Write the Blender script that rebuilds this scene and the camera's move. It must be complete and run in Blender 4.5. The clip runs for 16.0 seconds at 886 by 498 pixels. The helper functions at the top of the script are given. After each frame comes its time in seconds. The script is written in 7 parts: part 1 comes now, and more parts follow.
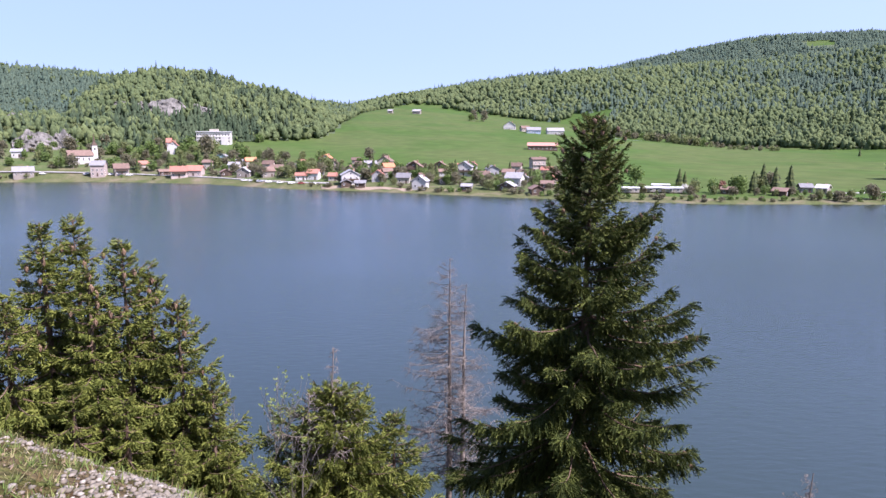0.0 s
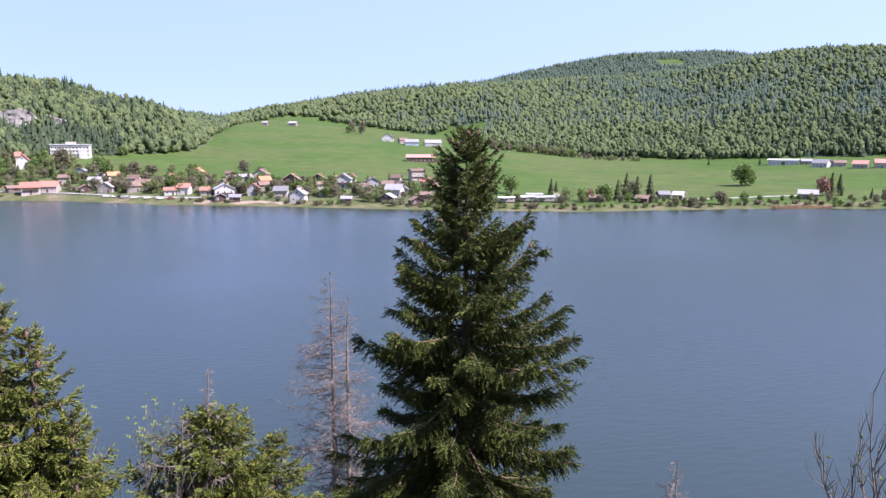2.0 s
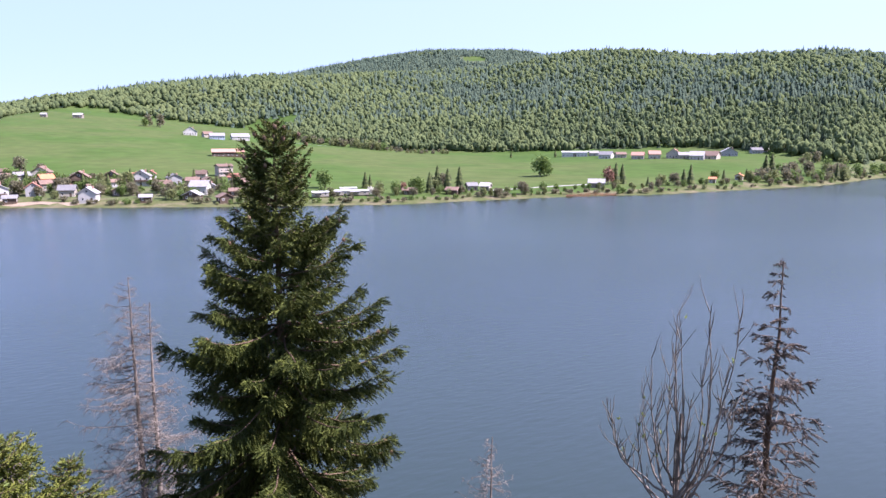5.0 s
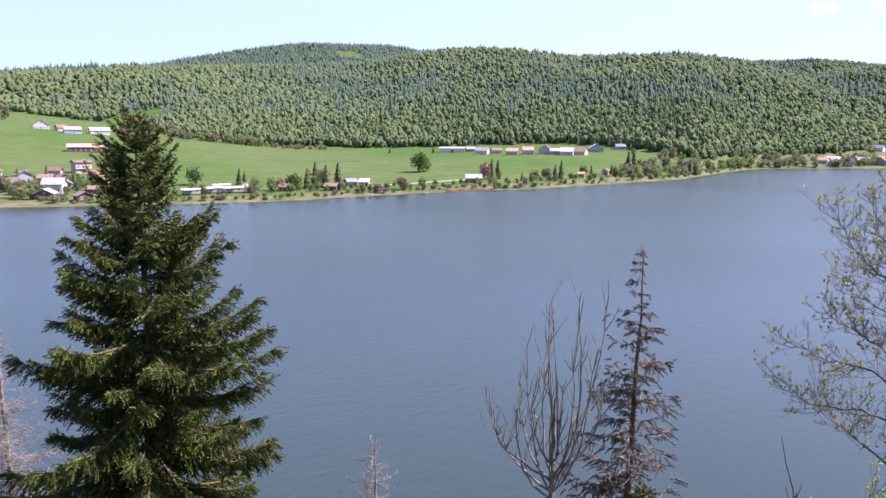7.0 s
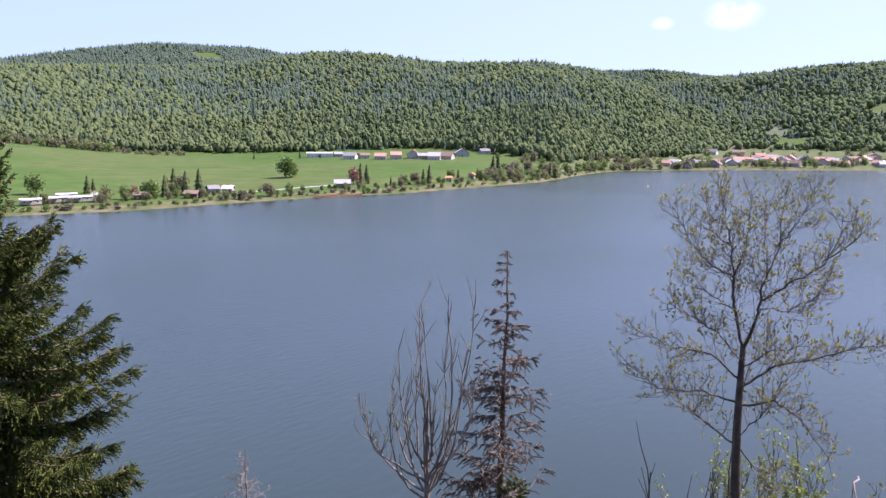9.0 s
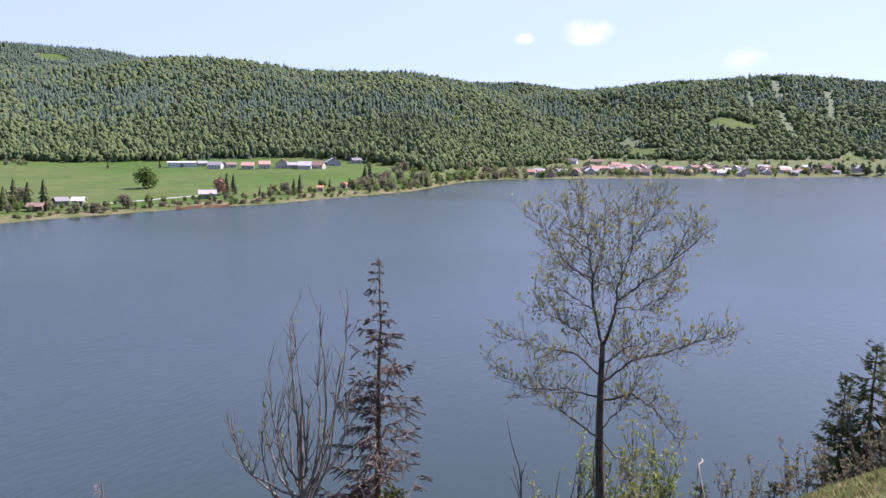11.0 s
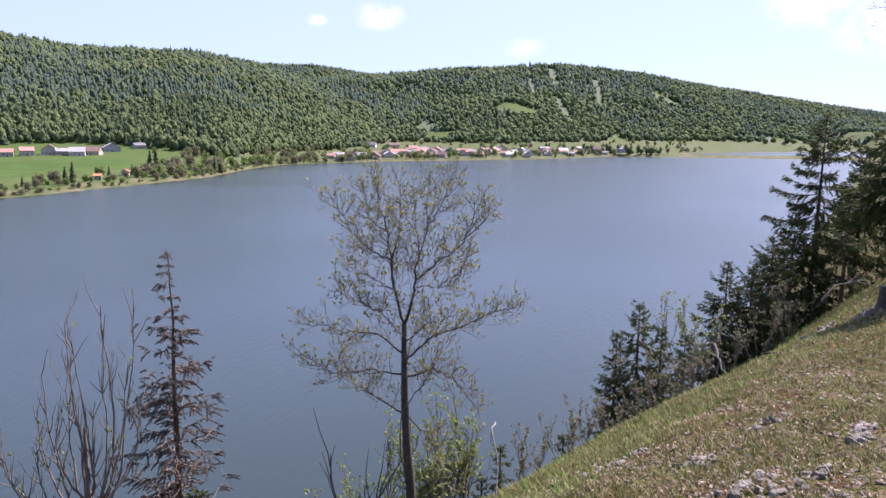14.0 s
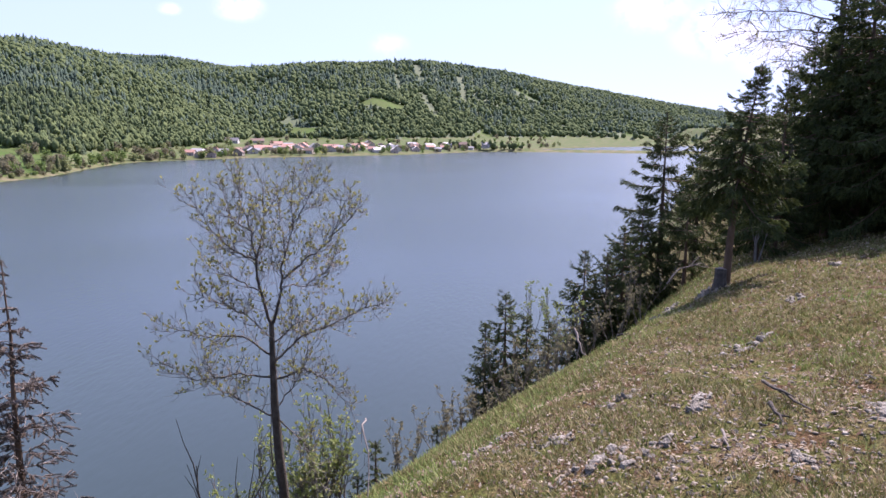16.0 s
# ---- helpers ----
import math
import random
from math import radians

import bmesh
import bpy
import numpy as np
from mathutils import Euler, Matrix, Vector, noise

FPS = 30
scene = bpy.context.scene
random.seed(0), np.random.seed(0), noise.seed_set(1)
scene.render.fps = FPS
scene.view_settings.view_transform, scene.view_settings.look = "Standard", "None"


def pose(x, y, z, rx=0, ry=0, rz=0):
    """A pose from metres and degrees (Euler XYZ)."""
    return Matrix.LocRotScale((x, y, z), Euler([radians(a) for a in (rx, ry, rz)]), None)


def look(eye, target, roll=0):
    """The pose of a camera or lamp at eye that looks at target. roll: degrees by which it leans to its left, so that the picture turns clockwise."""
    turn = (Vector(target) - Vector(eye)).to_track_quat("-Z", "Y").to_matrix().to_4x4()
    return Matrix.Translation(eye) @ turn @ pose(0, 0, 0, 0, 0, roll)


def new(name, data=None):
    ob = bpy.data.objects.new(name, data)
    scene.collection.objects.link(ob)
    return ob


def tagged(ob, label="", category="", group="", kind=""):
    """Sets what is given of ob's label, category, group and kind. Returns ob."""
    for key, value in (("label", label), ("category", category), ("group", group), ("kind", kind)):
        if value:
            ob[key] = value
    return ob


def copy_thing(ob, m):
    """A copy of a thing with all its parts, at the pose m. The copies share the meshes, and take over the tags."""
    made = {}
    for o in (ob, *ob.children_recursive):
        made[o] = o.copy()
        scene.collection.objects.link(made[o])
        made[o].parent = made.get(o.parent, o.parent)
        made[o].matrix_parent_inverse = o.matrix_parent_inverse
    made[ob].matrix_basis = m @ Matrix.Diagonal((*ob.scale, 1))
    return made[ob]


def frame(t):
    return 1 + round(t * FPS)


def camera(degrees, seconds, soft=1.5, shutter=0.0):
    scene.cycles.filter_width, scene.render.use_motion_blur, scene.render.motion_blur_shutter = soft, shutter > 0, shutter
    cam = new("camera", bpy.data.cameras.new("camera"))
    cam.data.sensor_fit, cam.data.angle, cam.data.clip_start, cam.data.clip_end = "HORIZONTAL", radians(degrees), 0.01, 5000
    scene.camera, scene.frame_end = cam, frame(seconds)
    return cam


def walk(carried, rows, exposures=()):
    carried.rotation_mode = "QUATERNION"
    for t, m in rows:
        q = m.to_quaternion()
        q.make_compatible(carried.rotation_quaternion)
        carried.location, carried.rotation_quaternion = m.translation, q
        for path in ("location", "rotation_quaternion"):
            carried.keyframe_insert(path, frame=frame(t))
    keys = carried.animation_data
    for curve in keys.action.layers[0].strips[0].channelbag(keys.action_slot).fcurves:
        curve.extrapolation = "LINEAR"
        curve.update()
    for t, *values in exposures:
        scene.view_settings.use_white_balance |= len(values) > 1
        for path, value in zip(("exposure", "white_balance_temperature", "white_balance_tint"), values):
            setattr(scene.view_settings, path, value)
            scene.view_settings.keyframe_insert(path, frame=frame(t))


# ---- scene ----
cam = camera(65.88, 16.0)
EYE, ARM = 36.0, 0.36  # height over the lake; the camera is held this far in front of the turning viewer
# seconds, bearing (clockwise from straight ahead), pitch, roll
ROWS = [
    (0.0, -0.10, -9.69, 0.25),
    (0.5, 2.12, -9.38, 0.13),
    (1.0, 4.37, -9.15, 0.09),
    (1.5, 6.83, -8.91, 0.05),
    (2.0, 9.90, -8.68, 0.08),
    (2.5, 13.21, -8.47, 0.12),
    (3.0, 16.32, -8.62, 0.19),
    (3.5, 19.48, -8.64, 0.32),
    (4.0, 21.58, -8.85, 0.18),
    (6.5, 32.48, -9.40, 0.19),
    (7.0, 35.43, -9.50, 0.32),
    (7.5, 38.24, -9.54, 0.41),
    (8.0, 40.98, -9.46, 0.44),
    (8.5, 43.71, -9.22, 0.47),
    (9.0, 46.33, -9.04, 0.31),
    (11.5, 59.52, -7.91, 0.38),
    (12.0, 62.03, -7.79, 0.14),
    (12.5, 64.83, -8.40, 0.20),
    (13.0, 67.88, -9.08, 0.23),
    (13.5, 70.68, -9.34, 0.22),
    (14.0, 73.51, -9.43, 0.31),
    (14.5, 76.33, -9.47, 0.25),
    (15.0, 79.10, -9.48, 0.21),
    (15.5, 81.87, -9.58, 0.27),
    (16.0, 84.44, -9.72, 0.35),
]


def eye_pose(az, pitch, roll):
    a, p = radians(az), radians(pitch)
    eye = Vector((ARM * math.sin(a), ARM * (math.cos(a) - 1), EYE))
    way = Vector((math.sin(a) * math.cos(p), math.cos(a) * math.cos(p), math.sin(p)))
    return look(eye, eye + way, roll)

walk(cam, [(t, eye_pose(a, p, r)) for t, a, p, r in ROWS], [(0.0, 1.70, 5750, 34), (4.0, 1.90, 5800, 35), (7.5, 1.99, 5900, 36), (8.5, 1.84, 5920, 36), (12.0, 1.70, 5960, 36), (14.0, 1.73, 6000, 37), (16.0, 1.80, 6000, 37)])

# ---------------------------------------------------------------- sky, sun
SUN_AZ, SUN_EL = 122.0, 50.0
world = bpy.data.worlds.new("sky")
scene.world = world
world.use_nodes = True
wn = world.node_tree.nodes
sky = wn.new("ShaderNodeTexSky")
sky.sky_type, sky.sun_disc = "NISHITA", False
sky.sun_elevation, sky.sun_rotation = radians(SUN_EL), radians(SUN_AZ)
sky.altitude, sky.air_density, sky.dust_density, sky.ozone_density = 900, 1.0, 0.25, 2.0
wn["Background"].inputs["Strength"].default_value = 0.086
wl = world.node_tree.links
way = wn.new("ShaderNodeTexCoord")
puff = wn.new("ShaderNodeTexNoise")
puff.inputs["Scale"].default_value, puff.inputs["Detail"].default_value, puff.inputs["Roughness"].default_value = 26, 6, 0.6
wl.new(way.outputs["Generated"], puff.inputs["Vector"])
heap = None
# small fair-weather clouds: bearing, height, half width in degrees, thickness
for cb, ce, cw, ck in ((68.4, 9.3, 2.0, 0.9), (63.4, 8.9, 0.9, 0.6), (100.6, 9.2, 3.2, 0.7), (106.3, 7.6, 4.2, 0.95), (110.5, 6.0, 4.0, 0.8), (80, 6.8, 1.8, 0.35), (93, 13.5, 3.5, 0.5)):
    c = Vector((math.sin(radians(cb)) * math.cos(radians(ce)), math.cos(radians(cb)) * math.cos(radians(ce)), math.sin(radians(ce))))
    off = wn.new("ShaderNodeVectorMath")
    off.operation = "SUBTRACT"
    wl.new(way.outputs["Generated"], off.inputs[0])
    off.inputs[1].default_value = c
    flat = wn.new("ShaderNodeVectorMath")
    flat.operation = "MULTIPLY"
    wl.new(off.outputs["Vector"], flat.inputs[0])
    flat.inputs[1].default_value = (1, 1, 1.9)
    ln = wn.new("ShaderNodeVectorMath")
    ln.operation = "LENGTH"
    wl.new(flat.outputs["Vector"], ln.inputs[0])
    mr = wn.new("ShaderNodeMapRange")
    mr.interpolation_type = "SMOOTHSTEP"
    mr.inputs["From Min"].default_value, mr.inputs["From Max"].default_value = 0.0, radians(cw) * 1.25
    mr.inputs["To Min"].default_value, mr.inputs["To Max"].default_value = ck, 0
    wl.new(ln.outputs["Value"], mr.inputs["Value"])
    if heap is None:
        heap = mr.outputs["Result"]
    else:
        mx = wn.new("ShaderNodeMath")
        mx.operation = "MAXIMUM"
        wl.new(heap, mx.inputs[0]), wl.new(mr.outputs["Result"], mx.inputs[1])
        heap = mx.outputs["Value"]
pn = wn.new("ShaderNodeMapRange")
pn.inputs["From Min"].default_value, pn.inputs["From Max"].default_value, pn.inputs["To Max"].default_value = 0.36, 0.62, 1.6
wl.new(puff.outputs["Fac"], pn.inputs["Value"])
cf = wn.new("ShaderNodeMath")
cf.operation, cf.use_clamp = "MULTIPLY", True
wl.new(heap, cf.inputs[0]), wl.new(pn.outputs["Result"], cf.inputs[1])
mixc = wn.new("ShaderNodeMix")
mixc.data_type = "RGBA"
wl.new(cf.outputs["Value"], mixc.inputs["Factor"])
veil = wn.new("ShaderNodeMix")
veil.data_type = "RGBA"
veil.inputs["Factor"].default_value = 0.9
# the haze in the air is brighter and whiter on the sun's side
side = wn.new("ShaderNodeVectorMath")
side.operation = "DOT_PRODUCT"
side.inputs[1].default_value = (math.sin(radians(SUN_AZ)), math.cos(radians(SUN_AZ)), 0)
wl.new(way.outputs["Generated"], side.inputs[0])
sr = wn.new("ShaderNodeMapRange")
sr.inputs["From Min"].default_value, sr.inputs["From Max"].default_value = -0.75, 0.95
wl.new(side.outputs["Value"], sr.inputs["Value"])
haze = wn.new("ShaderNodeMix")
haze.data_type = "RGBA"
haze.inputs["A"].default_value, haze.inputs["B"].default_value = (1.85, 2.58, 3.85, 1), (2.55, 3.30, 4.40, 1)
wl.new(sr.outputs["Result"], haze.inputs["Factor"])
wl.new(haze.outputs["Result"], veil.inputs["B"])
wl.new(sky.outputs["Color"], veil.inputs["A"])
wl.new(veil.outputs["Result"], mixc.inputs["A"])
mixc.inputs["B"].default_value = (4.6, 4.9, 5.4, 1)
wl.new(mixc.outputs["Result"], wn["Background"].inputs["Color"])
sun = new("sun", bpy.data.lights.new("sun", "SUN"))
sun.data.energy, sun.data.angle, sun.data.color = 4.2, radians(0.55), (1.0, 0.93, 0.80)
sd = Vector((math.sin(radians(SUN_AZ)) * math.cos(radians(SUN_EL)), math.cos(radians(SUN_AZ)) * math.cos(radians(SUN_EL)), math.sin(radians(SUN_EL))))
sun.matrix_world = look(sd * 300, (0, 0, 0))


# ---------------------------------------------------------------- materials
def material(name, colours, scale=1.0, detail=4.0, rough=0.8, bump=0.0, bump_scale=None, spec=0.3, metal=0.0,
             vary="", amount=0.25, fine=0.0, stretch=(1, 1, 1), through_light=0.0):
    """Noise-driven colour between the given colours, optional fine grain, relief and piece-to-piece variation."""
    m = bpy.data.materials.new(name)
    m.use_nodes = True
    nt = m.node_tree
    n, l = nt.nodes, nt.links
    b = n["Principled BSDF"]
    tc = n.new("ShaderNodeTexCoord")
    mp = n.new("ShaderNodeMapping")
    mp.inputs["Scale"].default_value = stretch
    l.new(tc.outputs["Object"], mp.inputs["Vector"])
    nz = n.new("ShaderNodeTexNoise")
    nz.inputs["Scale"].default_value, nz.inputs["Detail"].default_value = scale, detail
    nz.inputs["Roughness"].default_value = 0.6
    l.new(mp.outputs["Vector"], nz.inputs["Vector"])
    cr = n.new("ShaderNodeValToRGB")
    k = len(colours)
    while len(cr.color_ramp.elements) < k:
        cr.color_ramp.elements.new(0.5)
    for i, c in enumerate(colours):
        e = cr.color_ramp.elements[i]
        e.position = 0.3 + 0.4 * i / max(k - 1, 1)
        e.color = (*c, 1)
    l.new(nz.outputs["Fac"], cr.inputs["Fac"])
    out = cr.outputs["Color"]
    if fine:
        n2 = n.new("ShaderNodeTexNoise")
        n2.inputs["Scale"].default_value, n2.inputs["Detail"].default_value = scale * 14, 3
        l.new(mp.outputs["Vector"], n2.inputs["Vector"])
        r2 = n.new("ShaderNodeMapRange")
        r2.inputs["From Min"].default_value, r2.inputs["From Max"].default_value = 0.3, 0.7
        r2.inputs["To Min"].default_value, r2.inputs["To Max"].default_value = 1 - fine, 1 + fine
        l.new(n2.outputs["Fac"], r2.inputs["Value"])
        mx = n.new("ShaderNodeVectorMath")
        mx.operation = "SCALE"
        l.new(out, mx.inputs[0]), l.new(r2.outputs["Result"], mx.inputs["Scale"])
        out = mx.outputs["Vector"]
    if vary:
        src = n.new("ShaderNodeNewGeometry").outputs["Random Per Island"] if vary == "island" else n.new("ShaderNodeObjectInfo").outputs["Random"]
        r3 = n.new("ShaderNodeMapRange")
        r3.inputs["To Min"].default_value, r3.inputs["To Max"].default_value = 1 - amount, 1 + amount
        l.new(src, r3.inputs["Value"])
        m3 = n.new("ShaderNodeVectorMath")
        m3.operation = "SCALE"
        l.new(out, m3.inputs[0]), l.new(r3.outputs["Result"], m3.inputs["Scale"])
        out = m3.outputs["Vector"]
    l.new(out, b.inputs["Base Color"])
    b.inputs["Roughness"].default_value, b.inputs["Metallic"].default_value = rough, metal
    b.inputs["Specular IOR Level"].default_value = spec
    if bump:
        n4 = n.new("ShaderNodeTexNoise")
        n4.inputs["Scale"].default_value, n4.inputs["Detail"].default_value = bump_scale or scale * 6, 6
        l.new(mp.outputs["Vector"], n4.inputs["Vector"])
        bp = n.new("ShaderNodeBump")
        bp.inputs["Strength"].default_value, bp.inputs["Distance"].default_value = min(bump, 1), 0.05 * max(bump, 1)
        l.new(n4.outputs["Fac"], bp.inputs["Height"])
        l.new(bp.outputs["Normal"], b.inputs["Normal"])
    if through_light:
        tr = n.new("ShaderNodeBsdfTranslucent")
        ms = n.new("ShaderNodeMixShader")
        ms.inputs["Fac"].default_value = through_light
        l.new(out, tr.inputs["Color"])
        l.new(b.outputs["BSDF"], ms.inputs[1]), l.new(tr.outputs["BSDF"], ms.inputs[2])
        l.new(ms.outputs["Shader"], n["Material Output"].inputs["Surface"])
    return m


def ramp_by_island(name, colours, rough=0.8, through_light=0.0, spec=0.2, noise_scale=0.0, stand=0.0):
    """Each separate leaf clump or tree takes its own colour out of the row."""
    m = bpy.data.materials.new(name)
    m.use_nodes = True
    n, l = m.node_tree.nodes, m.node_tree.links
    b = n["Principled BSDF"]
    g = n.new("ShaderNodeNewGeometry")
    cr = n.new("ShaderNodeValToRGB")
    k = len(colours)
    while len(cr.color_ramp.elements) < k:
        cr.color_ramp.elements.new(0.5)
    for i, c in enumerate(colours):
        cr.color_ramp.elements[i].position = i / max(k - 1, 1)
        cr.color_ramp.elements[i].color = (*c, 1)
    pick = g.outputs["Random Per Island"]
    if stand:
        # neighbours in one stand resemble each other
        ts = n.new("ShaderNodeTexCoord")
        sn = n.new("ShaderNodeTexNoise")
        sn.inputs["Scale"].default_value, sn.inputs["Detail"].default_value = stand, 3
        l.new(ts.outputs["Object"], sn.inputs["Vector"])
        sm = n.new("ShaderNodeMapRange")
        sm.inputs["From Min"].default_value, sm.inputs["From Max"].default_value = 0.3, 0.7
        l.new(sn.outputs["Fac"], sm.inputs["Value"])
        mixf = n.new("ShaderNodeMix")
        mixf.inputs["Factor"].default_value = 0.3
        l.new(sm.outputs["Result"], mixf.inputs["A"]), l.new(pick, mixf.inputs["B"])
        pick = mixf.outputs["Result"]
    l.new(pick, cr.inputs["Fac"])
    out = cr.outputs["Color"]
    if noise_scale:
        tc = n.new("ShaderNodeTexCoord")
        nz = n.new("ShaderNodeTexNoise")
        nz.inputs["Scale"].default_value, nz.inputs["Detail"].default_value = noise_scale, 5
        l.new(tc.outputs["Object"], nz.inputs["Vector"])
        r = n.new("ShaderNodeMapRange")
        r.inputs["From Min"].default_value, r.inputs["From Max"].default_value = 0.3, 0.7
        r.inputs["To Min"].default_value, r.inputs["To Max"].default_value = 0.62, 1.38
        l.new(nz.outputs["Fac"], r.inputs["Value"])
        v = n.new("ShaderNodeVectorMath")
        v.operation = "SCALE"
        l.new(out, v.inputs[0]), l.new(r.outputs["Result"], v.inputs["Scale"])
        out = v.outputs["Vector"]
    l.new(out, b.inputs["Base Color"])
    b.inputs["Roughness"].default_value, b.inputs["Specular IOR Level"].default_value = rough, spec
    if through_light:
        tr = n.new("ShaderNodeBsdfTranslucent")
        ms = n.new("ShaderNodeMixShader")
        ms.inputs["Fac"].default_value = through_light
        l.new(out, tr.inputs["Color"])
        l.new(b.outputs["BSDF"], ms.inputs[1]), l.new(tr.outputs["BSDF"], ms.inputs[2])
        l.new(ms.outputs["Shader"], n["Material Output"].inputs["Surface"])
    return m


def water_material():
    m = bpy.data.materials.new("lake_water")
    m.use_nodes = True
    n, l = m.node_tree.nodes, m.node_tree.links
    b = n["Principled BSDF"]
    tc = n.new("ShaderNodeTexCoord")
    big = n.new("ShaderNodeTexNoise")
    big.inputs["Scale"].default_value, big.inputs["Detail"].default_value = 0.012, 3
    l.new(tc.outputs["Object"], big.inputs["Vector"])
    cr = n.new("ShaderNodeValToRGB")
    cr.color_ramp.elements[0].position, cr.color_ramp.elements[0].color = 0.3, (0.008, 0.016, 0.009, 1)
    cr.color_ramp.elements[1].position, cr.color_ramp.elements[1].color = 0.7, (0.011, 0.021, 0.011, 1)
    l.new(big.outputs["Fac"], cr.inputs["Fac"])
    l.new(cr.outputs["Color"], b.inputs["Base Color"])
    b.inputs["Roughness"].default_value = 0.22
    b.inputs["IOR"].default_value = 1.75
    b.inputs["Specular IOR Level"].default_value = 0.5
    mp = n.new("ShaderNodeMapping")
    mp.inputs["Rotation"].default_value = (0, 0, radians(-38))
    mp.inputs["Scale"].default_value = (0.35, 1.0, 1.0)
    l.new(tc.outputs["Object"], mp.inputs["Vector"])
    w1 = n.new("ShaderNodeTexNoise")
    w1.inputs["Scale"].default_value, w1.inputs["Detail"].default_value = 1.1, 4
    l.new(mp.outputs["Vector"], w1.inputs["Vector"])
    # wind lies on the water in broad patches
    patch = n.new("ShaderNodeTexNoise")
    patch.inputs["Scale"].default_value, patch.inputs["Detail"].default_value = 0.006, 2
    l.new(tc.outputs["Object"], patch.inputs["Vector"])
    pr = n.new("ShaderNodeMapRange")
    pr.inputs["From Min"].default_value, pr.inputs["From Max"].default_value = 0.35, 0.65
    pr.inputs["To Min"].default_value, pr.inputs["To Max"].default_value = 0.25, 1.0
    l.new(patch.outputs["Fac"], pr.inputs["Value"])
    bp = n.new("ShaderNodeBump")
    bp.inputs["Distance"].default_value = 0.24
    l.new(pr.outputs["Result"], bp.inputs["Strength"])
    l.new(w1.outputs["Fac"], bp.inputs["Height"])
    l.new(bp.outputs["Normal"], b.inputs["Normal"])
    return m


M_SLOPE = material("dry_slope_turf", [(0.040, 0.021, 0.011), (0.064, 0.042, 0.020), (0.050, 0.058, 0.015), (0.100, 0.078, 0.040), (0.062, 0.040, 0.021)], 1.7, 10, 0.97, 1.0, 26, fine=0.6, spec=0.04)
M_MEADOW = material("spring_meadow", [(0.040, 0.073, 0.017), (0.046, 0.082, 0.019), (0.064, 0.086, 0.028), (0.043, 0.078, 0.018)], 0.005, 7, 0.95, fine=0.14, spec=0.05)
M_FOREST_FLOOR = material("forest_floor", [(0.045, 0.065, 0.030), (0.070, 0.090, 0.042)], 0.05, 5, 0.95)
M_BANK = material("lake_bank", [(0.050, 0.072, 0.022), (0.080, 0.088, 0.038), (0.150, 0.125, 0.085)], 0.06, 6, 0.95, fine=0.25, spec=0.05)
M_VILLAGE = material("village_gardens", [(0.048, 0.078, 0.024), (0.070, 0.090, 0.036), (0.120, 0.105, 0.070)], 0.05, 6, 0.95, fine=0.2, spec=0.05)
M_ROCK = material("grey_limestone", [(0.065, 0.064, 0.056), (0.125, 0.12, 0.108), (0.20, 0.19, 0.172)], 0.12, 8, 0.9, 1.0, 0.8, fine=0.3)
M_STONE = material("pale_limestone", [(0.070, 0.064, 0.052), (0.135, 0.125, 0.103), (0.225, 0.21, 0.178)], 7.0, 8, 0.9, 1.0, 30, vary="object", amount=0.25, fine=0.3)
M_WATER = water_material()
M_BARK = material("spruce_bark", [(0.055, 0.035, 0.022), (0.10, 0.068, 0.045), (0.14, 0.10, 0.07)], 5, 6, 0.95, 0.8, 30, stretch=(1, 1, 0.25))
M_NEEDLE = ramp_by_island("spruce_needles", [(0.025, 0.038, 0.009), (0.043, 0.060, 0.012), (0.092, 0.110, 0.023), (0.033, 0.048, 0.010)], 0.7, 0.10, 0.15)
M_NEEDLE_YOUNG = ramp_by_island("young_spruce_needles", [(0.060, 0.080, 0.015), (0.105, 0.128, 0.023), (0.170, 0.188, 0.038), (0.08, 0.10, 0.019)], 0.7, 0.18, 0.15)
M_NEEDLE_DARK = ramp_by_island("dark_spruce_needles", [(0.030, 0.046, 0.016), (0.048, 0.068, 0.022), (0.082, 0.102, 0.03)], 0.7, 0.2, 0.15)
M_DEAD = material("dead_grey_wood", [(0.080, 0.068, 0.058), (0.140, 0.121, 0.104), (0.21, 0.184, 0.162)], 4, 5, 0.9)
M_DEAD_NEEDLE = ramp_by_island("withered_needles", [(0.028, 0.021, 0.015), (0.06, 0.042, 0.028), (0.11, 0.078, 0.052)], 0.9)
# far spruces are paler and bluer: aerial haze put into their base colour
M_CONIFER_HAZY = ramp_by_island("far_spruce_crowns", [(0.060, 0.094, 0.070), (0.072, 0.108, 0.080), (0.092, 0.128, 0.088), (0.066, 0.102, 0.075)], 0.9, 0.4, 0.05, 0.25, stand=0.04)
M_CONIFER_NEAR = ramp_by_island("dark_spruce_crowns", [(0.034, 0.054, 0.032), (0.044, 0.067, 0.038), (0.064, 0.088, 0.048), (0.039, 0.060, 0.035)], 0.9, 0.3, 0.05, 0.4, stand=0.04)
M_BROADLEAF = ramp_by_island("far_beech_crowns", [(0.088, 0.124, 0.058), (0.112, 0.150, 0.068), (0.140, 0.178, 0.076), (0.160, 0.196, 0.082)], 0.9, 0.45, 0.05, 0.6, stand=0.035)


# ---------------------------------------------------------------- lie of the land
def curve(az, pts):
    p = np.array(pts, float)
    az = np.asarray(az, float)
    return sum(np.interp(az + o, p[:, 0], p[:, 1]) for o in (-1.2, -0.6, 0, 0.6, 1.2)) / 5


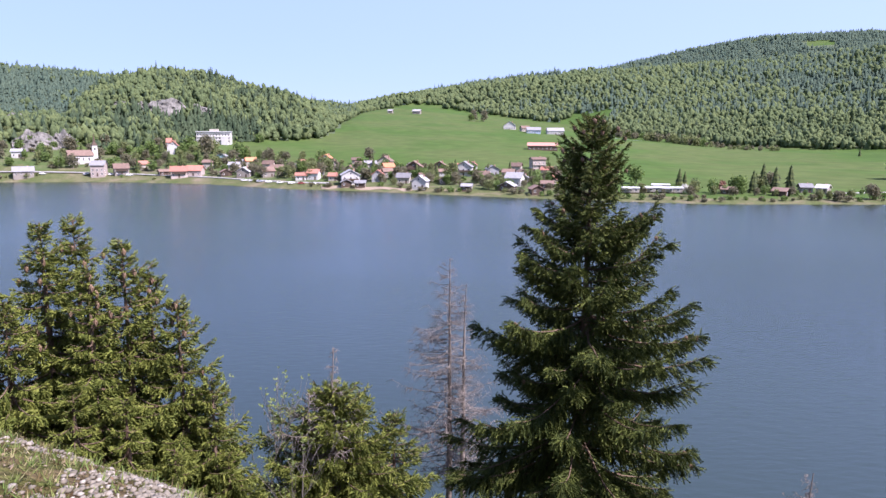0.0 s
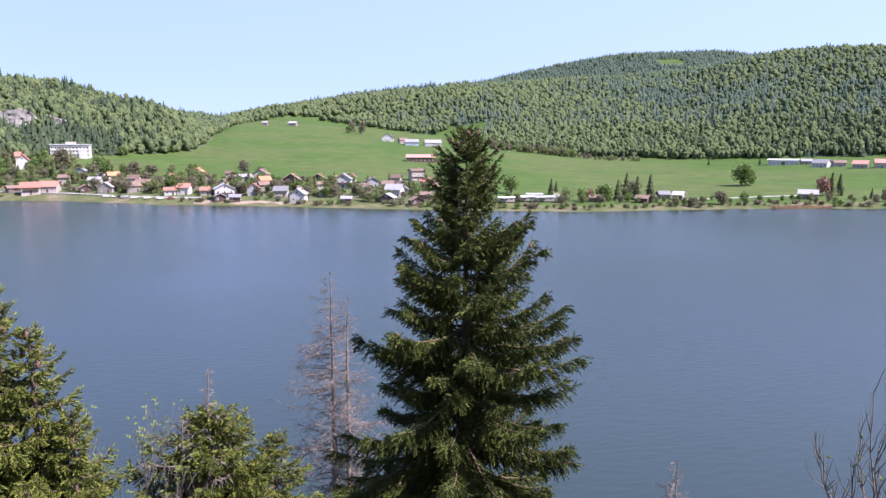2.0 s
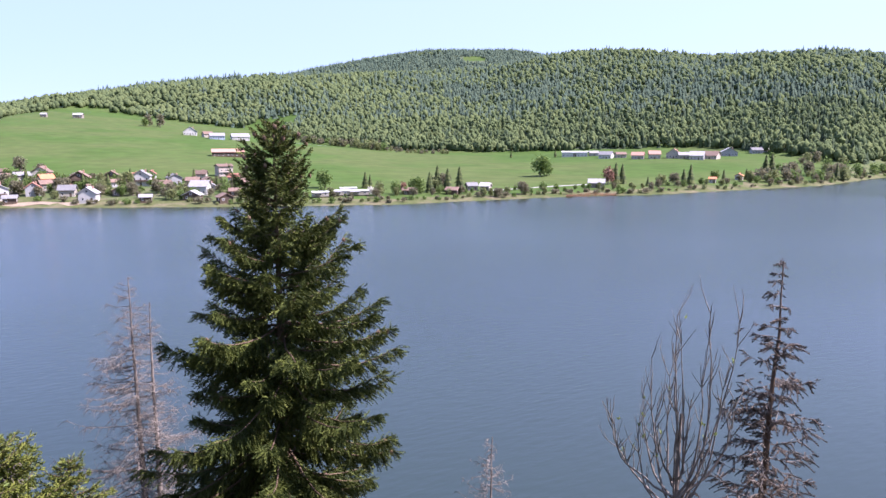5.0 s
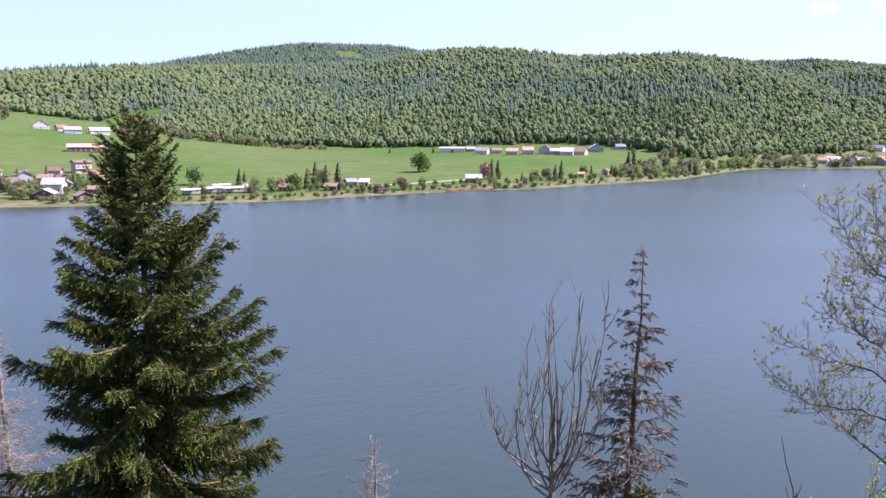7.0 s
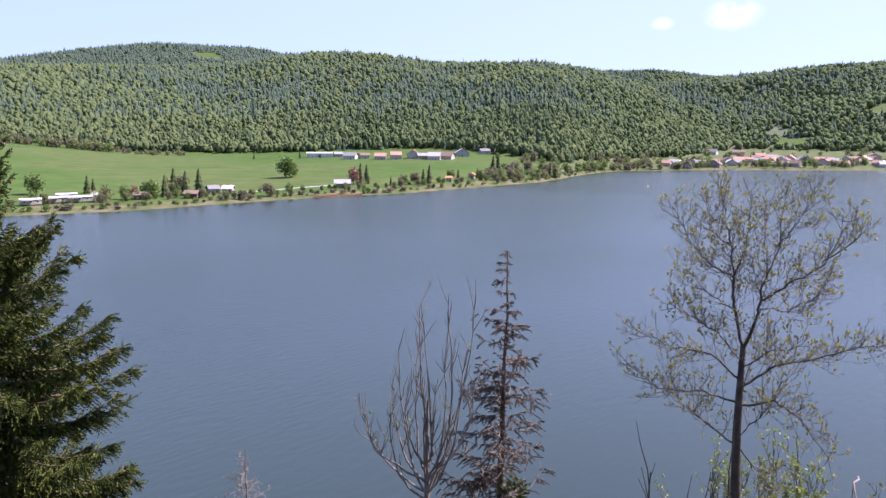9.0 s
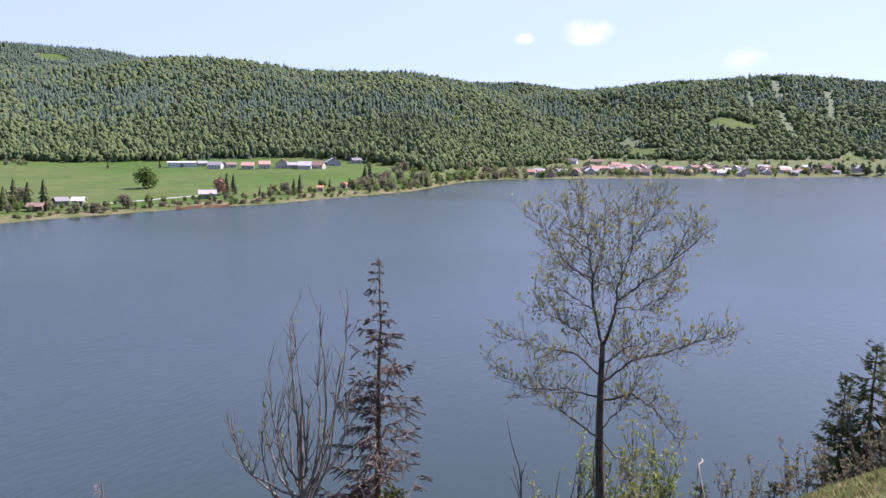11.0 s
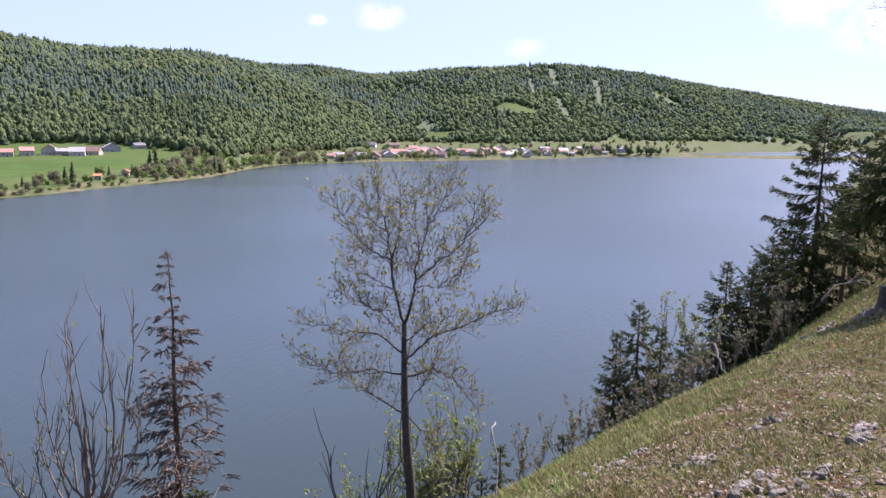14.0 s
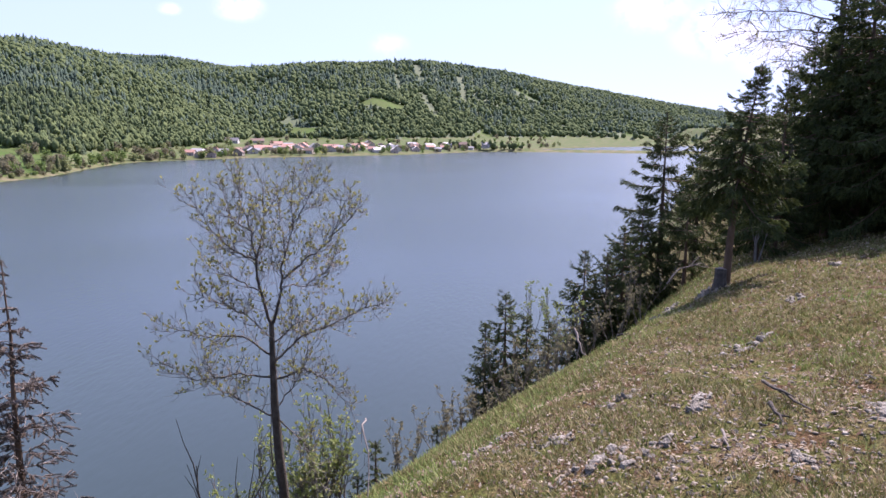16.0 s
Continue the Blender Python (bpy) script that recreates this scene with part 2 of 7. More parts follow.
def value_noise(x, y, seed=0):
    xi, yi = np.floor(x).astype(np.int64), np.floor(y).astype(np.int64)
    fx, fy = x - xi, y - yi
    fx, fy = fx * fx * (3 - 2 * fx), fy * fy * (3 - 2 * fy)

    def h(a, b):
        v = np.sin(a * 127.1 + b * 311.7 + seed * 74.7) * 43758.5453
        return v - np.floor(v)
    return (h(xi, yi) * (1 - fx) + h(xi + 1, yi) * fx) * (1 - fy) + (h(xi, yi + 1) * (1 - fx) + h(xi + 1, yi + 1) * fx) * fy


def fractal(x, y, seed=0, octaves=4):
    return sum(value_noise(x * 2 ** k, y * 2 ** k, seed + k) * 0.5 ** k for k in range(octaves)) / 1.9 - 0.5


EYE_Z = 36.0
SHORE = [(-60, 620), (-33, 573), (-26, 545), (-19, 500), (-13, 446), (-9, 432), (0, 399), (8, 381), (15, 377), (22, 378), (29, 404), (36, 436),
         (43, 466), (50, 540), (55, 615), (57.3, 730), (60, 855), (70, 965), (80, 1060), (85, 1190), (90, 1360), (96, 1720), (101, 1950), (107, 2350), (120, 2800)]
FOOT = [(-60, 700), (-29, 700), (-16, 720), (-9, 760), (-7, 1150), (-1.3, 1500), (3.4, 1400), (9.8, 1250), (14, 1100), (22.7, 1000), (32.5, 950), (45, 980),
        (52, 850), (56, 780), (60, 960), (65, 1100), (70, 1400), (79, 1400), (84, 1550), (90, 1850), (96, 2300), (101, 2600), (120, 3200)]
FOOT_Z = [(-60, 32), (-29, 32), (-16, 23), (-9, 28), (-7, 62), (-1.3, 88), (3.4, 70), (9.8, 49), (14, 32), (22.7, 17), (32.5, 16), (45, 24), (52, 17), (56, 9),
          (60, 10), (65, 11), (70, 22), (79, 19), (90, 22), (101, 18), (120, 18)]
# ridges: bearing, angle of the skyline above the eye's level; distance of the ridge; foot
RIDGES = {
    "rock_hill": ([(-60, 3.6), (-40, 3.3), (-34, 2.9), (-32.6, 2.3), (-31.2, -0.6), (-29.8, -0.6), (-28.4, 2.2), (-27.2, 3.4), (-24.3, 4.7), (-22, 4.85), (-20.0, 4.85), (-17.3, 4.45), (-15.3, 3.55), (-14, 3.85), (-11.3, 3.0), (-9.3, 2.2), (-8.1, 0.9), (-7.2, -1.5), (-5, -9)],
                  [(-60, 1000), (-40, 900), (-30, 930), (-22, 1030), (-9, 1000)], None, None),
    "left_range": ([(-60, 4.8), (-36, 4.5), (-30, 4.35), (-25, 3.9), (-18, 3.3), (-12, 2.6), (-8, 2.2), (-4, 1.5), (1, 0), (5, -9)], [(-60, 2300), (0, 2300)], 1300, 10),
    "main_range": ([(-18, -9), (-15, 0), (-12, 1.4), (-8, 2.0), (-4, 2.75), (-0.8, 3.5), (3, 4.15), (7.4, 4.65), (12, 4.95), (20, 5.1), (27, 5.3), (34, 6.4), (38, 6.6), (42, 6.45), (47, 5.95), (51, 6.15), (54, 6.1), (58, 5.5), (62, 4.6), (66, 3.3), (70, 1.6), (73, 0.0), (77, -3)],
                   [(-12, 2000), (0, 2250), (15, 2250), (36, 2200), (50, 2000), (60, 1950), (70, 1900), (77, 1800)], None, None),
    "high_ridge": ([(-2, -9), (2, 0), (6, 3), (12, 4.8), (14, 5.3), (18, 6.0), (22, 6.75), (25, 7.0), (31.5, 7.0), (34, 6.6), (38, 5.8), (44, 4), (49, 1), (53, -9)], [(6, 3700), (44, 3700)], 2300, 20),
    "far_ridge": ([(40, -9), (44, 1), (48, 3.5), (54, 4.8), (58, 5.4), (61, 5.5), (64, 5.4), (67, 4.95), (72, 4.2), (78, 3), (84, 0), (88, -9)], [(48, 3500), (78, 3500)], 2000, 5),
    "lift_hill": ([(50, -9), (53, -1), (56, 2.0), (60, 3.8), (64, 4.6), (67, 4.85), (72, 5.05), (77, 5.35), (82, 5.5), (84.5, 5.45), (89.5, 4.8), (94, 3.9), (98.7, 3.0), (102, 2.4), (105.5, 1.8), (112, 1.0), (130, 0.5)],
                  [(56, 2500), (70, 2650), (80, 2800), (90, 3300), (100, 4000), (110, 4400), (130, 4400)], None, None),
}
CANOPY = 20.0
EDGE = [(-400, 60), (-60, 22), (-20, 9), (-6, 4.45), (-2, 3.35), (0, 2.9), (2.2, 2.3), (4.4, 0.9), (8.7, -0.7), (15, -3.3), (22, -6.2), (40, -13.5), (100, -38), (400, -135), (2000, -640)]


def edge_y(x):
    p = np.array(EDGE, float)
    return sum(np.interp(x + o, p[:, 0], p[:, 1]) for o in (-1, -0.5, 0, 0.5, 1)) / 5


def near_height(x, y):
    d = np.hypot(x, y) + 1e-6
    k = 90 * np.tanh(d / 90) / d
    base = 34.4 + k * (-0.19 * x - 0.129 * y)
    base = base + 0.10 * np.maximum(-y - 30, 0) * np.exp(-np.maximum(-y, 0) / 900) + 0.115 * 25 * np.tanh(np.maximum(-y - 5, 0) / 25) * np.clip(x / 12, 0, 1)
    s = (y - edge_y(x)) * 0.93
    fall = 0.62 * np.logaddexp(0, s * 1.6) / 1.6 + 0.22 * np.logaddexp(0, (s - 5) * 0.8) / 0.8
    bumps = 0.5 * fractal(x * 0.12, y * 0.12, 3) * np.clip((d - 2) / 10, 0, 1) + 0.16 * fractal(x * 0.9, y * 0.9, 9) + 0.05 * fractal(x * 5, y * 5, 5, 3)
    return base - fall + bumps


def hill_parts(az, d):
    """Height of the plain and of the highest range."""
    d0, d1, z1 = curve(az, SHORE), curve(az, FOOT), curve(az, FOOT_Z)
    w = (d - d0) / np.maximum(d1 - d0, 40)
    plain = np.where(w < 0, np.maximum(-6, (d - d0) * 0.12), np.minimum(w, 1.15) * (z1 - 1.2) + 1.2 * np.clip((d - d0) / 8, 0, 1))
    hills = np.full_like(d, -50.0)
    for name, (els, dist, foot, foot_z) in RIDGES.items():
        dr = curve(az, dist)
        f = d1 if foot is None else foot
        fz = z1 if foot_z is None else foot_z
        zr = EYE_Z + dr * np.tan(np.radians(curve(az, els))) - CANOPY
        t = np.clip((d - f) / np.maximum(dr - f, 50), 0, 1)
        s = 0.55 * (t * (2 - t)) + 0.45 * (t * t * (3 - 2 * t))
        h = np.where(d < f, -50, fz + (zr - fz) * s - 0.22 * np.maximum(d - dr, 0))
        hills = np.maximum(hills, h)
    return plain, hills, d0, d1


def land(x, y):
    x, y = np.asarray(x, float), np.asarray(y, float)
    d = np.hypot(x, y)
    az = np.degrees(np.arctan2(x, y))
    az = np.where(az > 160, az - 360, az)
    plain, hills, d0, d1 = hill_parts(np.clip(az, -59, 119), d)
    rough = fractal(x / 330, y / 330, 21, 5) * np.clip((d - d1) / 300, 0, 1) * np.clip(1.25 - (d - d1) / 1500, 0.35, 1) * np.clip((d - 800) / 700, 0.15, 1) * 62
    far = np.maximum(plain, hills + rough)
    far = np.where(d < 250, -6, far)
    near = near_height(x, y)
    return np.maximum(near, np.maximum(far, -6.0))


def at(bearing, d, lift=0.0):
    a = radians(bearing)
    x, y = d * math.sin(a), d * math.cos(a)
    return Vector((x, y, float(land(np.array([x]), np.array([y]))[0]) + lift))


def link_mesh(name, verts, faces, mats, index=None, smooth=False, parent=None):
    me = bpy.data.meshes.new(name)
    verts = np.asarray(verts, np.float32)
    if isinstance(faces, np.ndarray):
        n, k = faces.shape
        me.vertices.add(len(verts)), me.loops.add(n * k), me.polygons.add(n)
        me.vertices.foreach_set("co", verts.ravel())
        me.loops.foreach_set("vertex_index", faces.astype(np.int32).ravel())
        me.polygons.foreach_set("loop_start", np.arange(0, n * k, k, dtype=np.int32))
        me.update(calc_edges=True)
    else:
        me.from_pydata(verts.tolist(), [], faces)
    for mt in (mats if isinstance(mats, (list, tuple)) else [mats]):
        me.materials.append(mt)
    if index is not None:
        me.polygons.foreach_set("material_index", np.asarray(index, np.int32))
    if smooth:
        me.polygons.foreach_set("use_smooth", np.ones(len(me.polygons), bool))
    me.update()
    ob = new(name, me)
    if parent is not None:
        ob.parent = parent
    return ob


CLEARINGS = [(80.9, 80.2, 1900, 2760, 0.16), (82.6, 82.0, 2250, 2650, 0.3), (86.3, 85.6, 2100, 2500, 0.25), (83.6, 82.6, 1750, 2050, 0.35),
             (78.6, 80.6, 1640, 1760, 1.6), (72.6, 73.8, 1420, 1500, 1.2), (71.5, 72.4, 1500, 1580, 0.8), (28.2, 27.4, 3180, 3330, 1.0), (25.2, 25.2, 1950, 2010, 0.35),
             (87.5, 89.5, 1500, 1800, 2.2), (100, 104, 2500, 2650, 3), (62.2, 62.2, 3150, 3300, 1.2), (-3, 2, 1500, 1560, 3), (9.5, 12.5, 1180, 1330, 2.2), (91.5, 91, 2500, 2580, 1.2),
             (-21.8, -21.8, 786, 806, 1.2), (-24.6, -24.6, 806, 824, 1.0), (-19.6, -19.6, 800, 816, 0.9), (-31.9, -31.9, 830, 855, 1.1)]


def clearing(az, d, least=0.0):
    """Open strips and pastures inside the woods."""
    c = np.zeros_like(az, bool)
    for a0, a1, da, db, w in CLEARINGS:
        if w < least:
            continue
        t = np.clip((d - da) / (db - da), 0, 1)
        c |= (d > da) & (d < db) & (np.abs(az - (a0 + (a1 - a0) * t)) < w)
    return c


# one sheet of ground from the feet of the viewer to the horizon
def build_ground():
    azs = np.radians(np.concatenate([np.arange(-64, 124, 0.5), np.arange(124, 296, 3.0)]))
    ds = [0.25]
    while ds[-1] < 4900:
        ds.append(ds[-1] * (1.03 if ds[-1] < 60 else 1.05 if ds[-1] < 300 else 1.034) + 0.01)
    ds = np.array(ds)
    na, nd = len(azs), len(ds)
    D, A = np.meshgrid(ds, azs, indexing="ij")
    X, Y = D * np.sin(A), D * np.cos(A)
    Z = land(X, Y)
    verts = np.stack([X, Y, Z], -1).reshape(-1, 3)
    verts = np.vstack([verts, [[0, 0, float(land(np.array([0.0]), np.array([0.0]))[0])]]])
    i, j = np.meshgrid(np.arange(nd - 1), np.arange(na), indexing="ij")
    j2 = (j + 1) % na
    quads = np.stack([i * na + j, (i + 1) * na + j, (i + 1) * na + j2, i * na + j2], -1).reshape(-1, 4)[:, ::-1]
    cx, cy = X[:-1].ravel(), Y[:-1].ravel()
    cd = np.hypot(cx, cy)
    caz = np.degrees(np.arctan2(cx, cy))
    caz = np.clip(np.where(caz > 160, caz - 360, caz), -59, 119)
    plain, hills, d0, d1 = hill_parts(caz, cd)
    idx = np.where(cd < 200, 0, np.where(hills > plain + 1.0, 2, np.where(cd < d0 + 16 + 8 * np.sin(caz * 1.7), 3, 1)))
    idx = np.where((idx == 1) & (caz < 12) & (caz > -40) & (cd < d0 + 85), 4, idx)
    idx = np.where((idx == 1) & (caz > 54), 4, idx)
    idx = np.where((idx == 2) & clearing(caz, cd, 0.9) & (caz > -10), 1, idx)
    g = link_mesh("ground", verts, quads, [M_SLOPE, M_MEADOW, M_FOREST_FLOOR, M_BANK, M_VILLAGE], idx, smooth=True)
    return tagged(g, "rolling land with turf slope, green meadows and wooded hills", "ground", kind="structure")


build_ground()


def build_water():
    azs = np.radians(np.arange(0, 360, 6))
    v = [(3000 * math.sin(a), 3000 * math.cos(a), 0) for a in azs]
    w = link_mesh("water", np.array(v), [list(range(len(v)))[::-1]], M_WATER)
    return tagged(w, "calm grey-blue lake with fine wind ripples", "lake", kind="structure")


build_water()


# ---------------------------------------------------------------- woods on the hills
RNG = np.random.default_rng(7)
ICO_V = np.array([(0, 0, 1), *[(0.894 * math.cos(a), 0.894 * math.sin(a), 0.447) for a in np.arange(5) * 2 * math.pi / 5],
                  *[(0.894 * math.cos(a), 0.894 * math.sin(a), -0.447) for a in (np.arange(5) + 0.5) * 2 * math.pi / 5], (0, 0, -1)])
ICO_F = np.array([(0, 1 + i, 1 + (i + 1) % 5) for i in range(5)] + [(1 + i, 6 + i, 1 + (i + 1) % 5) for i in range(5)] +
                 [(1 + (i + 1) % 5, 6 + i, 6 + (i + 1) % 5) for i in range(5)] + [(6 + i, 11, 6 + (i + 1) % 5) for i in range(5)])


def subdivide(v, f):
    v, cache, out = [tuple(p) for p in v], {}, []

    def mid(a, b):
        k = (min(a, b), max(a, b))
        if k not in cache:
            p = (np.array(v[a]) + np.array(v[b])) / 2
            v.append(tuple(p / np.linalg.norm(p)))
            cache[k] = len(v) - 1
        return cache[k]
    for a, b, c in f:
        x, y, z = mid(a, b), mid(b, c), mid(c, a)
        out += [(a, x, z), (b, y, x), (c, z, y), (x, y, z)]
    return np.array(v), np.array(out)


ICO2_V, ICO2_F = subdivide(ICO_V, ICO_F)


def scatter(points, heights, widths, base_v, base_f, jitter):
    """Many copies of one rough form joined into arrays, each turned, stretched and dented by chance."""
    n, k = len(points), len(base_v)
    a = RNG.uniform(0, 2 * math.pi, n)
    c, s = np.cos(a)[:, None], np.sin(a)[:, None]
    v = np.repeat(base_v[None], n, 0) * (1 + jitter * RNG.uniform(-1, 1, (n, k, 1)))
    x = (v[:, :, 0] * c - v[:, :, 1] * s) * widths[:, None]
    y = (v[:, :, 0] * s + v[:, :, 1] * c) * widths[:, None]
    z = v[:, :, 2] * heights[:, None]
    verts = np.stack([x, y, z], -1) + points[:, None, :]
    faces = base_f[None] + (np.arange(n) * k)[:, None, None]
    return verts.reshape(-1, 3), faces.reshape(-1, base_f.shape[1])


def spruce_form(tiers=3, sides=6):
    """A ragged tiered cone, one metre high and one metre in radius."""
    v, f = [], []
    for t in range(tiers):
        z0 = 0.08 + 0.92 * t / tiers * 0.82
        z1 = min(z0 + 0.52, 1.0) if t < tiers - 1 else 1.0
        r = 1.0 - 0.8 * t / tiers
        o = len(v)
        for i in range(sides):
            a = 2 * math.pi * (i + 0.5 * (t % 2)) / sides
            rr = r * (1.0 if i % 2 else 0.78)
            v.append((rr * math.cos(a), rr * math.sin(a), z0 + (0.05 if i % 2 else 0)))
        v.append((0, 0, z1))
        f += [(o + i, o + (i + 1) % sides, o + sides) for i in range(sides)]
    return np.array(v), np.array(f)


CON_V, CON_F = spruce_form()
CONF_V, CONF_F = spruce_form(2, 5)


# gardens and buildings that keep the wood off: bearing, distance, radius
OPENINGS = [(-21.47, 633, 34), (-18.3, 700, 40), (-27.9, 603, 40), (-31.8, 628, 34), (-17.9, 598, 30), (-30.6, 640, 26), (-28.8, 648, 18), (-24.5, 600, 26)]


def build_woods():
    az_all, d_all = [], []
    d = 590.0
    while d < 4500:
        sp = min(max(0.0066 * d, 6.8), 15.5)
        az = np.arange(-42, 112, math.degrees(sp / d))
        az = az + RNG.uniform(-0.8, 0.8, len(az)) * math.degrees(sp / d)
        dd = d + RNG.uniform(-0.9, 0.9, len(az)) * sp
        az_all.append(az), d_all.append(dd)
        d += sp * 1.02
    az, d = np.concatenate(az_all), np.concatenate(d_all)
    plain, hills, d0, d1 = hill_parts(az, d)
    x, y = d * np.sin(np.radians(az)), d * np.cos(np.radians(az))
    z = land(x, y)
    # only slopes that look towards the lake, up to just behind their ridges
    x2, y2 = (d + 60) * np.sin(np.radians(az)), (d + 60) * np.cos(np.radians(az))
    rising = land(x2, y2) > z - 9
    # the wood comes down in tongues between the gardens of the old village
    tongue = (az < -16.6) & (d > d1 - 88 + 75 * np.clip(fractal(x / 60, y / 60, 12, 3) * 2 + 0.35, 0, 1)) & (hills <= plain + 0.5)
    for ob, od, orad in OPENINGS:
        tongue &= np.hypot(x - od * math.sin(radians(ob)), y - od * math.cos(radians(ob))) > orad
    keep = ((hills > plain + 0.5) | tongue) & rising & ~clearing(az, d) & (z > 3)
    x, y, z, d, az, d1, tongue = (q[keep] for q in (x, y, z, d, az, d1, tongue))
    # leave out what lies behind a nearer crest
    el = np.degrees(np.arctan2(z + 16 - EYE_Z, d))
    order = np.argsort(d)
    bins = ((az + 45) * 4).astype(int)
    top = np.full(bins.max() + 2, -90.0)
    ok = np.zeros(len(d), bool)
    for i in order:
        if el[i] > top[bins[i]] - 0.35:
            ok[i] = True
        top[bins[i]] = max(top[bins[i]], el[i] - 0.5)
    x, y, z, d, az, d1, tongue = (q[ok] for q in (x, y, z, d, az, d1, tongue))
    mixture = 1.5 * fractal(x / 240, y / 240, 31, 4) + 0.7 * fractal(x / 45, y / 45, 37, 2) + 0.42 * RNG.uniform(-1, 1, len(x))
    up = (d - d1) / 1100
    share = 0.30 - 0.52 * np.clip(up, 0, 1.2)
    share = np.where(az < -7, np.where((az < -15) & (d < 800), -0.12, 0.34), share)
    share = np.where((az < -7) & (d > 1500), -0.4, share)
    share = np.where(tongue, 0.1, share)
    share = np.where((az > 60) & (d > 2500), -0.10, share)
    share = np.where((az < 40) & (d > 2700), -0.45, share)
    broad = mixture < share
    sp = np.clip(0.0066 * d, 6.8, 15.5)
    P = np.stack([x, y, z], -1)
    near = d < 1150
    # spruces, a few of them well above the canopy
    # beyond 1150 m the crowns take the haze-tinted colours
    for sel, form, mat in ((~broad & near, (CON_V, CON_F), M_CONIFER_NEAR), (~broad & ~near, (CONF_V, CONF_F), M_CONIFER_HAZY)):
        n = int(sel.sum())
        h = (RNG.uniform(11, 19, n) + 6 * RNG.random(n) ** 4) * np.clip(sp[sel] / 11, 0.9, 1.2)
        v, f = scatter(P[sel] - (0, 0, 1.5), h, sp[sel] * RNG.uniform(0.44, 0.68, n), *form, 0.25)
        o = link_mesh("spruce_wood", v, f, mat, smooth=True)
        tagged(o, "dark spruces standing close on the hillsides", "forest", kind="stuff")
    # beeches: a tall main head with lesser heads leaning out of it
    for sel, heads, words in ((broad & near, 5, "fresh green beeches in spring leaf on the hillsides"), (broad & ~near, 2, "fresh green beeches in spring leaf on the far ridges")):
        n = int(sel.sum())
        h = RNG.uniform(4.6, 8.6, n) * np.clip(sp[sel] / 10, 0.95, 1.3)
        wd = sp[sel] * RNG.uniform(0.48, 0.80, n)
        pts, hh, ww = [P[sel] + np.stack([0 * h, 0 * h, h * 0.85], -1)], [h], [wd * 0.84]
        for k in range(heads):
            out = wd * (0.62 if heads > 2 else 0.5)
            pts.append(P[sel] + np.stack([out * RNG.uniform(-1, 1, n), out * RNG.uniform(-1, 1, n), h * RNG.uniform(0.4, 1.65, n)], -1))
            hh.append(h * RNG.uniform(0.28, 0.5, n)), ww.append(wd * RNG.uniform(0.3, 0.56, n))
        v, f = scatter(np.concatenate(pts), np.concatenate(hh), np.concatenate(ww), ICO_V, ICO_F, 0.42)
        o = link_mesh("beech_wood", v, f, M_BROADLEAF, smooth=True)
        tagged(o, words, "forest", kind="stuff")


build_woods()


# ---------------------------------------------------------------- the villages across the lake
def plaster(name, c):
    return material(name, [tuple(0.82 * q for q in c), c, tuple(min(1.06 * q, 0.9) for q in c)], 0.35, 5, 0.85, vary="object", amount=0.08)


WALLS = {"white": plaster("white_render", (0.41, 0.40, 0.375)), "cream": plaster("cream_render", (0.33, 0.30, 0.255)), "pink": plaster("pink_render", (0.34, 0.285, 0.255)),
         "grey": plaster("grey_render", (0.27, 0.27, 0.275)), "stone": plaster("old_stone_render", (0.20, 0.18, 0.155)), "blue": plaster("blue_grey_render", (0.30, 0.37, 0.47)),
         "teal": plaster("teal_boards", (0.20, 0.30, 0.30)),
         "dark": material("dark_timber", [(0.05, 0.035, 0.026), (0.10, 0.07, 0.05)], 0.9, 5, 0.85, stretch=(4, 4, 0.4), vary="object", amount=0.25)}
ROOFS = {"grey": material("grey_roof_sheet", [(0.17, 0.17, 0.175), (0.25, 0.245, 0.245)], 0.8, 5, 0.75, vary="object", amount=0.35, spec=0.25),
         "brown": material("brown_tiles", [(0.10, 0.068, 0.052), (0.17, 0.115, 0.09)], 0.9, 5, 0.8, vary="object", amount=0.25),
         "red": material("red_tiles", [(0.24, 0.105, 0.075), (0.31, 0.145, 0.105)], 0.9, 5, 0.8, vary="object", amount=0.15),
         "orange": material("orange_tiles", [(0.40, 0.15, 0.075), (0.47, 0.20, 0.10)], 0.9, 5, 0.8, vary="object", amount=0.1),
         "salmon": material("faded_tiles", [(0.27, 0.15, 0.115), (0.35, 0.20, 0.155)], 0.9, 5, 0.8, vary="object", amount=0.12),
         "white": material("white_roof_sheet", [(0.46, 0.46, 0.46), (0.56, 0.56, 0.56)], 0.5, 4, 0.5),
         "pale": material("pale_roof_sheet", [(0.38, 0.36, 0.34), (0.46, 0.44, 0.42)], 0.5, 4, 0.5)}
M_FRAME = plaster("window_frames", (0.62, 0.60, 0.57))
M_TIMBER = WALLS["dark"]
M_CHIMNEY = material("chimney_brick", [(0.26, 0.16, 0.12), (0.36, 0.23, 0.18)], 2, 4, 0.9)
M_GLASS = material("window_glass", [(0.025, 0.03, 0.035), (0.05, 0.055, 0.06)], 0.8, 2, 0.08, spec=0.6)
M_ROAD = material("pale_asphalt", [(0.26, 0.25, 0.24), (0.34, 0.33, 0.31)], 0.3, 5, 0.9)
HOUSE_LABEL = {"white": "white rendered house with a {r} roof", "cream": "cream rendered house with a {r} roof", "pink": "pink rendered house with a {r} roof",
               "grey": "grey rendered house with a {r} roof", "stone": "old stone house with a {r} roof", "blue": "blue-grey house with a {r} roof",
               "teal": "teal boarded house with a {r} roof", "dark": "dark timber chalet with a {r} roof"}
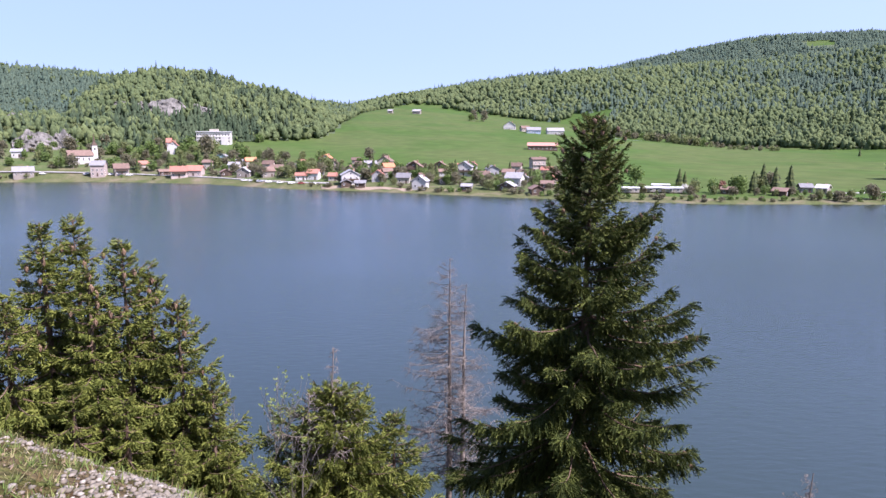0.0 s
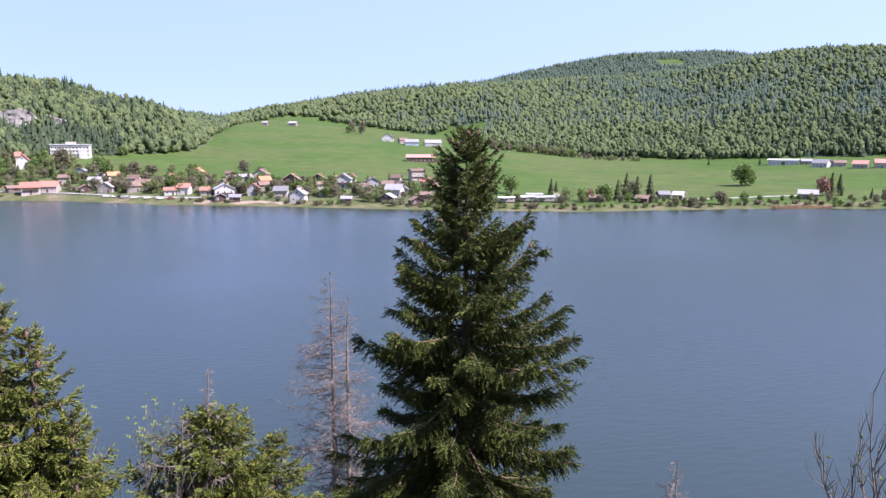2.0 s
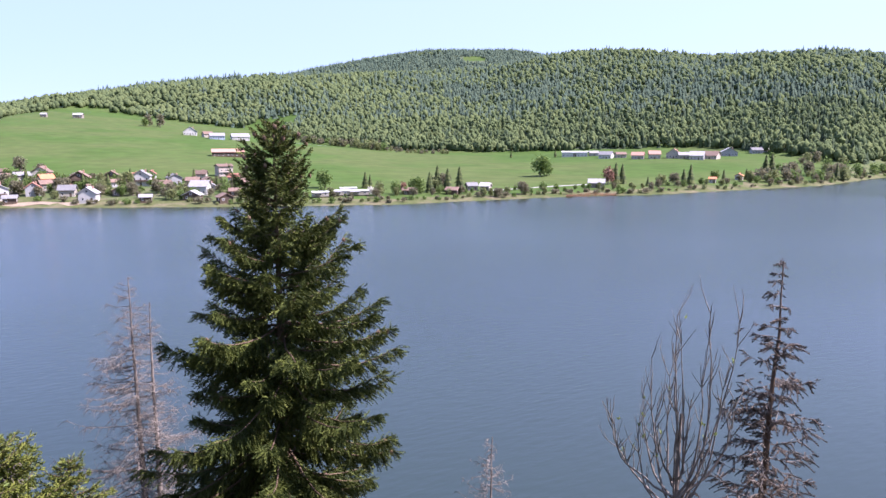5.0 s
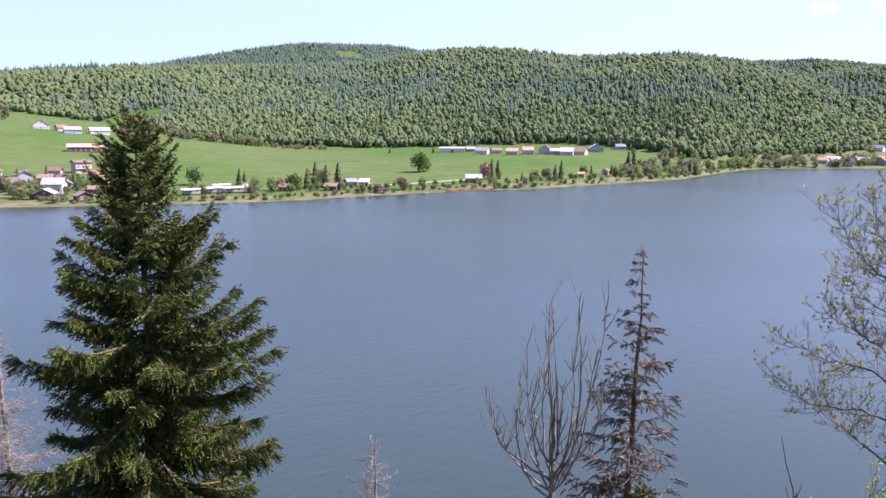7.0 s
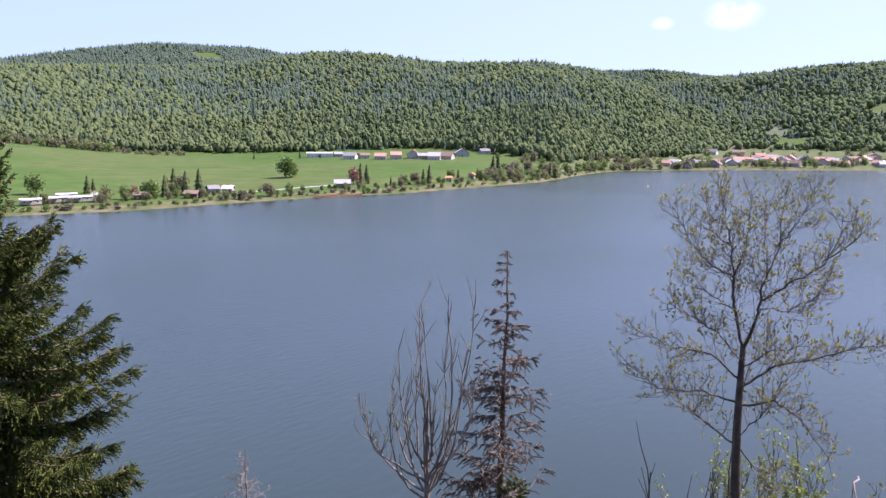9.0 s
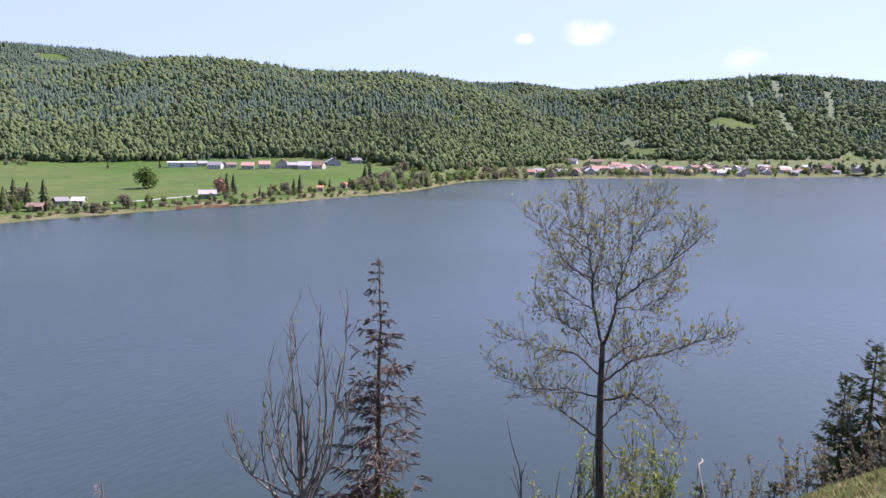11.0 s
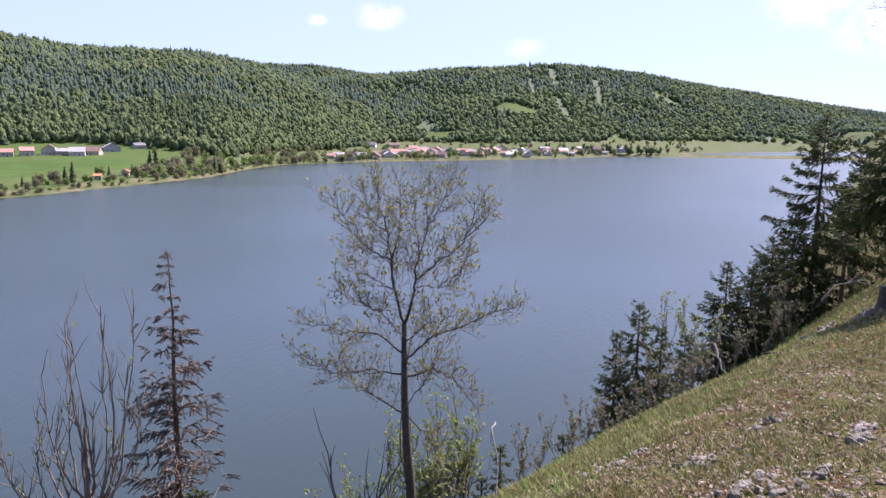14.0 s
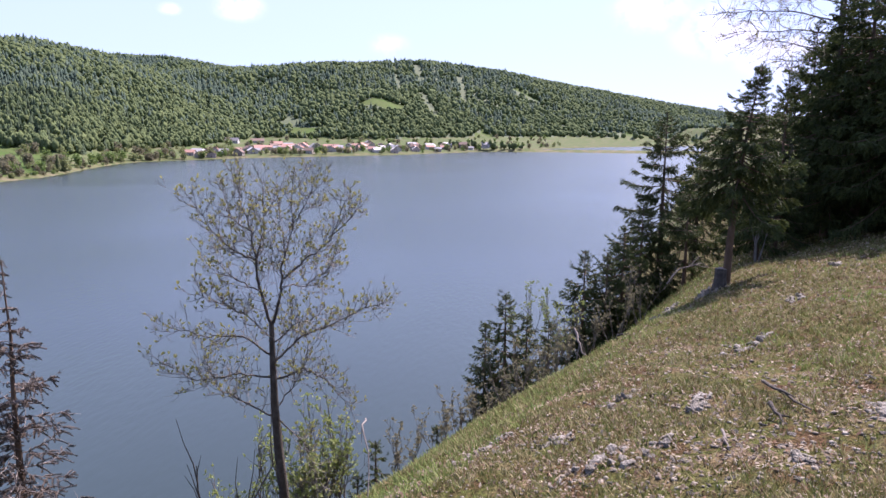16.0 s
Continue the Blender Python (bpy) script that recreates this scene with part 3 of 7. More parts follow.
ROOF_WORD = {"grey": "grey sheet", "brown": "brown tiled", "red": "red tiled", "orange": "bright orange tiled", "salmon": "faded salmon tiled", "white": "white sheet", "pale": "pale sheet"}


def part(name, verts, faces, mat, parent, label=""):
    ob = link_mesh(name, verts, faces, mat, parent=parent)
    return tagged(ob, label)


def box_arrays(x0, x1, y0, y1, z0, z1):
    v = [(x, y, z) for z in (z0, z1) for y in (y0, y1) for x in (x0, x1)]
    f = [(0, 2, 3, 1), (4, 5, 7, 6), (0, 1, 5, 4), (2, 6, 7, 3), (0, 4, 6, 2), (1, 3, 7, 5)]
    return v, f


def gable_body(w, l, h, rise, along_x, sink=2.5):
    """Walls with their two gables in one mesh; the ridge runs along x or along y."""
    a, b = w / 2, l / 2
    v = [(-a, -b, -sink), (a, -b, -sink), (a, b, -sink), (-a, b, -sink), (-a, -b, h), (a, -b, h), (a, b, h), (-a, b, h)]
    f = [(3, 2, 1, 0), (0, 1, 5, 4), (1, 2, 6, 5), (2, 3, 7, 6), (3, 0, 4, 7)]
    if along_x:
        v += [(-a, 0, h + rise), (a, 0, h + rise)]
        f += [(7, 4, 8), (5, 6, 9), (4, 5, 9, 8), (6, 7, 8, 9)]
    else:
        v += [(0, -b, h + rise), (0, b, h + rise)]
        f += [(4, 5, 8), (6, 7, 9), (5, 6, 9, 8), (7, 4, 8, 9)]
    return v, f


def roof_slopes(w, l, h, rise, along_x, over=0.7, thick=0.28):
    a, b = w / 2 + over, l / 2 + over
    if not along_x:
        a, b = b, a
    half = (l if along_x else w) / 2
    drop = rise / half * over
    top = [(-a, -b, h - drop), (a, -b, h - drop), (a, 0, h + rise), (-a, 0, h + rise), (a, b, h - drop), (-a, b, h - drop)]
    if not along_x:
        top = [(-y, x, z) for x, y, z in top]
    v = [(x, y, z + 0.05 + thick) for x, y, z in top] + [(x, y, z + 0.05) for x, y, z in top]
    f = [(0, 1, 2, 3), (3, 2, 4, 5), (9, 8, 7, 6), (11, 10, 8, 9), (0, 6, 7, 1), (1, 7, 8, 2), (2, 8, 10, 4), (4, 10, 11, 5), (5, 11, 9, 3), (3, 9, 6, 0)]
    return v, f


WINDOW_MESH = {}


def window_on(parent, x, y, z, wide, high, side=0, shutters=False):
    """A framed window with its own pane, set 6 cm proud; side 0 faces -y, 1 faces +x, -1 faces -x."""
    k = (round(wide, 1), round(high, 1))
    if k not in WINDOW_MESH:
        fr = []
        ff = []
        for bx in ((-wide / 2, -wide / 2 + 0.12, -high / 2, high / 2), (wide / 2 - 0.12, wide / 2, -high / 2, high / 2),
                   (-wide / 2 + 0.12, wide / 2 - 0.12, high / 2 - 0.12, high / 2), (-wide / 2 + 0.12, wide / 2 - 0.12, -high / 2, -high / 2 + 0.14)):
            v, f = box_arrays(bx[0], bx[1], -0.10, 0.04, bx[2], bx[3])
            ff += [tuple(i + len(fr) for i in q) for q in f]
            fr += v
        me = bpy.data.meshes.new("window")
        me.from_pydata(fr, [], ff)
        me.materials.append(M_FRAME)
        v, f = box_arrays(-wide / 2 + 0.12, wide / 2 - 0.12, -0.05, 0.02, -high / 2 + 0.14, high / 2 - 0.12)
        mp = bpy.data.meshes.new("pane")
        mp.from_pydata(v, [], f)
        mp.materials.append(M_GLASS)
        WINDOW_MESH[k] = (me, mp)
    me, mp = WINDOW_MESH[k]
    o = new("window", me)
    o.parent = parent
    o.matrix_basis = pose(x, y, z, 0, 0, 90 * side)
    p = new("pane", mp)
    p.parent = o
    return o


def house(bearing, d, w, kind, roof, rng):
    far = d > 700
    w *= 0.68 if d < 700 else 0.8
    k = {"white3": "white", "chalet": "dark", "villa": "white", "apart": "pink", "big": "pink", "long": "stone", "barn": "dark", "shed": "white"}.get(kind, kind)
    name = {"barn": "barn", "shed": "warehouse", "chalet": "chalet", "dark": "chalet", "apart": "apartment_house", "villa": "villa"}.get(kind, "house")
    p = at(bearing, d)
    root = new(name)
    turn = -bearing + float(rng.uniform(-22, 22)) * (0.3 if kind in ("barn", "shed", "long") else 1)
    root.matrix_basis = pose(p.x, p.y, p.z, 0, 0, turn)
    l = min(w * float(rng.uniform(0.75, 0.95)), 13)
    h = {"white3": 6.6, "apart": 7.6, "big": 8.6, "villa": 7.4, "chalet": 5.4, "dark": 3.0, "barn": 4.6, "shed": 5.5, "long": 3.6, "teal": 4.2}.get(kind, float(rng.uniform(3.9, 5.4)))
    h *= 0.92
    if w < 7:
        h = min(h, 3.2)
    along = kind not in ("white3", "chalet") and (kind in ("barn", "shed", "long", "apart", "big") or rng.random() < 0.62)
    half = (l if along else w) / 2
    rise = half * {"apart": 0.35, "shed": 0.16, "barn": 0.42, "dark": 0.5, "big": 0.75, "villa": 1.0}.get(kind, float(rng.uniform(0.5, 0.72)))
    part("wall", *gable_body(w, l, h, rise, along), WALLS[k], root)
    part("roof", *roof_slopes(w, l, h, rise, along, 1.1 if kind == "chalet" else 0.7), ROOFS[roof], root, ROOF_WORD[roof] + " roof" if not far else "")
    if kind not in ("barn", "shed", "dark", "teal"):
        cx, cy = w * 0.22, l * 0.12
        v, f = box_arrays(cx - 0.4, cx + 0.4, cy - 0.35, cy + 0.35, h, h + rise + 0.7)
        part("chimney", v, f, M_CHIMNEY, root)
    # storeys of windows towards the lake and on both ends
    rows = max(1, int(h / 2.7))
    cols = max(2, min(int(w / 3.0), 7 if kind != "apart" else 6))
    for r in range(rows):
        z = 1.5 + 2.65 * r
        for c in range(cols):
            if r == 0 and c == cols // 2 and kind not in ("shed", "barn"):
                continue
            window_on(root, -w / 2 + w * (c + 0.5) / cols, -l / 2, z, 1.2 if not far else 1.5, 1.4)
        if not far:
            for sgn in (-1, 1):
                window_on(root, sgn * w / 2, -l * 0.18, z, 1.2, 1.4, side=sgn)
    if not along and rise > 2.2:
        window_on(root, 0, -l / 2, h + rise * 0.33, 1.2, 1.3)
    dw, dh = (3.6, 3.4) if kind in ("barn", "shed") else (1.1, 2.1)
    v, f = box_arrays(-w / 2 + w * (cols // 2 + 0.5) / cols - dw / 2, -w / 2 + w * (cols // 2 + 0.5) / cols + dw / 2, -l / 2 - 0.06, -l / 2 + 0.05, -0.4, dh)
    part("door", v, f, M_TIMBER, root)
    if kind in ("chalet", "white3") or (not far and rng.random() < 0.3 and h > 4.5):
        v, f = box_arrays(-w * 0.42, w * 0.42, -l / 2 - 1.3, -l / 2 - 0.05, 2.7, 2.85)
        b = part("balcony", v, f, M_TIMBER, root)
        v, f = box_arrays(-w * 0.42, w * 0.42, -l / 2 - 1.32, -l / 2 - 1.24, 2.85, 3.75)
        part("railing", v, f, M_TIMBER, b)
    if kind == "villa":
        v, f = gable_body(3.6, 3.6, 10.5, 2.6, True)
        tw = part("tower", np.array(v) + (-w * 0.3, -l * 0.25, 0), f, WALLS["white"], root)
        v, f = roof_slopes(3.6, 3.6, 10.5, 2.6, True)
        part("tower_roof", np.array(v) + (-w * 0.3, -l * 0.25, 0), f, ROOFS["red"], tw)
    if kind == "apart":
        v, f = box_arrays(-w / 2 - 0.1, w / 2 + 0.1, -l / 2 - 0.9, -l / 2 - 0.04, 2.8, 3.0)
        part("balcony", v, f, WALLS["cream"], root)
    words = HOUSE_LABEL[k].format(r=ROOF_WORD[roof]) if name in ("house", "chalet") else {
        "barn": "long farm barn with a faded salmon roof in the meadow", "warehouse": "long low white warehouse at the foot of the wood",
        "apartment_house": "pink apartment house of three storeys with flat brown roof", "villa": "white villa with a red roof and a small tower"}[name]
    words = words.replace(" rendered", "") if len(words.split()) > 8 else words
    words += " by the shore" if d < 470 and name in ("house", "chalet") else " in the village" if name in ("house", "chalet") and not far else " below the hill" if name in ("house", "chalet") else ""
    return tagged(root, words, "house" if name != "barn" else "barn", "village houses")


# houses: bearing, distance, width, kind of wall, kind of roof
OLD_VILLAGE = [
    (-31.79, 630, 10.7, 'white', 'grey'),
    (-26.72, 561, 13.9, 'big', 'grey'),
    (-31.55, 579, 18.8, 'long', 'grey'),
    (-25.23, 559, 14.3, 'stone', 'brown'),
    (-23.71, 570, 13.1, 'cream', 'red'),
    (-22.26, 543, 10.2, 'dark', 'brown'),
    (-21.13, 531, 16.3, 'pink', 'red'),
    (-19.96, 531, 16.3, 'pink', 'red'),
    (-21.47, 635, 13.0, 'villa', 'red'),
    (-18.92, 559, 11.4, 'cream', 'brown'),
    (-17.92, 598, 11.2, 'teal', 'grey'),
    (-15.73, 566, 11.6, 'cream', 'orange'),
    (-16.60, 568, 7.7, 'white', 'grey'),
    (-13.68, 522, 13.3, 'dark', 'brown'),
    (-14.49, 500, 12.8, 'stone', 'brown'),
    (-16.25, 508, 13.0, 'stone', 'grey'),
    (-17.68, 520, 11.1, 'dark', 'brown'),
    (-9.73, 552, 12.7, 'cream', 'orange'),
    (-11.81, 474, 10.1, 'white', 'red'),
    (-10.77, 474, 10.9, 'white', 'red'),
]
NEW_VILLAGE = [
    (-7.83, 447, 17.1, 'white3', 'grey'),
    (-8.16, 438, 9.3, 'dark', 'grey'),
    (-7.00, 433, 9.2, 'dark', 'grey'),
    (-4.69, 490, 10.9, 'cream', 'orange'),
    (-4.92, 531, 15.8, 'cream', 'brown'),
    (-6.18, 510, 12.2, 'cream', 'grey'),
    (-7.29, 546, 10.2, 'stone', 'brown'),
    (-2.53, 486, 15.7, 'chalet', 'brown'),
    (-0.41, 488, 13.3, 'chalet', 'brown'),
    (-3.38, 443, 12.1, 'cream', 'grey'),
    (-2.01, 419, 12.9, 'white', 'grey'),
    (1.67, 473, 15.3, 'white3', 'grey'),
    (2.32, 508, 9.5, 'white', 'red'),
    (3.23, 445, 10.6, 'cream', 'brown'),
    (3.97, 476, 12.2, 'grey', 'grey'),
    (1.87, 406, 8.6, 'dark', 'grey'),
    (-4.46, 1252, 10.7, 'stone', 'grey'),
    (-2.29, 1247, 17.0, 'stone', 'grey'),
]
EAST_VILLAGE = [
    (5.86, 426, 14.5, 'white', 'grey'),
    (5.26, 406, 13.1, 'dark', 'grey'),
    (5.93, 492, 11.3, 'cream', 'brown'),
    (7.69, 520, 15.1, 'apart', 'brown'),
    (8.53, 480, 11.5, 'cream', 'red'),
    (8.97, 438, 7.5, 'cream', 'red'),
    (7.65, 393, 10.7, 'dark', 'brown'),
    (8.06, 688, 42.2, 'barn', 'salmon'),
    (5.34, 1001, 21.3, 'white', 'grey'),
    (7.29, 947, 22.6, 'blue', 'grey'),
    (9.03, 958, 27.8, 'white', 'grey'),
    (6.59, 973, 14.9, 'cream', 'brown'),
    (22.43, 419, 8.6, 'dark', 'brown'),
    (26.20, 424, 10.8, 'dark', 'brown'),
    (27.76, 449, 9.5, 'stone', 'grey'),
    (28.94, 449, 9.0, 'stone', 'pale'),
]
FIELD_ROW = [
    (37.99, 486, 15.5, 'long', 'grey'),
    (36.16, 846, 37.5, 'shed', 'white'),
    (37.67, 850, 13.0, 'grey', 'grey'),
    (38.68, 800, 17.7, 'white', 'grey'),
    (39.79, 807, 13.7, 'cream', 'brown'),
    (41.14, 781, 16.0, 'cream', 'salmon'),
    (42.40, 785, 14.7, 'cream', 'salmon'),
    (43.85, 791, 18.9, 'cream', 'salmon'),
    (44.55, 785, 13.4, 'cream', 'grey'),
    (45.59, 775, 17.2, 'white', 'grey'),
    (46.62, 788, 18.8, 'cream', 'brown'),
    (47.84, 840, 21.5, 'grey', 'grey'),
    (50.22, 892, 11.4, 'white', 'grey'),
    (49.75, 884, 15.1, 'grey', 'grey'),
    (46.82, 550, 6.6, 'cream', 'orange'),
    (48.70, 586, 8.0, 'white', 'orange'),
    (50.58, 600, 7.2, 'grey', 'grey'),
    (49.74, 605, 6.2, 'cream', 'brown'),
]
FAR_VILLAGE = [
    (64.77, 962, 16.4, 'white', 'grey'),
    (66.07, 985, 18.5, 'cream', 'brown'),
    (66.82, 977, 15.0, 'grey', 'grey'),
    (67.89, 977, 18.3, 'stone', 'brown'),
    (67.46, 1222, 27.1, 'white', 'grey'),
    (69.39, 1247, 27.6, 'cream', 'brown'),
    (70.87, 1170, 23.9, 'cream', 'salmon'),
    (71.88, 1124, 24.9, 'cream', 'salmon'),
    (72.99, 1115, 26.6, 'white', 'salmon'),
    (73.96, 1102, 26.3, 'cream', 'grey'),
    (75.06, 1084, 24.0, 'cream', 'brown'),
    (77.69, 1165, 23.8, 'cream', 'salmon'),
    (78.25, 1217, 24.9, 'cream', 'grey'),
    (71.40, 1106, 17.0, 'cream', 'salmon'),
    (72.65, 1102, 16.9, 'cream', 'red'),
    (74.00, 1124, 17.2, 'cream', 'salmon'),
    (75.83, 1124, 17.2, 'white', 'grey'),
    (77.95, 1184, 18.2, 'cream', 'brown'),
    (79.99, 1179, 18.1, 'cream', 'grey'),
    (82.09, 1217, 18.7, 'cream', 'brown'),
    (83.26, 1267, 19.4, 'white', 'grey'),
    (84.44, 1277, 17.4, 'cream', 'brown'),
    (86.08, 1303, 17.8, 'stone', 'brown'),
    (87.95, 1303, 17.8, 'cream', 'grey'),
]
house_rng = np.random.default_rng(11)
for row in OLD_VILLAGE + NEW_VILLAGE + EAST_VILLAGE + FIELD_ROW + FAR_VILLAGE:
    house(*row, house_rng)


def church():
    p = at(-27.9, 603)
    root = new("church")
    root.matrix_basis = pose(p.x, p.y, p.z, 0, 0, 27.9 + 8)
    part("nave", *gable_body(17, 9, 6.0, 3.6, True), WALLS["white"], root)
    part("roof", *roof_slopes(17, 9, 6.0, 3.6, True), ROOFS["brown"], root, "brown tiled church roof")
    v, f = box_arrays(8.6, 12.4, -2.0, 1.8, -2.5, 13.5)
    t = part("tower", v, f, WALLS["white"], root, "white square bell tower")
    v = [(8.3, -2.3, 13.5), (12.7, -2.3, 13.5), (12.7, 2.1, 13.5), (8.3, 2.1, 13.5), (9.7, -0.9, 16), (11.3, -0.9, 16), (11.3, 0.7, 16), (9.7, 0.7, 16), (10.5, -0.1, 23)]
    part("spire", v, [(0, 1, 5, 4), (1, 2, 6, 5), (2, 3, 7, 6), (3, 0, 4, 7), (4, 5, 8), (5, 6, 8), (6, 7, 8), (7, 4, 8), (3, 2, 1, 0)], M_TIMBER, t, "slim dark slate spire")
    for i in range(4):
        window_on(root, -6.4 + 4 * i, -4.5, 3.0, 1.2, 2.6)
    window_on(root, 10.5, -2.0, 10.5, 1.3, 2.0)
    tagged(root, "white village church with square tower and slim spire", "church")


def hotel():
    p = at(-18.4, 716)
    root = new("hotel")
    root.matrix_basis = pose(p.x, p.y, p.z, 0, 0, 18.4 - 10)
    w, l, h = 32, 11, 10.8
    v, f = box_arrays(-w / 2, w / 2, -l / 2, l / 2, -4, h)
    part("wall", v, f, WALLS["white"], root)
    v, f = box_arrays(-w / 2 - 0.5, w / 2 + 0.5, -l / 2 - 0.9, l / 2 + 0.5, h + 0.003, h + 0.55)
    part("roof", v, f, ROOFS["white"], root, "flat white roof edge")
    v, f = box_arrays(w / 2 - 8, w / 2 - 2, -l / 2 - 5, -l / 2 + 0.2, -4, 5.6)
    part("annex", v, f, WALLS["white"], root)
    v, f = box_arrays(-4, 4, -2, 3, h + 0.553, h + 2.6)
    part("roof_house", v, f, WALLS["cream"], root)
    for r in range(3):
        v, f = box_arrays(-w / 2 + 0.5, w / 2 - 0.5, -l / 2 - 0.5, -l / 2 - 0.03, 2.6 + 3.2 * r, 2.75 + 3.2 * r)
        part("balcony", v, f, WALLS["white"], root)
        for c in range(11):
            window_on(root, -w / 2 + w * (c + 0.5) / 11, -l / 2, 1.3 + 3.2 * r + 0.1, 1.4, 1.4)
    tagged(root, "long white three-storey hotel with a flat roof", "hotel")


def mobile_home(bearing, d, w, rng):
    p = at(bearing, d)
    root = new("mobile_home")
    root.matrix_basis = pose(p.x, p.y, p.z, 0, 0, -bearing + 6)
    v, f = box_arrays(-w / 2, w / 2, -1.7, 1.7, 0.5, 3.0)
    part("wall", v, f, WALLS["white" if rng.random() < 0.5 else "cream"], root)
    part("roof", *roof_slopes(w, 3.4, 3.0, 0.45, True, 0.3, 0.15), ROOFS["white"], root, "white sheet roof")
    v, f = box_arrays(-w / 2 + 0.2, w / 2 - 0.2, -1.5, 1.5, -1.2, 0.5)
    part("skirting", v, f, M_TIMBER, root)
    v, f = box_arrays(-w * 0.42, w * 0.1, -4.0, -1.75, 2.55, 2.75)
    a = part("awning", v, f, WALLS["grey"], root, "grey awning")
    for x in (-w * 0.41, w * 0.09):
        v, f = box_arrays(x - 0.06, x + 0.06, -3.95, -3.83, -0.8, 2.55)
        part("post", v, f, M_TIMBER, a)
    for i in range(3):
        window_on(root, w * (-0.3 + 0.3 * i), -1.7, 1.9, 1.5, 1.1)
    tagged(root, "white mobile home with sheet roof and awning by the shore", "mobile home", "mobile homes by the shore")


church()
hotel()
for b, d, w in ((15.2, 404, 9.6), (16.75, 410, 11.0), (18.3, 411, 12.5), (17.5, 425, 10)):
    mobile_home(b, d, w, house_rng)


# ---------------------------------------------------------------- roads and parked cars over there
def ribbon(name, bearings, dist, wide, mat, label, lift=0.12, category="road", level=True):
    v, f = [], []
    for b in bearings:
        for o in (-wide / 2, wide / 2):
            p = at(b, dist(b) + o, lift)
            v.append(p)
    n = len(v) // 2
    for i in range(n if level else 0):
        m = max(v[2 * i].z, v[2 * i + 1].z)
        v[2 * i].z = v[2 * i + 1].z = m
    top = [tuple(q) for q in v]
    low = [(x, y, z - 0.5) for x, y, z in top]
    k = len(top)
    for i in range(n - 1):
        a, b2, c, d2 = 2 * i, 2 * i + 1, 2 * i + 3, 2 * i + 2
        f += [(a, d2, c, b2)[::-1], (a, d2, k + d2, k + a), (b2, k + b2, k + c, c)]
    o = link_mesh(name, np.array(top + low), [tuple(q) for q in f], mat)
    return tagged(o, label, category, kind="structure")


def shore_at(b):
    return float(curve(np.array([b]), SHORE)[0])


ribbon("road", np.arange(-40, -9, 0.5), lambda b: shore_at(b) + 20, 5.5, M_ROAD, "pale asphalt lakeside road")
ribbon("road", np.arange(29.5, 38, 0.4), lambda b: shore_at(b) + 52 + 2.5 * (b - 33), 4.5, M_ROAD, "narrow pale farm road through the meadow")
ribbon("road", np.arange(11.5, 16, 0.4), lambda b: 1015 - 6 * (b - 12), 5, M_ROAD, "narrow pale road below the wood")

M_SAND = material("pale_sand", [(0.16, 0.125, 0.088), (0.23, 0.18, 0.13), (0.19, 0.15, 0.11)], 0.3, 6, 0.95, fine=0.2)
ribbon("beach", np.arange(-10.2, -2.4, 0.3), lambda b: shore_at(b) + 7 + 2 * math.sin(b * 2.1), 6.5, M_SAND, "strip of pale sand along the water", category="beach", level=False)


def car(bearing, d, colour, rng):
    p = at(bearing, d, 0.12)
    root = new("car")
    root.matrix_basis = pose(p.x, p.y, p.z, 0, 0, -bearing + float(rng.uniform(-12, 12)))
    m = material("car_paint", [tuple(0.92 * c for c in colour), colour], 1.5, 2, 0.3, spec=0.6)
    prof = [(-2.1, 0.35), (2.1, 0.35), (2.15, 0.8), (1.3, 0.95), (0.75, 1.45), (-1.3, 1.48), (-2.0, 0.95), (-2.15, 0.7)]
    n = len(prof)
    v = [(x, -0.85, z) for x, z in prof] + [(x, 0.85, z) for x, z in prof]
    f = [tuple(range(n)), tuple(range(n, 2 * n))[::-1]] + [(i, i + n, (i + 1) % n + n, (i + 1) % n) for i in range(n)]
    part("body", v, f, m, root)
    v, f = box_arrays(-1.35, 0.72, -0.87, 0.87, 1.0, 1.36)
    part("side_window", v, f, M_GLASS, root)
    for x in (-1.35, 1.35):
        for y in (-0.8, 0.8):
            a = np.arange(10) * 2 * math.pi / 10
            v = [(x + 0.33 * math.cos(q), y + o, 0.33 + 0.33 * math.sin(q)) for o in (-0.1, 0.1) for q in a]
            f = [tuple(range(10)), tuple(range(10, 20))[::-1]] + [(i, i + 10, (i + 1) % 10 + 10, (i + 1) % 10) for i in range(10)]
            part("wheel", v, f, M_GLASS, root)
    tagged(root, "small parked car beside the lakeside road", "car", "parked cars")


for b, c in ((-30.4, (0.6, 0.6, 0.6)), (-27.6, (0.5, 0.5, 0.52)), (-25.9, (0.7, 0.7, 0.7)), (-25.3, (0.1, 0.1, 0.12)), (-24.7, (0.65, 0.65, 0.66)), (-16.3, (0.7, 0.7, 0.7)), (-15.7, (0.68, 0.7, 0.7)),
             (-15.1, (0.3, 0.32, 0.36)), (-14.4, (0.7, 0.7, 0.7)), (-13.5, (0.66, 0.66, 0.64)), (-12.6, (0.7, 0.7, 0.7)), (-11.8, (0.25, 0.05, 0.04)), (-10.9, (0.6, 0.62, 0.64))):
    car(b, shore_at(b) + (14.5 if b < -20 else 13), c, house_rng)


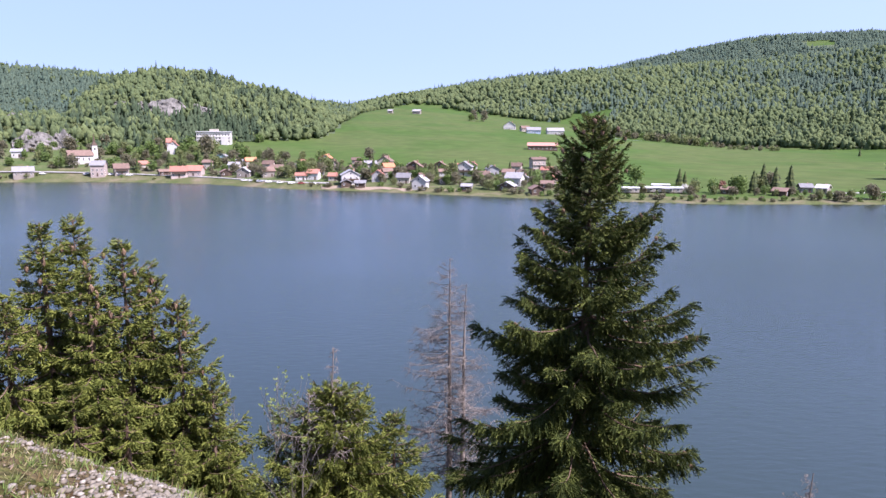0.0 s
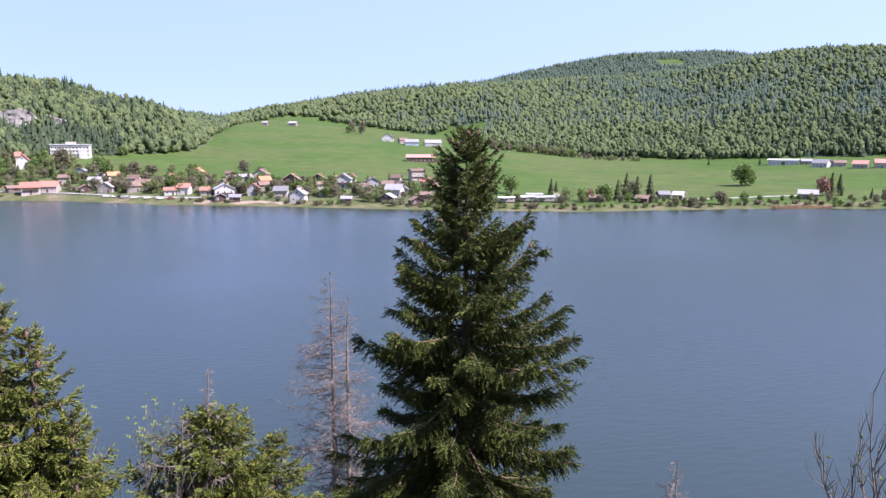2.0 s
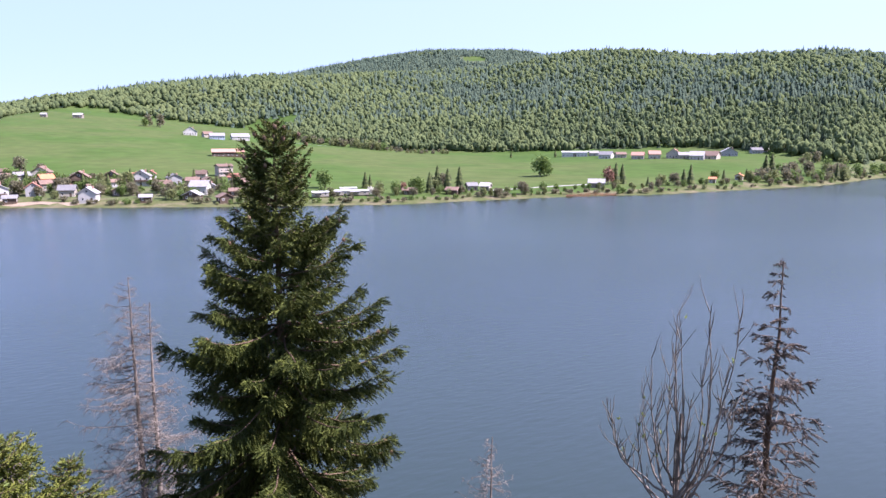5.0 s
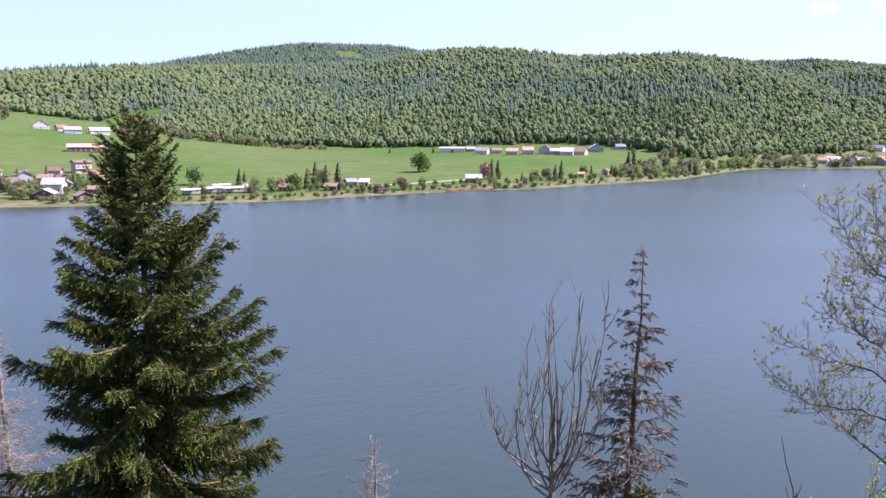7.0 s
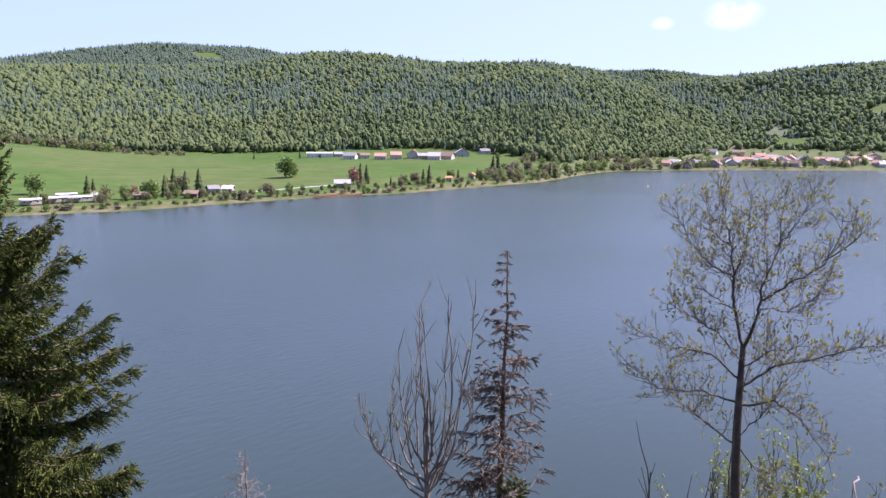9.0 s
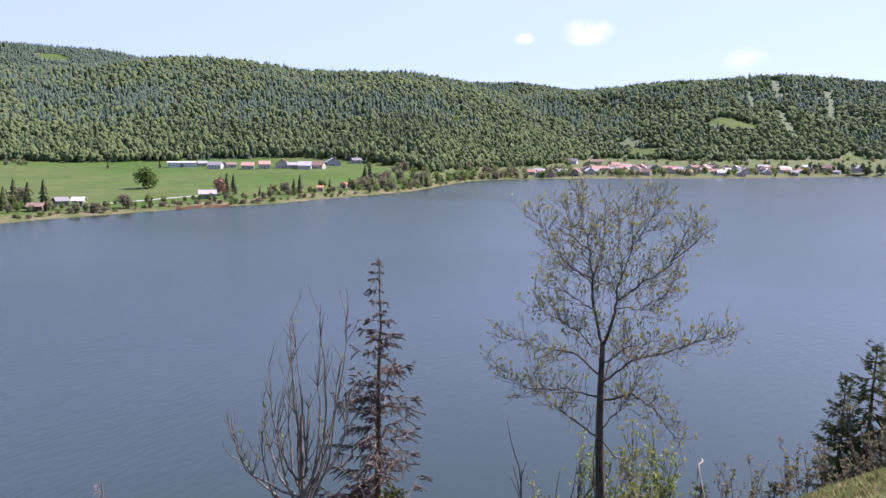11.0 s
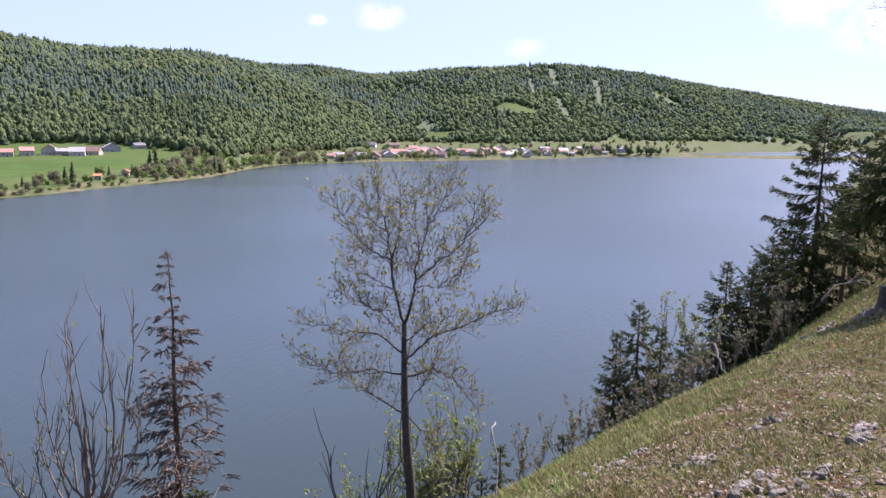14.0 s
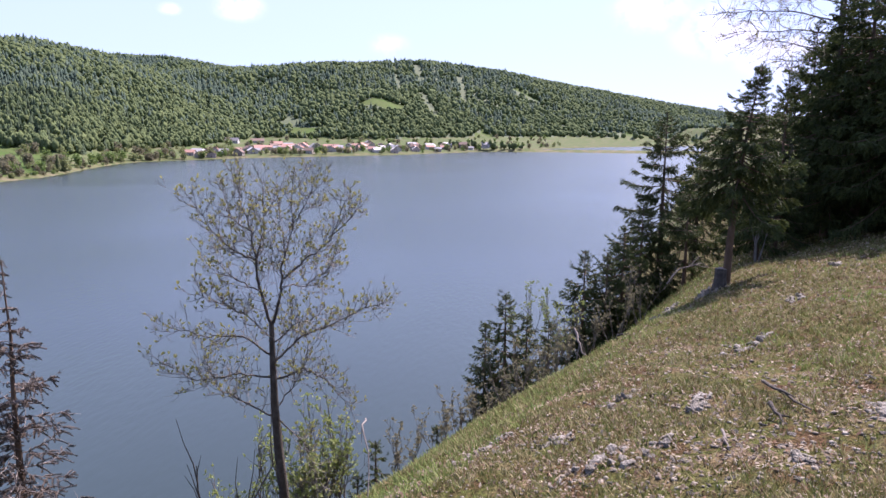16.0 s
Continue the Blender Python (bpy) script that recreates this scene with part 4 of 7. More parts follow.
# ---------------------------------------------------------------- trees and bushes on the far shore
def leaf_crown(h, w, n, seed, low=0.06, size=0.085):
    """A crown of many small leaf sprays gathered round seven heads, with gaps and an uneven outline."""
    r = np.random.default_rng(seed)
    heads = r.normal(size=(8, 3))
    heads = heads / np.linalg.norm(heads, axis=1)[:, None] * r.uniform(0.3, 0.75, (8, 1))
    pts = heads[r.integers(0, 8, n)] + r.normal(size=(n, 3)) * 0.28
    pts = pts[np.linalg.norm(pts, axis=1) < 1.08]
    n = len(pts)
    pts = pts * (w / 2, w / 2, h * (1 - low) / 2) + (0, 0, h * (1 + low) / 2)
    tri = r.normal(size=(n, 3, 3))
    tri = tri - tri.mean(1, keepdims=True)
    tri = tri / (np.linalg.norm(tri, axis=2, keepdims=True) + 1e-6) * (w * size * r.uniform(0.6, 1.4, (n, 1, 1)))
    return (pts[:, None] + tri).reshape(-1, 3), np.arange(3 * n).reshape(-1, 3)


def tube(pts, radii, sides=5):
    """A tapering tube of triangles round a line of points."""
    pts = np.asarray(pts, float)
    n = len(pts)
    d = np.empty_like(pts)
    d[1:-1], d[0], d[-1] = pts[2:] - pts[:-2], pts[1] - pts[0], pts[-1] - pts[-2]
    d = d / (np.sqrt((d * d).sum(1))[:, None] + 1e-9)
    steep = abs(float(pts[-1, 2] - pts[0, 2])) > 0.8 * float(np.abs(pts[-1] - pts[0]).sum()) * 0.75
    o = np.zeros(n)
    # square to the line, from a level or an upright reference
    u = np.stack([o, d[:, 2], -d[:, 1]], -1) if steep else np.stack([d[:, 1], -d[:, 0], o], -1)
    u = u / (np.sqrt((u * u).sum(1))[:, None] + 1e-9)
    w = np.stack([d[:, 1] * u[:, 2] - d[:, 2] * u[:, 1], d[:, 2] * u[:, 0] - d[:, 0] * u[:, 2], d[:, 0] * u[:, 1] - d[:, 1] * u[:, 0]], -1)
    a = np.arange(sides) * 2 * math.pi / sides
    ring = pts[:, None] + (u[:, None] * np.cos(a)[None, :, None] + w[:, None] * np.sin(a)[None, :, None]) * np.asarray(radii)[:, None, None]
    v = ring.reshape(-1, 3)
    i, j = np.meshgrid(np.arange(n - 1), np.arange(sides), indexing="ij")
    j2 = (j + 1) % sides
    a0, b0, c0, d0 = i * sides + j, i * sides + j2, (i + 1) * sides + j2, (i + 1) * sides + j
    f = np.concatenate([np.stack([a0, b0, c0], -1).reshape(-1, 3), np.stack([a0, c0, d0], -1).reshape(-1, 3)])
    return v, f


class Heap:
    """Gathers pieces of one mesh."""

    def __init__(self):
        self.v, self.f, self.n = [], [], 0

    def add(self, v, f):
        self.v.append(v), self.f.append(f + self.n)
        self.n += len(v)

    def arrays(self):
        return np.concatenate(self.v), np.concatenate(self.f)


LEAF = {"fresh": ramp_by_island("fresh_leaves", [(0.095, 0.15, 0.042), (0.135, 0.195, 0.054), (0.112, 0.17, 0.046)], 0.7, 0.4),
        "willow": ramp_by_island("grey_green_leaves", [(0.13, 0.155, 0.062), (0.18, 0.205, 0.082), (0.15, 0.178, 0.07)], 0.7, 0.4),
        "olive": ramp_by_island("budding_twigs", [(0.125, 0.12, 0.075), (0.175, 0.165, 0.10), (0.15, 0.145, 0.088)], 0.8, 0.45),
        "blossom": ramp_by_island("white_blossom", [(0.5, 0.48, 0.44), (0.62, 0.6, 0.56), (0.3, 0.33, 0.2)], 0.85, 0.15),
        "copper": ramp_by_island("copper_leaves", [(0.19, 0.10, 0.08), (0.25, 0.14, 0.10), (0.21, 0.12, 0.085)], 0.85, 0.1)}
LEAF_WORD = {"fresh": "fresh green", "willow": "grey-green", "olive": "brownish budding", "blossom": "white blossoming", "copper": "copper-leaved"}


def far_tree(kind, h, w, seed, n=760):
    root = new("tree")
    hp = Heap()
    r = np.random.default_rng(seed)
    hp.add(*tube([(0, 0, -1.2), (0.1, 0, h * 0.3), (0.0, 0.1, h * 0.62), (0.1, 0, h * 0.85)], [0.035 * h, 0.026 * h, 0.014 * h, 0.004 * h], 6))
    for i in range(6):
        a, z = r.uniform(0, 6.28), h * r.uniform(0.22, 0.55)
        e = w * 0.36
        hp.add(*tube([(0, 0, z), (e * 0.5 * math.cos(a), e * 0.5 * math.sin(a), z + h * 0.12), (e * math.cos(a), e * math.sin(a), z + h * 0.27)], [0.012 * h, 0.008 * h, 0.002 * h], 4))
    part("trunk", *hp.arrays(), M_DEAD, root)
    part("crown", *leaf_crown(h, w, n, seed, 0.0, 0.075), LEAF[kind], root)
    return tagged(root, LEAF_WORD[kind] + " broadleaf tree on the far shore", "tree", "trees on the far shore")


def far_bush(kind, h, w, seed):
    o = link_mesh("bush", *leaf_crown(h, w, 190, seed, -0.15, 0.12), LEAF[kind])
    return tagged(o, LEAF_WORD[kind] + " bush at the water's edge", "bush", "bushes on the far shore")


def far_spruce(h, w, seed):
    root = new("spruce")
    r = np.random.default_rng(seed)
    hp = Heap()
    tiers, sides = 13, 12
    for t in range(tiers):
        q = t / (tiers - 1)
        z, rad = h * (0.05 + 0.88 * q), w / 2 * (1 - q) ** 0.85 + 0.06 * w
        a = np.arange(sides) * 2 * math.pi / sides + r.uniform(0, 6)
        rr = rad * np.where(np.arange(sides) % 2, 1.0, 0.5) * r.uniform(0.75, 1.15, sides)
        ring = np.stack([rr * np.cos(a), rr * np.sin(a), z - 0.25 * rr + r.uniform(-0.2, 0.2, sides)], -1)
        v = np.vstack([ring, [[0, 0, min(z + h * 0.16, h)]]])
        hp.add(v, np.array([(i, (i + 1) % sides, sides) for i in range(sides)]))
    part("crown", *hp.arrays(), M_NEEDLE_DARK, root)
    part("trunk", *tube([(0, 0, -1.2), (0, 0, h * 0.2), (0, 0, h * 0.9)], [0.02 * h, 0.016 * h, 0.004 * h], 6), M_BARK, root)
    return tagged(root, "dark pointed spruce standing on the far shore", "spruce", "spruces on the far shore")


veg = np.random.default_rng(5)
# the close-built village at the far end of the lake
for i in range(60):
    b = float(house_rng.uniform(64, 88))
    d0, d1 = shore_at(b), float(curve(np.array([b]), FOOT)[0])
    house(b, d0 + float(house_rng.uniform(0.06, 0.4)) * (d1 - d0), float(house_rng.uniform(13, 19)), ("white", "cream", "cream", "pink")[i % 4], ("salmon", "pale", "brown", "grey", "salmon")[i % 5], house_rng)
# sheds and small houses that fill the village between the larger ones
taken = [at(b, d) for b, d, *_ in OLD_VILLAGE + NEW_VILLAGE + EAST_VILLAGE]
for i in range(140):
    b = float(house_rng.uniform(-17, 9))
    d = shore_at(b) + float(house_rng.uniform(22, 105))
    p = at(b, d)
    if all((p - q).length > 15 for q in taken) and len(taken) < 82:
        taken.append(p)
        house(b, d, float(house_rng.uniform(7.5, 12)), ("stone", "dark", "grey", "dark", "cream")[i % 5], ("brown", "brown", "grey", "brown", "red", "brown", "grey")[i % 7], house_rng)

TREES = {k: [far_tree(k, 10, 8.5, 40 + i * 7 + j) for j in range(2)] for i, k in enumerate(LEAF)}
BUSHES = {k: [far_bush(k, 3.2, 4.6, 90 + i * 7 + j) for j in range(2)] for i, k in enumerate(("willow", "olive", "fresh"))}
SPRUCES = [far_spruce(12, 6.2, 60 + j) for j in range(3)]
used = set()


def plant(stock, bearing, d, h, base_h):
    src = stock[int(veg.integers(0, len(stock)))]
    p = at(bearing, d, -0.1)
    s = h / base_h
    m = pose(p.x, p.y, p.z, 0, 0, float(veg.uniform(0, 360))) @ Matrix.Diagonal((s * float(veg.uniform(0.85, 1.15)), s, s, 1))
    if src.name not in used:
        used.add(src.name)
        src.matrix_basis = m
        return src
    o = copy_thing(src, Matrix())
    o.matrix_basis = m
    return o


# trees that can be told apart: kind, bearing, distance, height
for k, b, d, h in (("fresh", 15.6, 452, 13), ("willow", 20.1, 408, 9.5), ("fresh", 21.4, 420, 9), ("copper", 22.0, 430, 7), ("blossom", 19.3, 413, 5.5), ("fresh", 23.2, 424, 11.5), ("willow", 24.8, 440, 11),
                   ("olive", 25.5, 452, 12), ("olive", 31.9, 432, 9), ("fresh", 33.4, 566, 19), ("fresh", 33.9, 572, 14), ("copper", 38.9, 508, 13), ("willow", 43.0, 512, 9), ("olive", 44.0, 515, 10),
                   ("fresh", 47.0, 566, 9), ("willow", 49.5, 575, 9), ("olive", 52.3, 640, 13), ("olive", 53.3, 660, 12), ("willow", 54.5, 690, 10), ("olive", 55.3, 690, 12),
                   ("fresh", -22.9, 620, 15), ("fresh", -20.3, 655, 14), ("olive", -19.1, 632, 17), ("willow", -18.6, 640, 15), ("fresh", -16.7, 612, 14), ("fresh", -15.0, 728, 11), ("willow", -11.0, 480, 12),
                   ("olive", -10.2, 486, 11), ("fresh", -6.4, 463, 8), ("willow", -1.2, 440, 9), ("willow", 0.6, 448, 12), ("olive", 1.0, 430, 9), ("olive", -28.4, 588, 11), ("fresh", -29.3, 590, 10),
                   ("olive", -24.9, 590, 10), ("willow", -30.6, 615, 9), ("olive", -6.2, 565, 11), ("olive", -5.0, 540, 9), ("fresh", 2.2, 1135, 14), ("olive", 3.2, 1140, 20), ("olive", 2.4, 1150, 18),
                   ("willow", -13.3, 495, 8), ("olive", -12.6, 500, 10), ("fresh", -9.2, 520, 8), ("fresh", -21.5, 545, 8), ("olive", -17.0, 520, 9), ("willow", -15.2, 520, 8), ("fresh", -23.1, 560, 9)):
    plant(TREES[k], b, d, h, 10)
for b, d, h in ((18.9, 455, 11), (19.3, 458, 9), (24.25, 431, 13.5), (24.9, 440, 17), (25.75, 438, 15.5), (26.75, 448, 16), (39.5, 512, 16), (40.0, 515, 15), (42.0, 505, 7), (45.2, 530, 15), (44.7, 535, 11),
                (50.5, 640, 17), (50.9, 645, 18), (55.2, 655, 14), (55.6, 660, 12), (-20.9, 560, 12), (-22.3, 610, 16), (-8.6, 475, 11), (-5.9, 505, 10), (0.9, 450, 14), (-24.1, 560, 11), (-21.8, 575, 13),
                (-19.6, 590, 12), (-16.9, 640, 14), (-15.9, 615, 10), (34.6, 840, 9), (31.0, 845, 8), (49.2, 590, 9), (47.6, 560, 10)):
    plant(SPRUCES, b, d, h, 12)
# loose growth along the water, round the gardens and between field and wood
for b in np.arange(-33, 62, 0.62):
    b = float(b + veg.uniform(-0.3, 0.3))
    if (-9 < b < -4 or 2.2 < b < 5) and veg.random() < 0.7:
        continue
    k = ("willow", "olive", "fresh")[int(veg.integers(0, 3))]
    if b < -12 and veg.random() < 0.6:
        continue
    plant(BUSHES[k], b, shore_at(b) + float(veg.uniform(4, 13)), float(veg.uniform(1.4, 3.6)), 3.2)
for b in np.arange(-32, 11, 0.2):
    b = float(b + veg.uniform(-0.3, 0.3))
    k = ("willow", "olive", "fresh")[int(veg.integers(0, 3))]
    plant(BUSHES[k], b, shore_at(b) + float(veg.uniform(30, 120)), float(veg.uniform(1.6, 4.5)), 3.2)


def grove(name, spots, kind, label):
    """Trees too far and too close together to tell apart, joined."""
    hp = Heap()
    for i, (b, d, h) in enumerate(spots):
        p = at(b, d, -0.3)
        v, f = leaf_crown(h, h * 0.85, 240, 500 + i, -0.05, 0.11)
        hp.add(v + np.array(p), f)
    o = link_mesh(name, *hp.arrays(), LEAF[kind])
    return tagged(o, label, "trees", kind="stuff")


for kind, seed in (("willow", 1), ("olive", 2), ("fresh", 3)):
    q = np.random.default_rng(seed)
    hedge = [(b, float(curve(np.array([b]), FOOT)[0]) - float(q.uniform(25, 70)), float(q.uniform(8, 15)) * (0.6 if b > 20.5 else 1)) for b in q.uniform(12.8, 26, 34 if kind != "fresh" else 8)]
    grove("hedgerow", hedge, kind, LEAF_WORD[kind] + " trees and scrub between meadow and wood")
    belt = []
    for b in q.uniform(50, 94, 105):
        d0, d1 = shore_at(b), float(curve(np.array([b]), FOOT)[0])
        belt.append((float(b), d0 + (float(q.uniform(0.03, 0.25)) if q.random() < 0.5 else float(q.uniform(0.1, 0.98))) * (d1 - d0), float(q.uniform(6, 13))))
    grove("shore_wood", belt, kind, LEAF_WORD[kind] + " trees along the far end of the lake")
for b in np.arange(-13, 10, 0.42):
    k = ("willow", "olive", "fresh", "olive")[int(veg.integers(0, 4))]
    plant(TREES[k], float(b + veg.uniform(-0.3, 0.3)), shore_at(b) + float(veg.uniform(14, 115)), float(veg.uniform(3.5, 8)), 10)
# garden trees between the houses
for b in np.arange(-33, 10.5, 0.45):
    k = ("olive", "fresh", "willow", "olive", "fresh")[int(veg.integers(0, 5))]
    plant(TREES[k], float(b + veg.uniform(-0.3, 0.3)), shore_at(b) + float(veg.uniform(32, 95)), float(veg.uniform(4.5, 9.5)), 10)
for b in np.arange(-30, 9, 2.1):
    plant(SPRUCES, float(b + veg.uniform(-0.8, 0.8)), shore_at(b) + float(veg.uniform(40, 100)), float(veg.uniform(6, 11)), 12)
for b in np.arange(13, 57, 0.6):
    k = ("willow", "olive", "fresh", "olive")[int(veg.integers(0, 4))]
    plant(TREES[k], float(b + veg.uniform(-0.3, 0.3)), shore_at(b) + float(veg.uniform(8, 40)), float(veg.uniform(3, 6.5)), 10)
for b in np.arange(-33, -9, 0.34):
    k = ("willow", "olive", "fresh")[int(veg.integers(0, 3))]
    plant(TREES[k], float(b), shore_at(b) + float(veg.uniform(60, 150)), float(veg.uniform(6, 12)), 10)


# pale cliffs that break out of the wooded hill
def cliff(bearing, d, w, h, seed):
    p = at(bearing, d)
    r = np.random.default_rng(seed)
    nx, nz = 48, 22
    X, Zq = np.meshgrid(np.linspace(-1, 1, nx), np.linspace(0, 1, nz))
    edge = 1 - np.abs(X) ** 2.2
    x = X * w / 2
    z = Zq * h * (0.35 + 0.5 * edge) * (0.8 + 0.3 * value_noise(X * 3 + seed, Zq * 0 + seed, seed)) - 3 + 1.2 * value_noise(X * 16, Zq * 9, seed + 8)
    y = -6 * edge * (1 - 0.45 * Zq) + Zq * h * 0.5 - 5.0 * value_noise(X * 7 + seed, Zq * 5, seed + 3) - 3.2 * value_noise(X * 21, Zq * 12, seed + 5)
    front = np.stack([x, y, z], -1).reshape(-1, 3)
    back = np.stack([x, 0 * y + h * 0.5 + 14, z * 0.8], -1).reshape(-1, 3)
    i, j = np.meshgrid(np.arange(nz - 1), np.arange(nx - 1), indexing="ij")
    q = np.stack([i * nx + j, i * nx + j + 1, (i + 1) * nx + j + 1, (i + 1) * nx + j], -1).reshape(-1, 4)
    top = np.array([((nz - 1) * nx + k, (nz - 1) * nx + k + 1, nx * nz + (nz - 1) * nx + k + 1, nx * nz + (nz - 1) * nx + k) for k in range(nx - 1)])
    o = link_mesh("cliff", np.vstack([front, back]), np.concatenate([q, top]), M_ROCK)
    o.matrix_basis = pose(p.x, p.y, p.z, 0, 0, -bearing)
    tagged(o, "pale grey limestone cliff breaking out of the wood", "cliff", "limestone cliffs")


for i, (b, d, w, h) in enumerate(((-21.8, 800, 46, 22), (-24.6, 820, 38, 9), (-19.6, 812, 34, 13), (-30.6, 655, 34, 20), (-31.9, 850, 44, 22), (-28.8, 662, 20, 18), (-23.3, 818, 22, 10))):
    cliff(b, d, w, h, 3 + i)


# ---------------------------------------------------------------- trees on the near slope
def branch_line(z, a, length, pitch, sag, tip, n=7, wobble=0.0, r=None):
    s = np.linspace(0, 1, n)
    out = s * length * math.cos(math.radians(pitch) * 0.6)
    up = length * (math.tan(math.radians(pitch)) * s - sag * s * (1 - 0.45 * s) + tip * s ** 3)
    side = np.zeros(n) if r is None else wobble * length * np.cumsum(r.normal(size=n)) / n
    return np.stack([out * math.cos(a) - side * math.sin(a), out * math.sin(a) + side * math.cos(a), z + up], -1)


def sprays(base, way, length, r, step=0.045, needle=0.06, rows=3):
    """Needle-clad twigs: a fringe of narrow triangles round each twig's axis; each twig hangs together as one piece."""
    m = int(max(3, round(float(np.mean(length)) / step)))
    n = len(base)
    way = way / (np.linalg.norm(way, axis=1)[:, None] + 1e-9)
    t = np.linspace(0, 1, m + 1)
    axis = base[:, None] + way[:, None] * (length[:, None, None] * t[None, :, None])
    axis[:, :, 2] -= (0.22 * length[:, None] * t[None] ** 2)
    ref = r.normal(size=(n, 3))
    u = np.cross(way, ref)
    u = u / (np.linalg.norm(u, axis=1)[:, None] + 1e-9)
    w = np.cross(way, u)
    verts, faces = [axis.reshape(-1, 3)], []
    off = n * (m + 1)
    idx = (np.arange(n) * (m + 1))[:, None] + np.arange(m)[None]
    for k in range(rows):
        ang = 2 * math.pi * k / rows + r.uniform(-0.5, 0.5, (n, m))
        dirn = u[:, None] * np.cos(ang)[:, :, None] + w[:, None] * np.sin(ang)[:, :, None]
        ln = needle * r.uniform(0.7, 1.25, (n, m, 1)) * (1.1 - 0.5 * t[None, :-1, None])
        tip = axis[:, :-1] + way[:, None] * (length[:, None, None] / m * 0.9 + 0.85 * ln) + dirn * (0.8 * ln)
        verts.append(tip.reshape(-1, 3))
        faces.append(np.stack([idx, idx + 1, off + np.arange(n * m).reshape(n, m)], -1).reshape(-1, 3))
        off += n * m
    return np.concatenate(verts), np.concatenate(faces)


def cone_mesh():
    v, f = [], []
    for i, (z, q) in enumerate(((0, 0.010), (-0.02, 0.024), (-0.06, 0.030), (-0.10, 0.024), (-0.135, 0.006))):
        v += [(q * (1.15 if (k + i) % 2 else 0.9) * math.cos(k * math.pi / 4), q * (1.15 if (k + i) % 2 else 0.9) * math.sin(k * math.pi / 4), z) for k in range(8)]
    for i in range(4):
        f += [(i * 8 + k, i * 8 + (k + 1) % 8, i * 8 + 8 + (k + 1) % 8, i * 8 + 8 + k) for k in range(8)]
    f += [tuple(range(8)), tuple(range(32, 40))[::-1]]
    me = bpy.data.meshes.new("cone")
    me.from_pydata(v, [], f)
    me.materials.append(material("spruce_cones", [(0.11, 0.07, 0.045), (0.18, 0.12, 0.075)], 20, 3, 0.7))
    return me


CONE = cone_mesh()


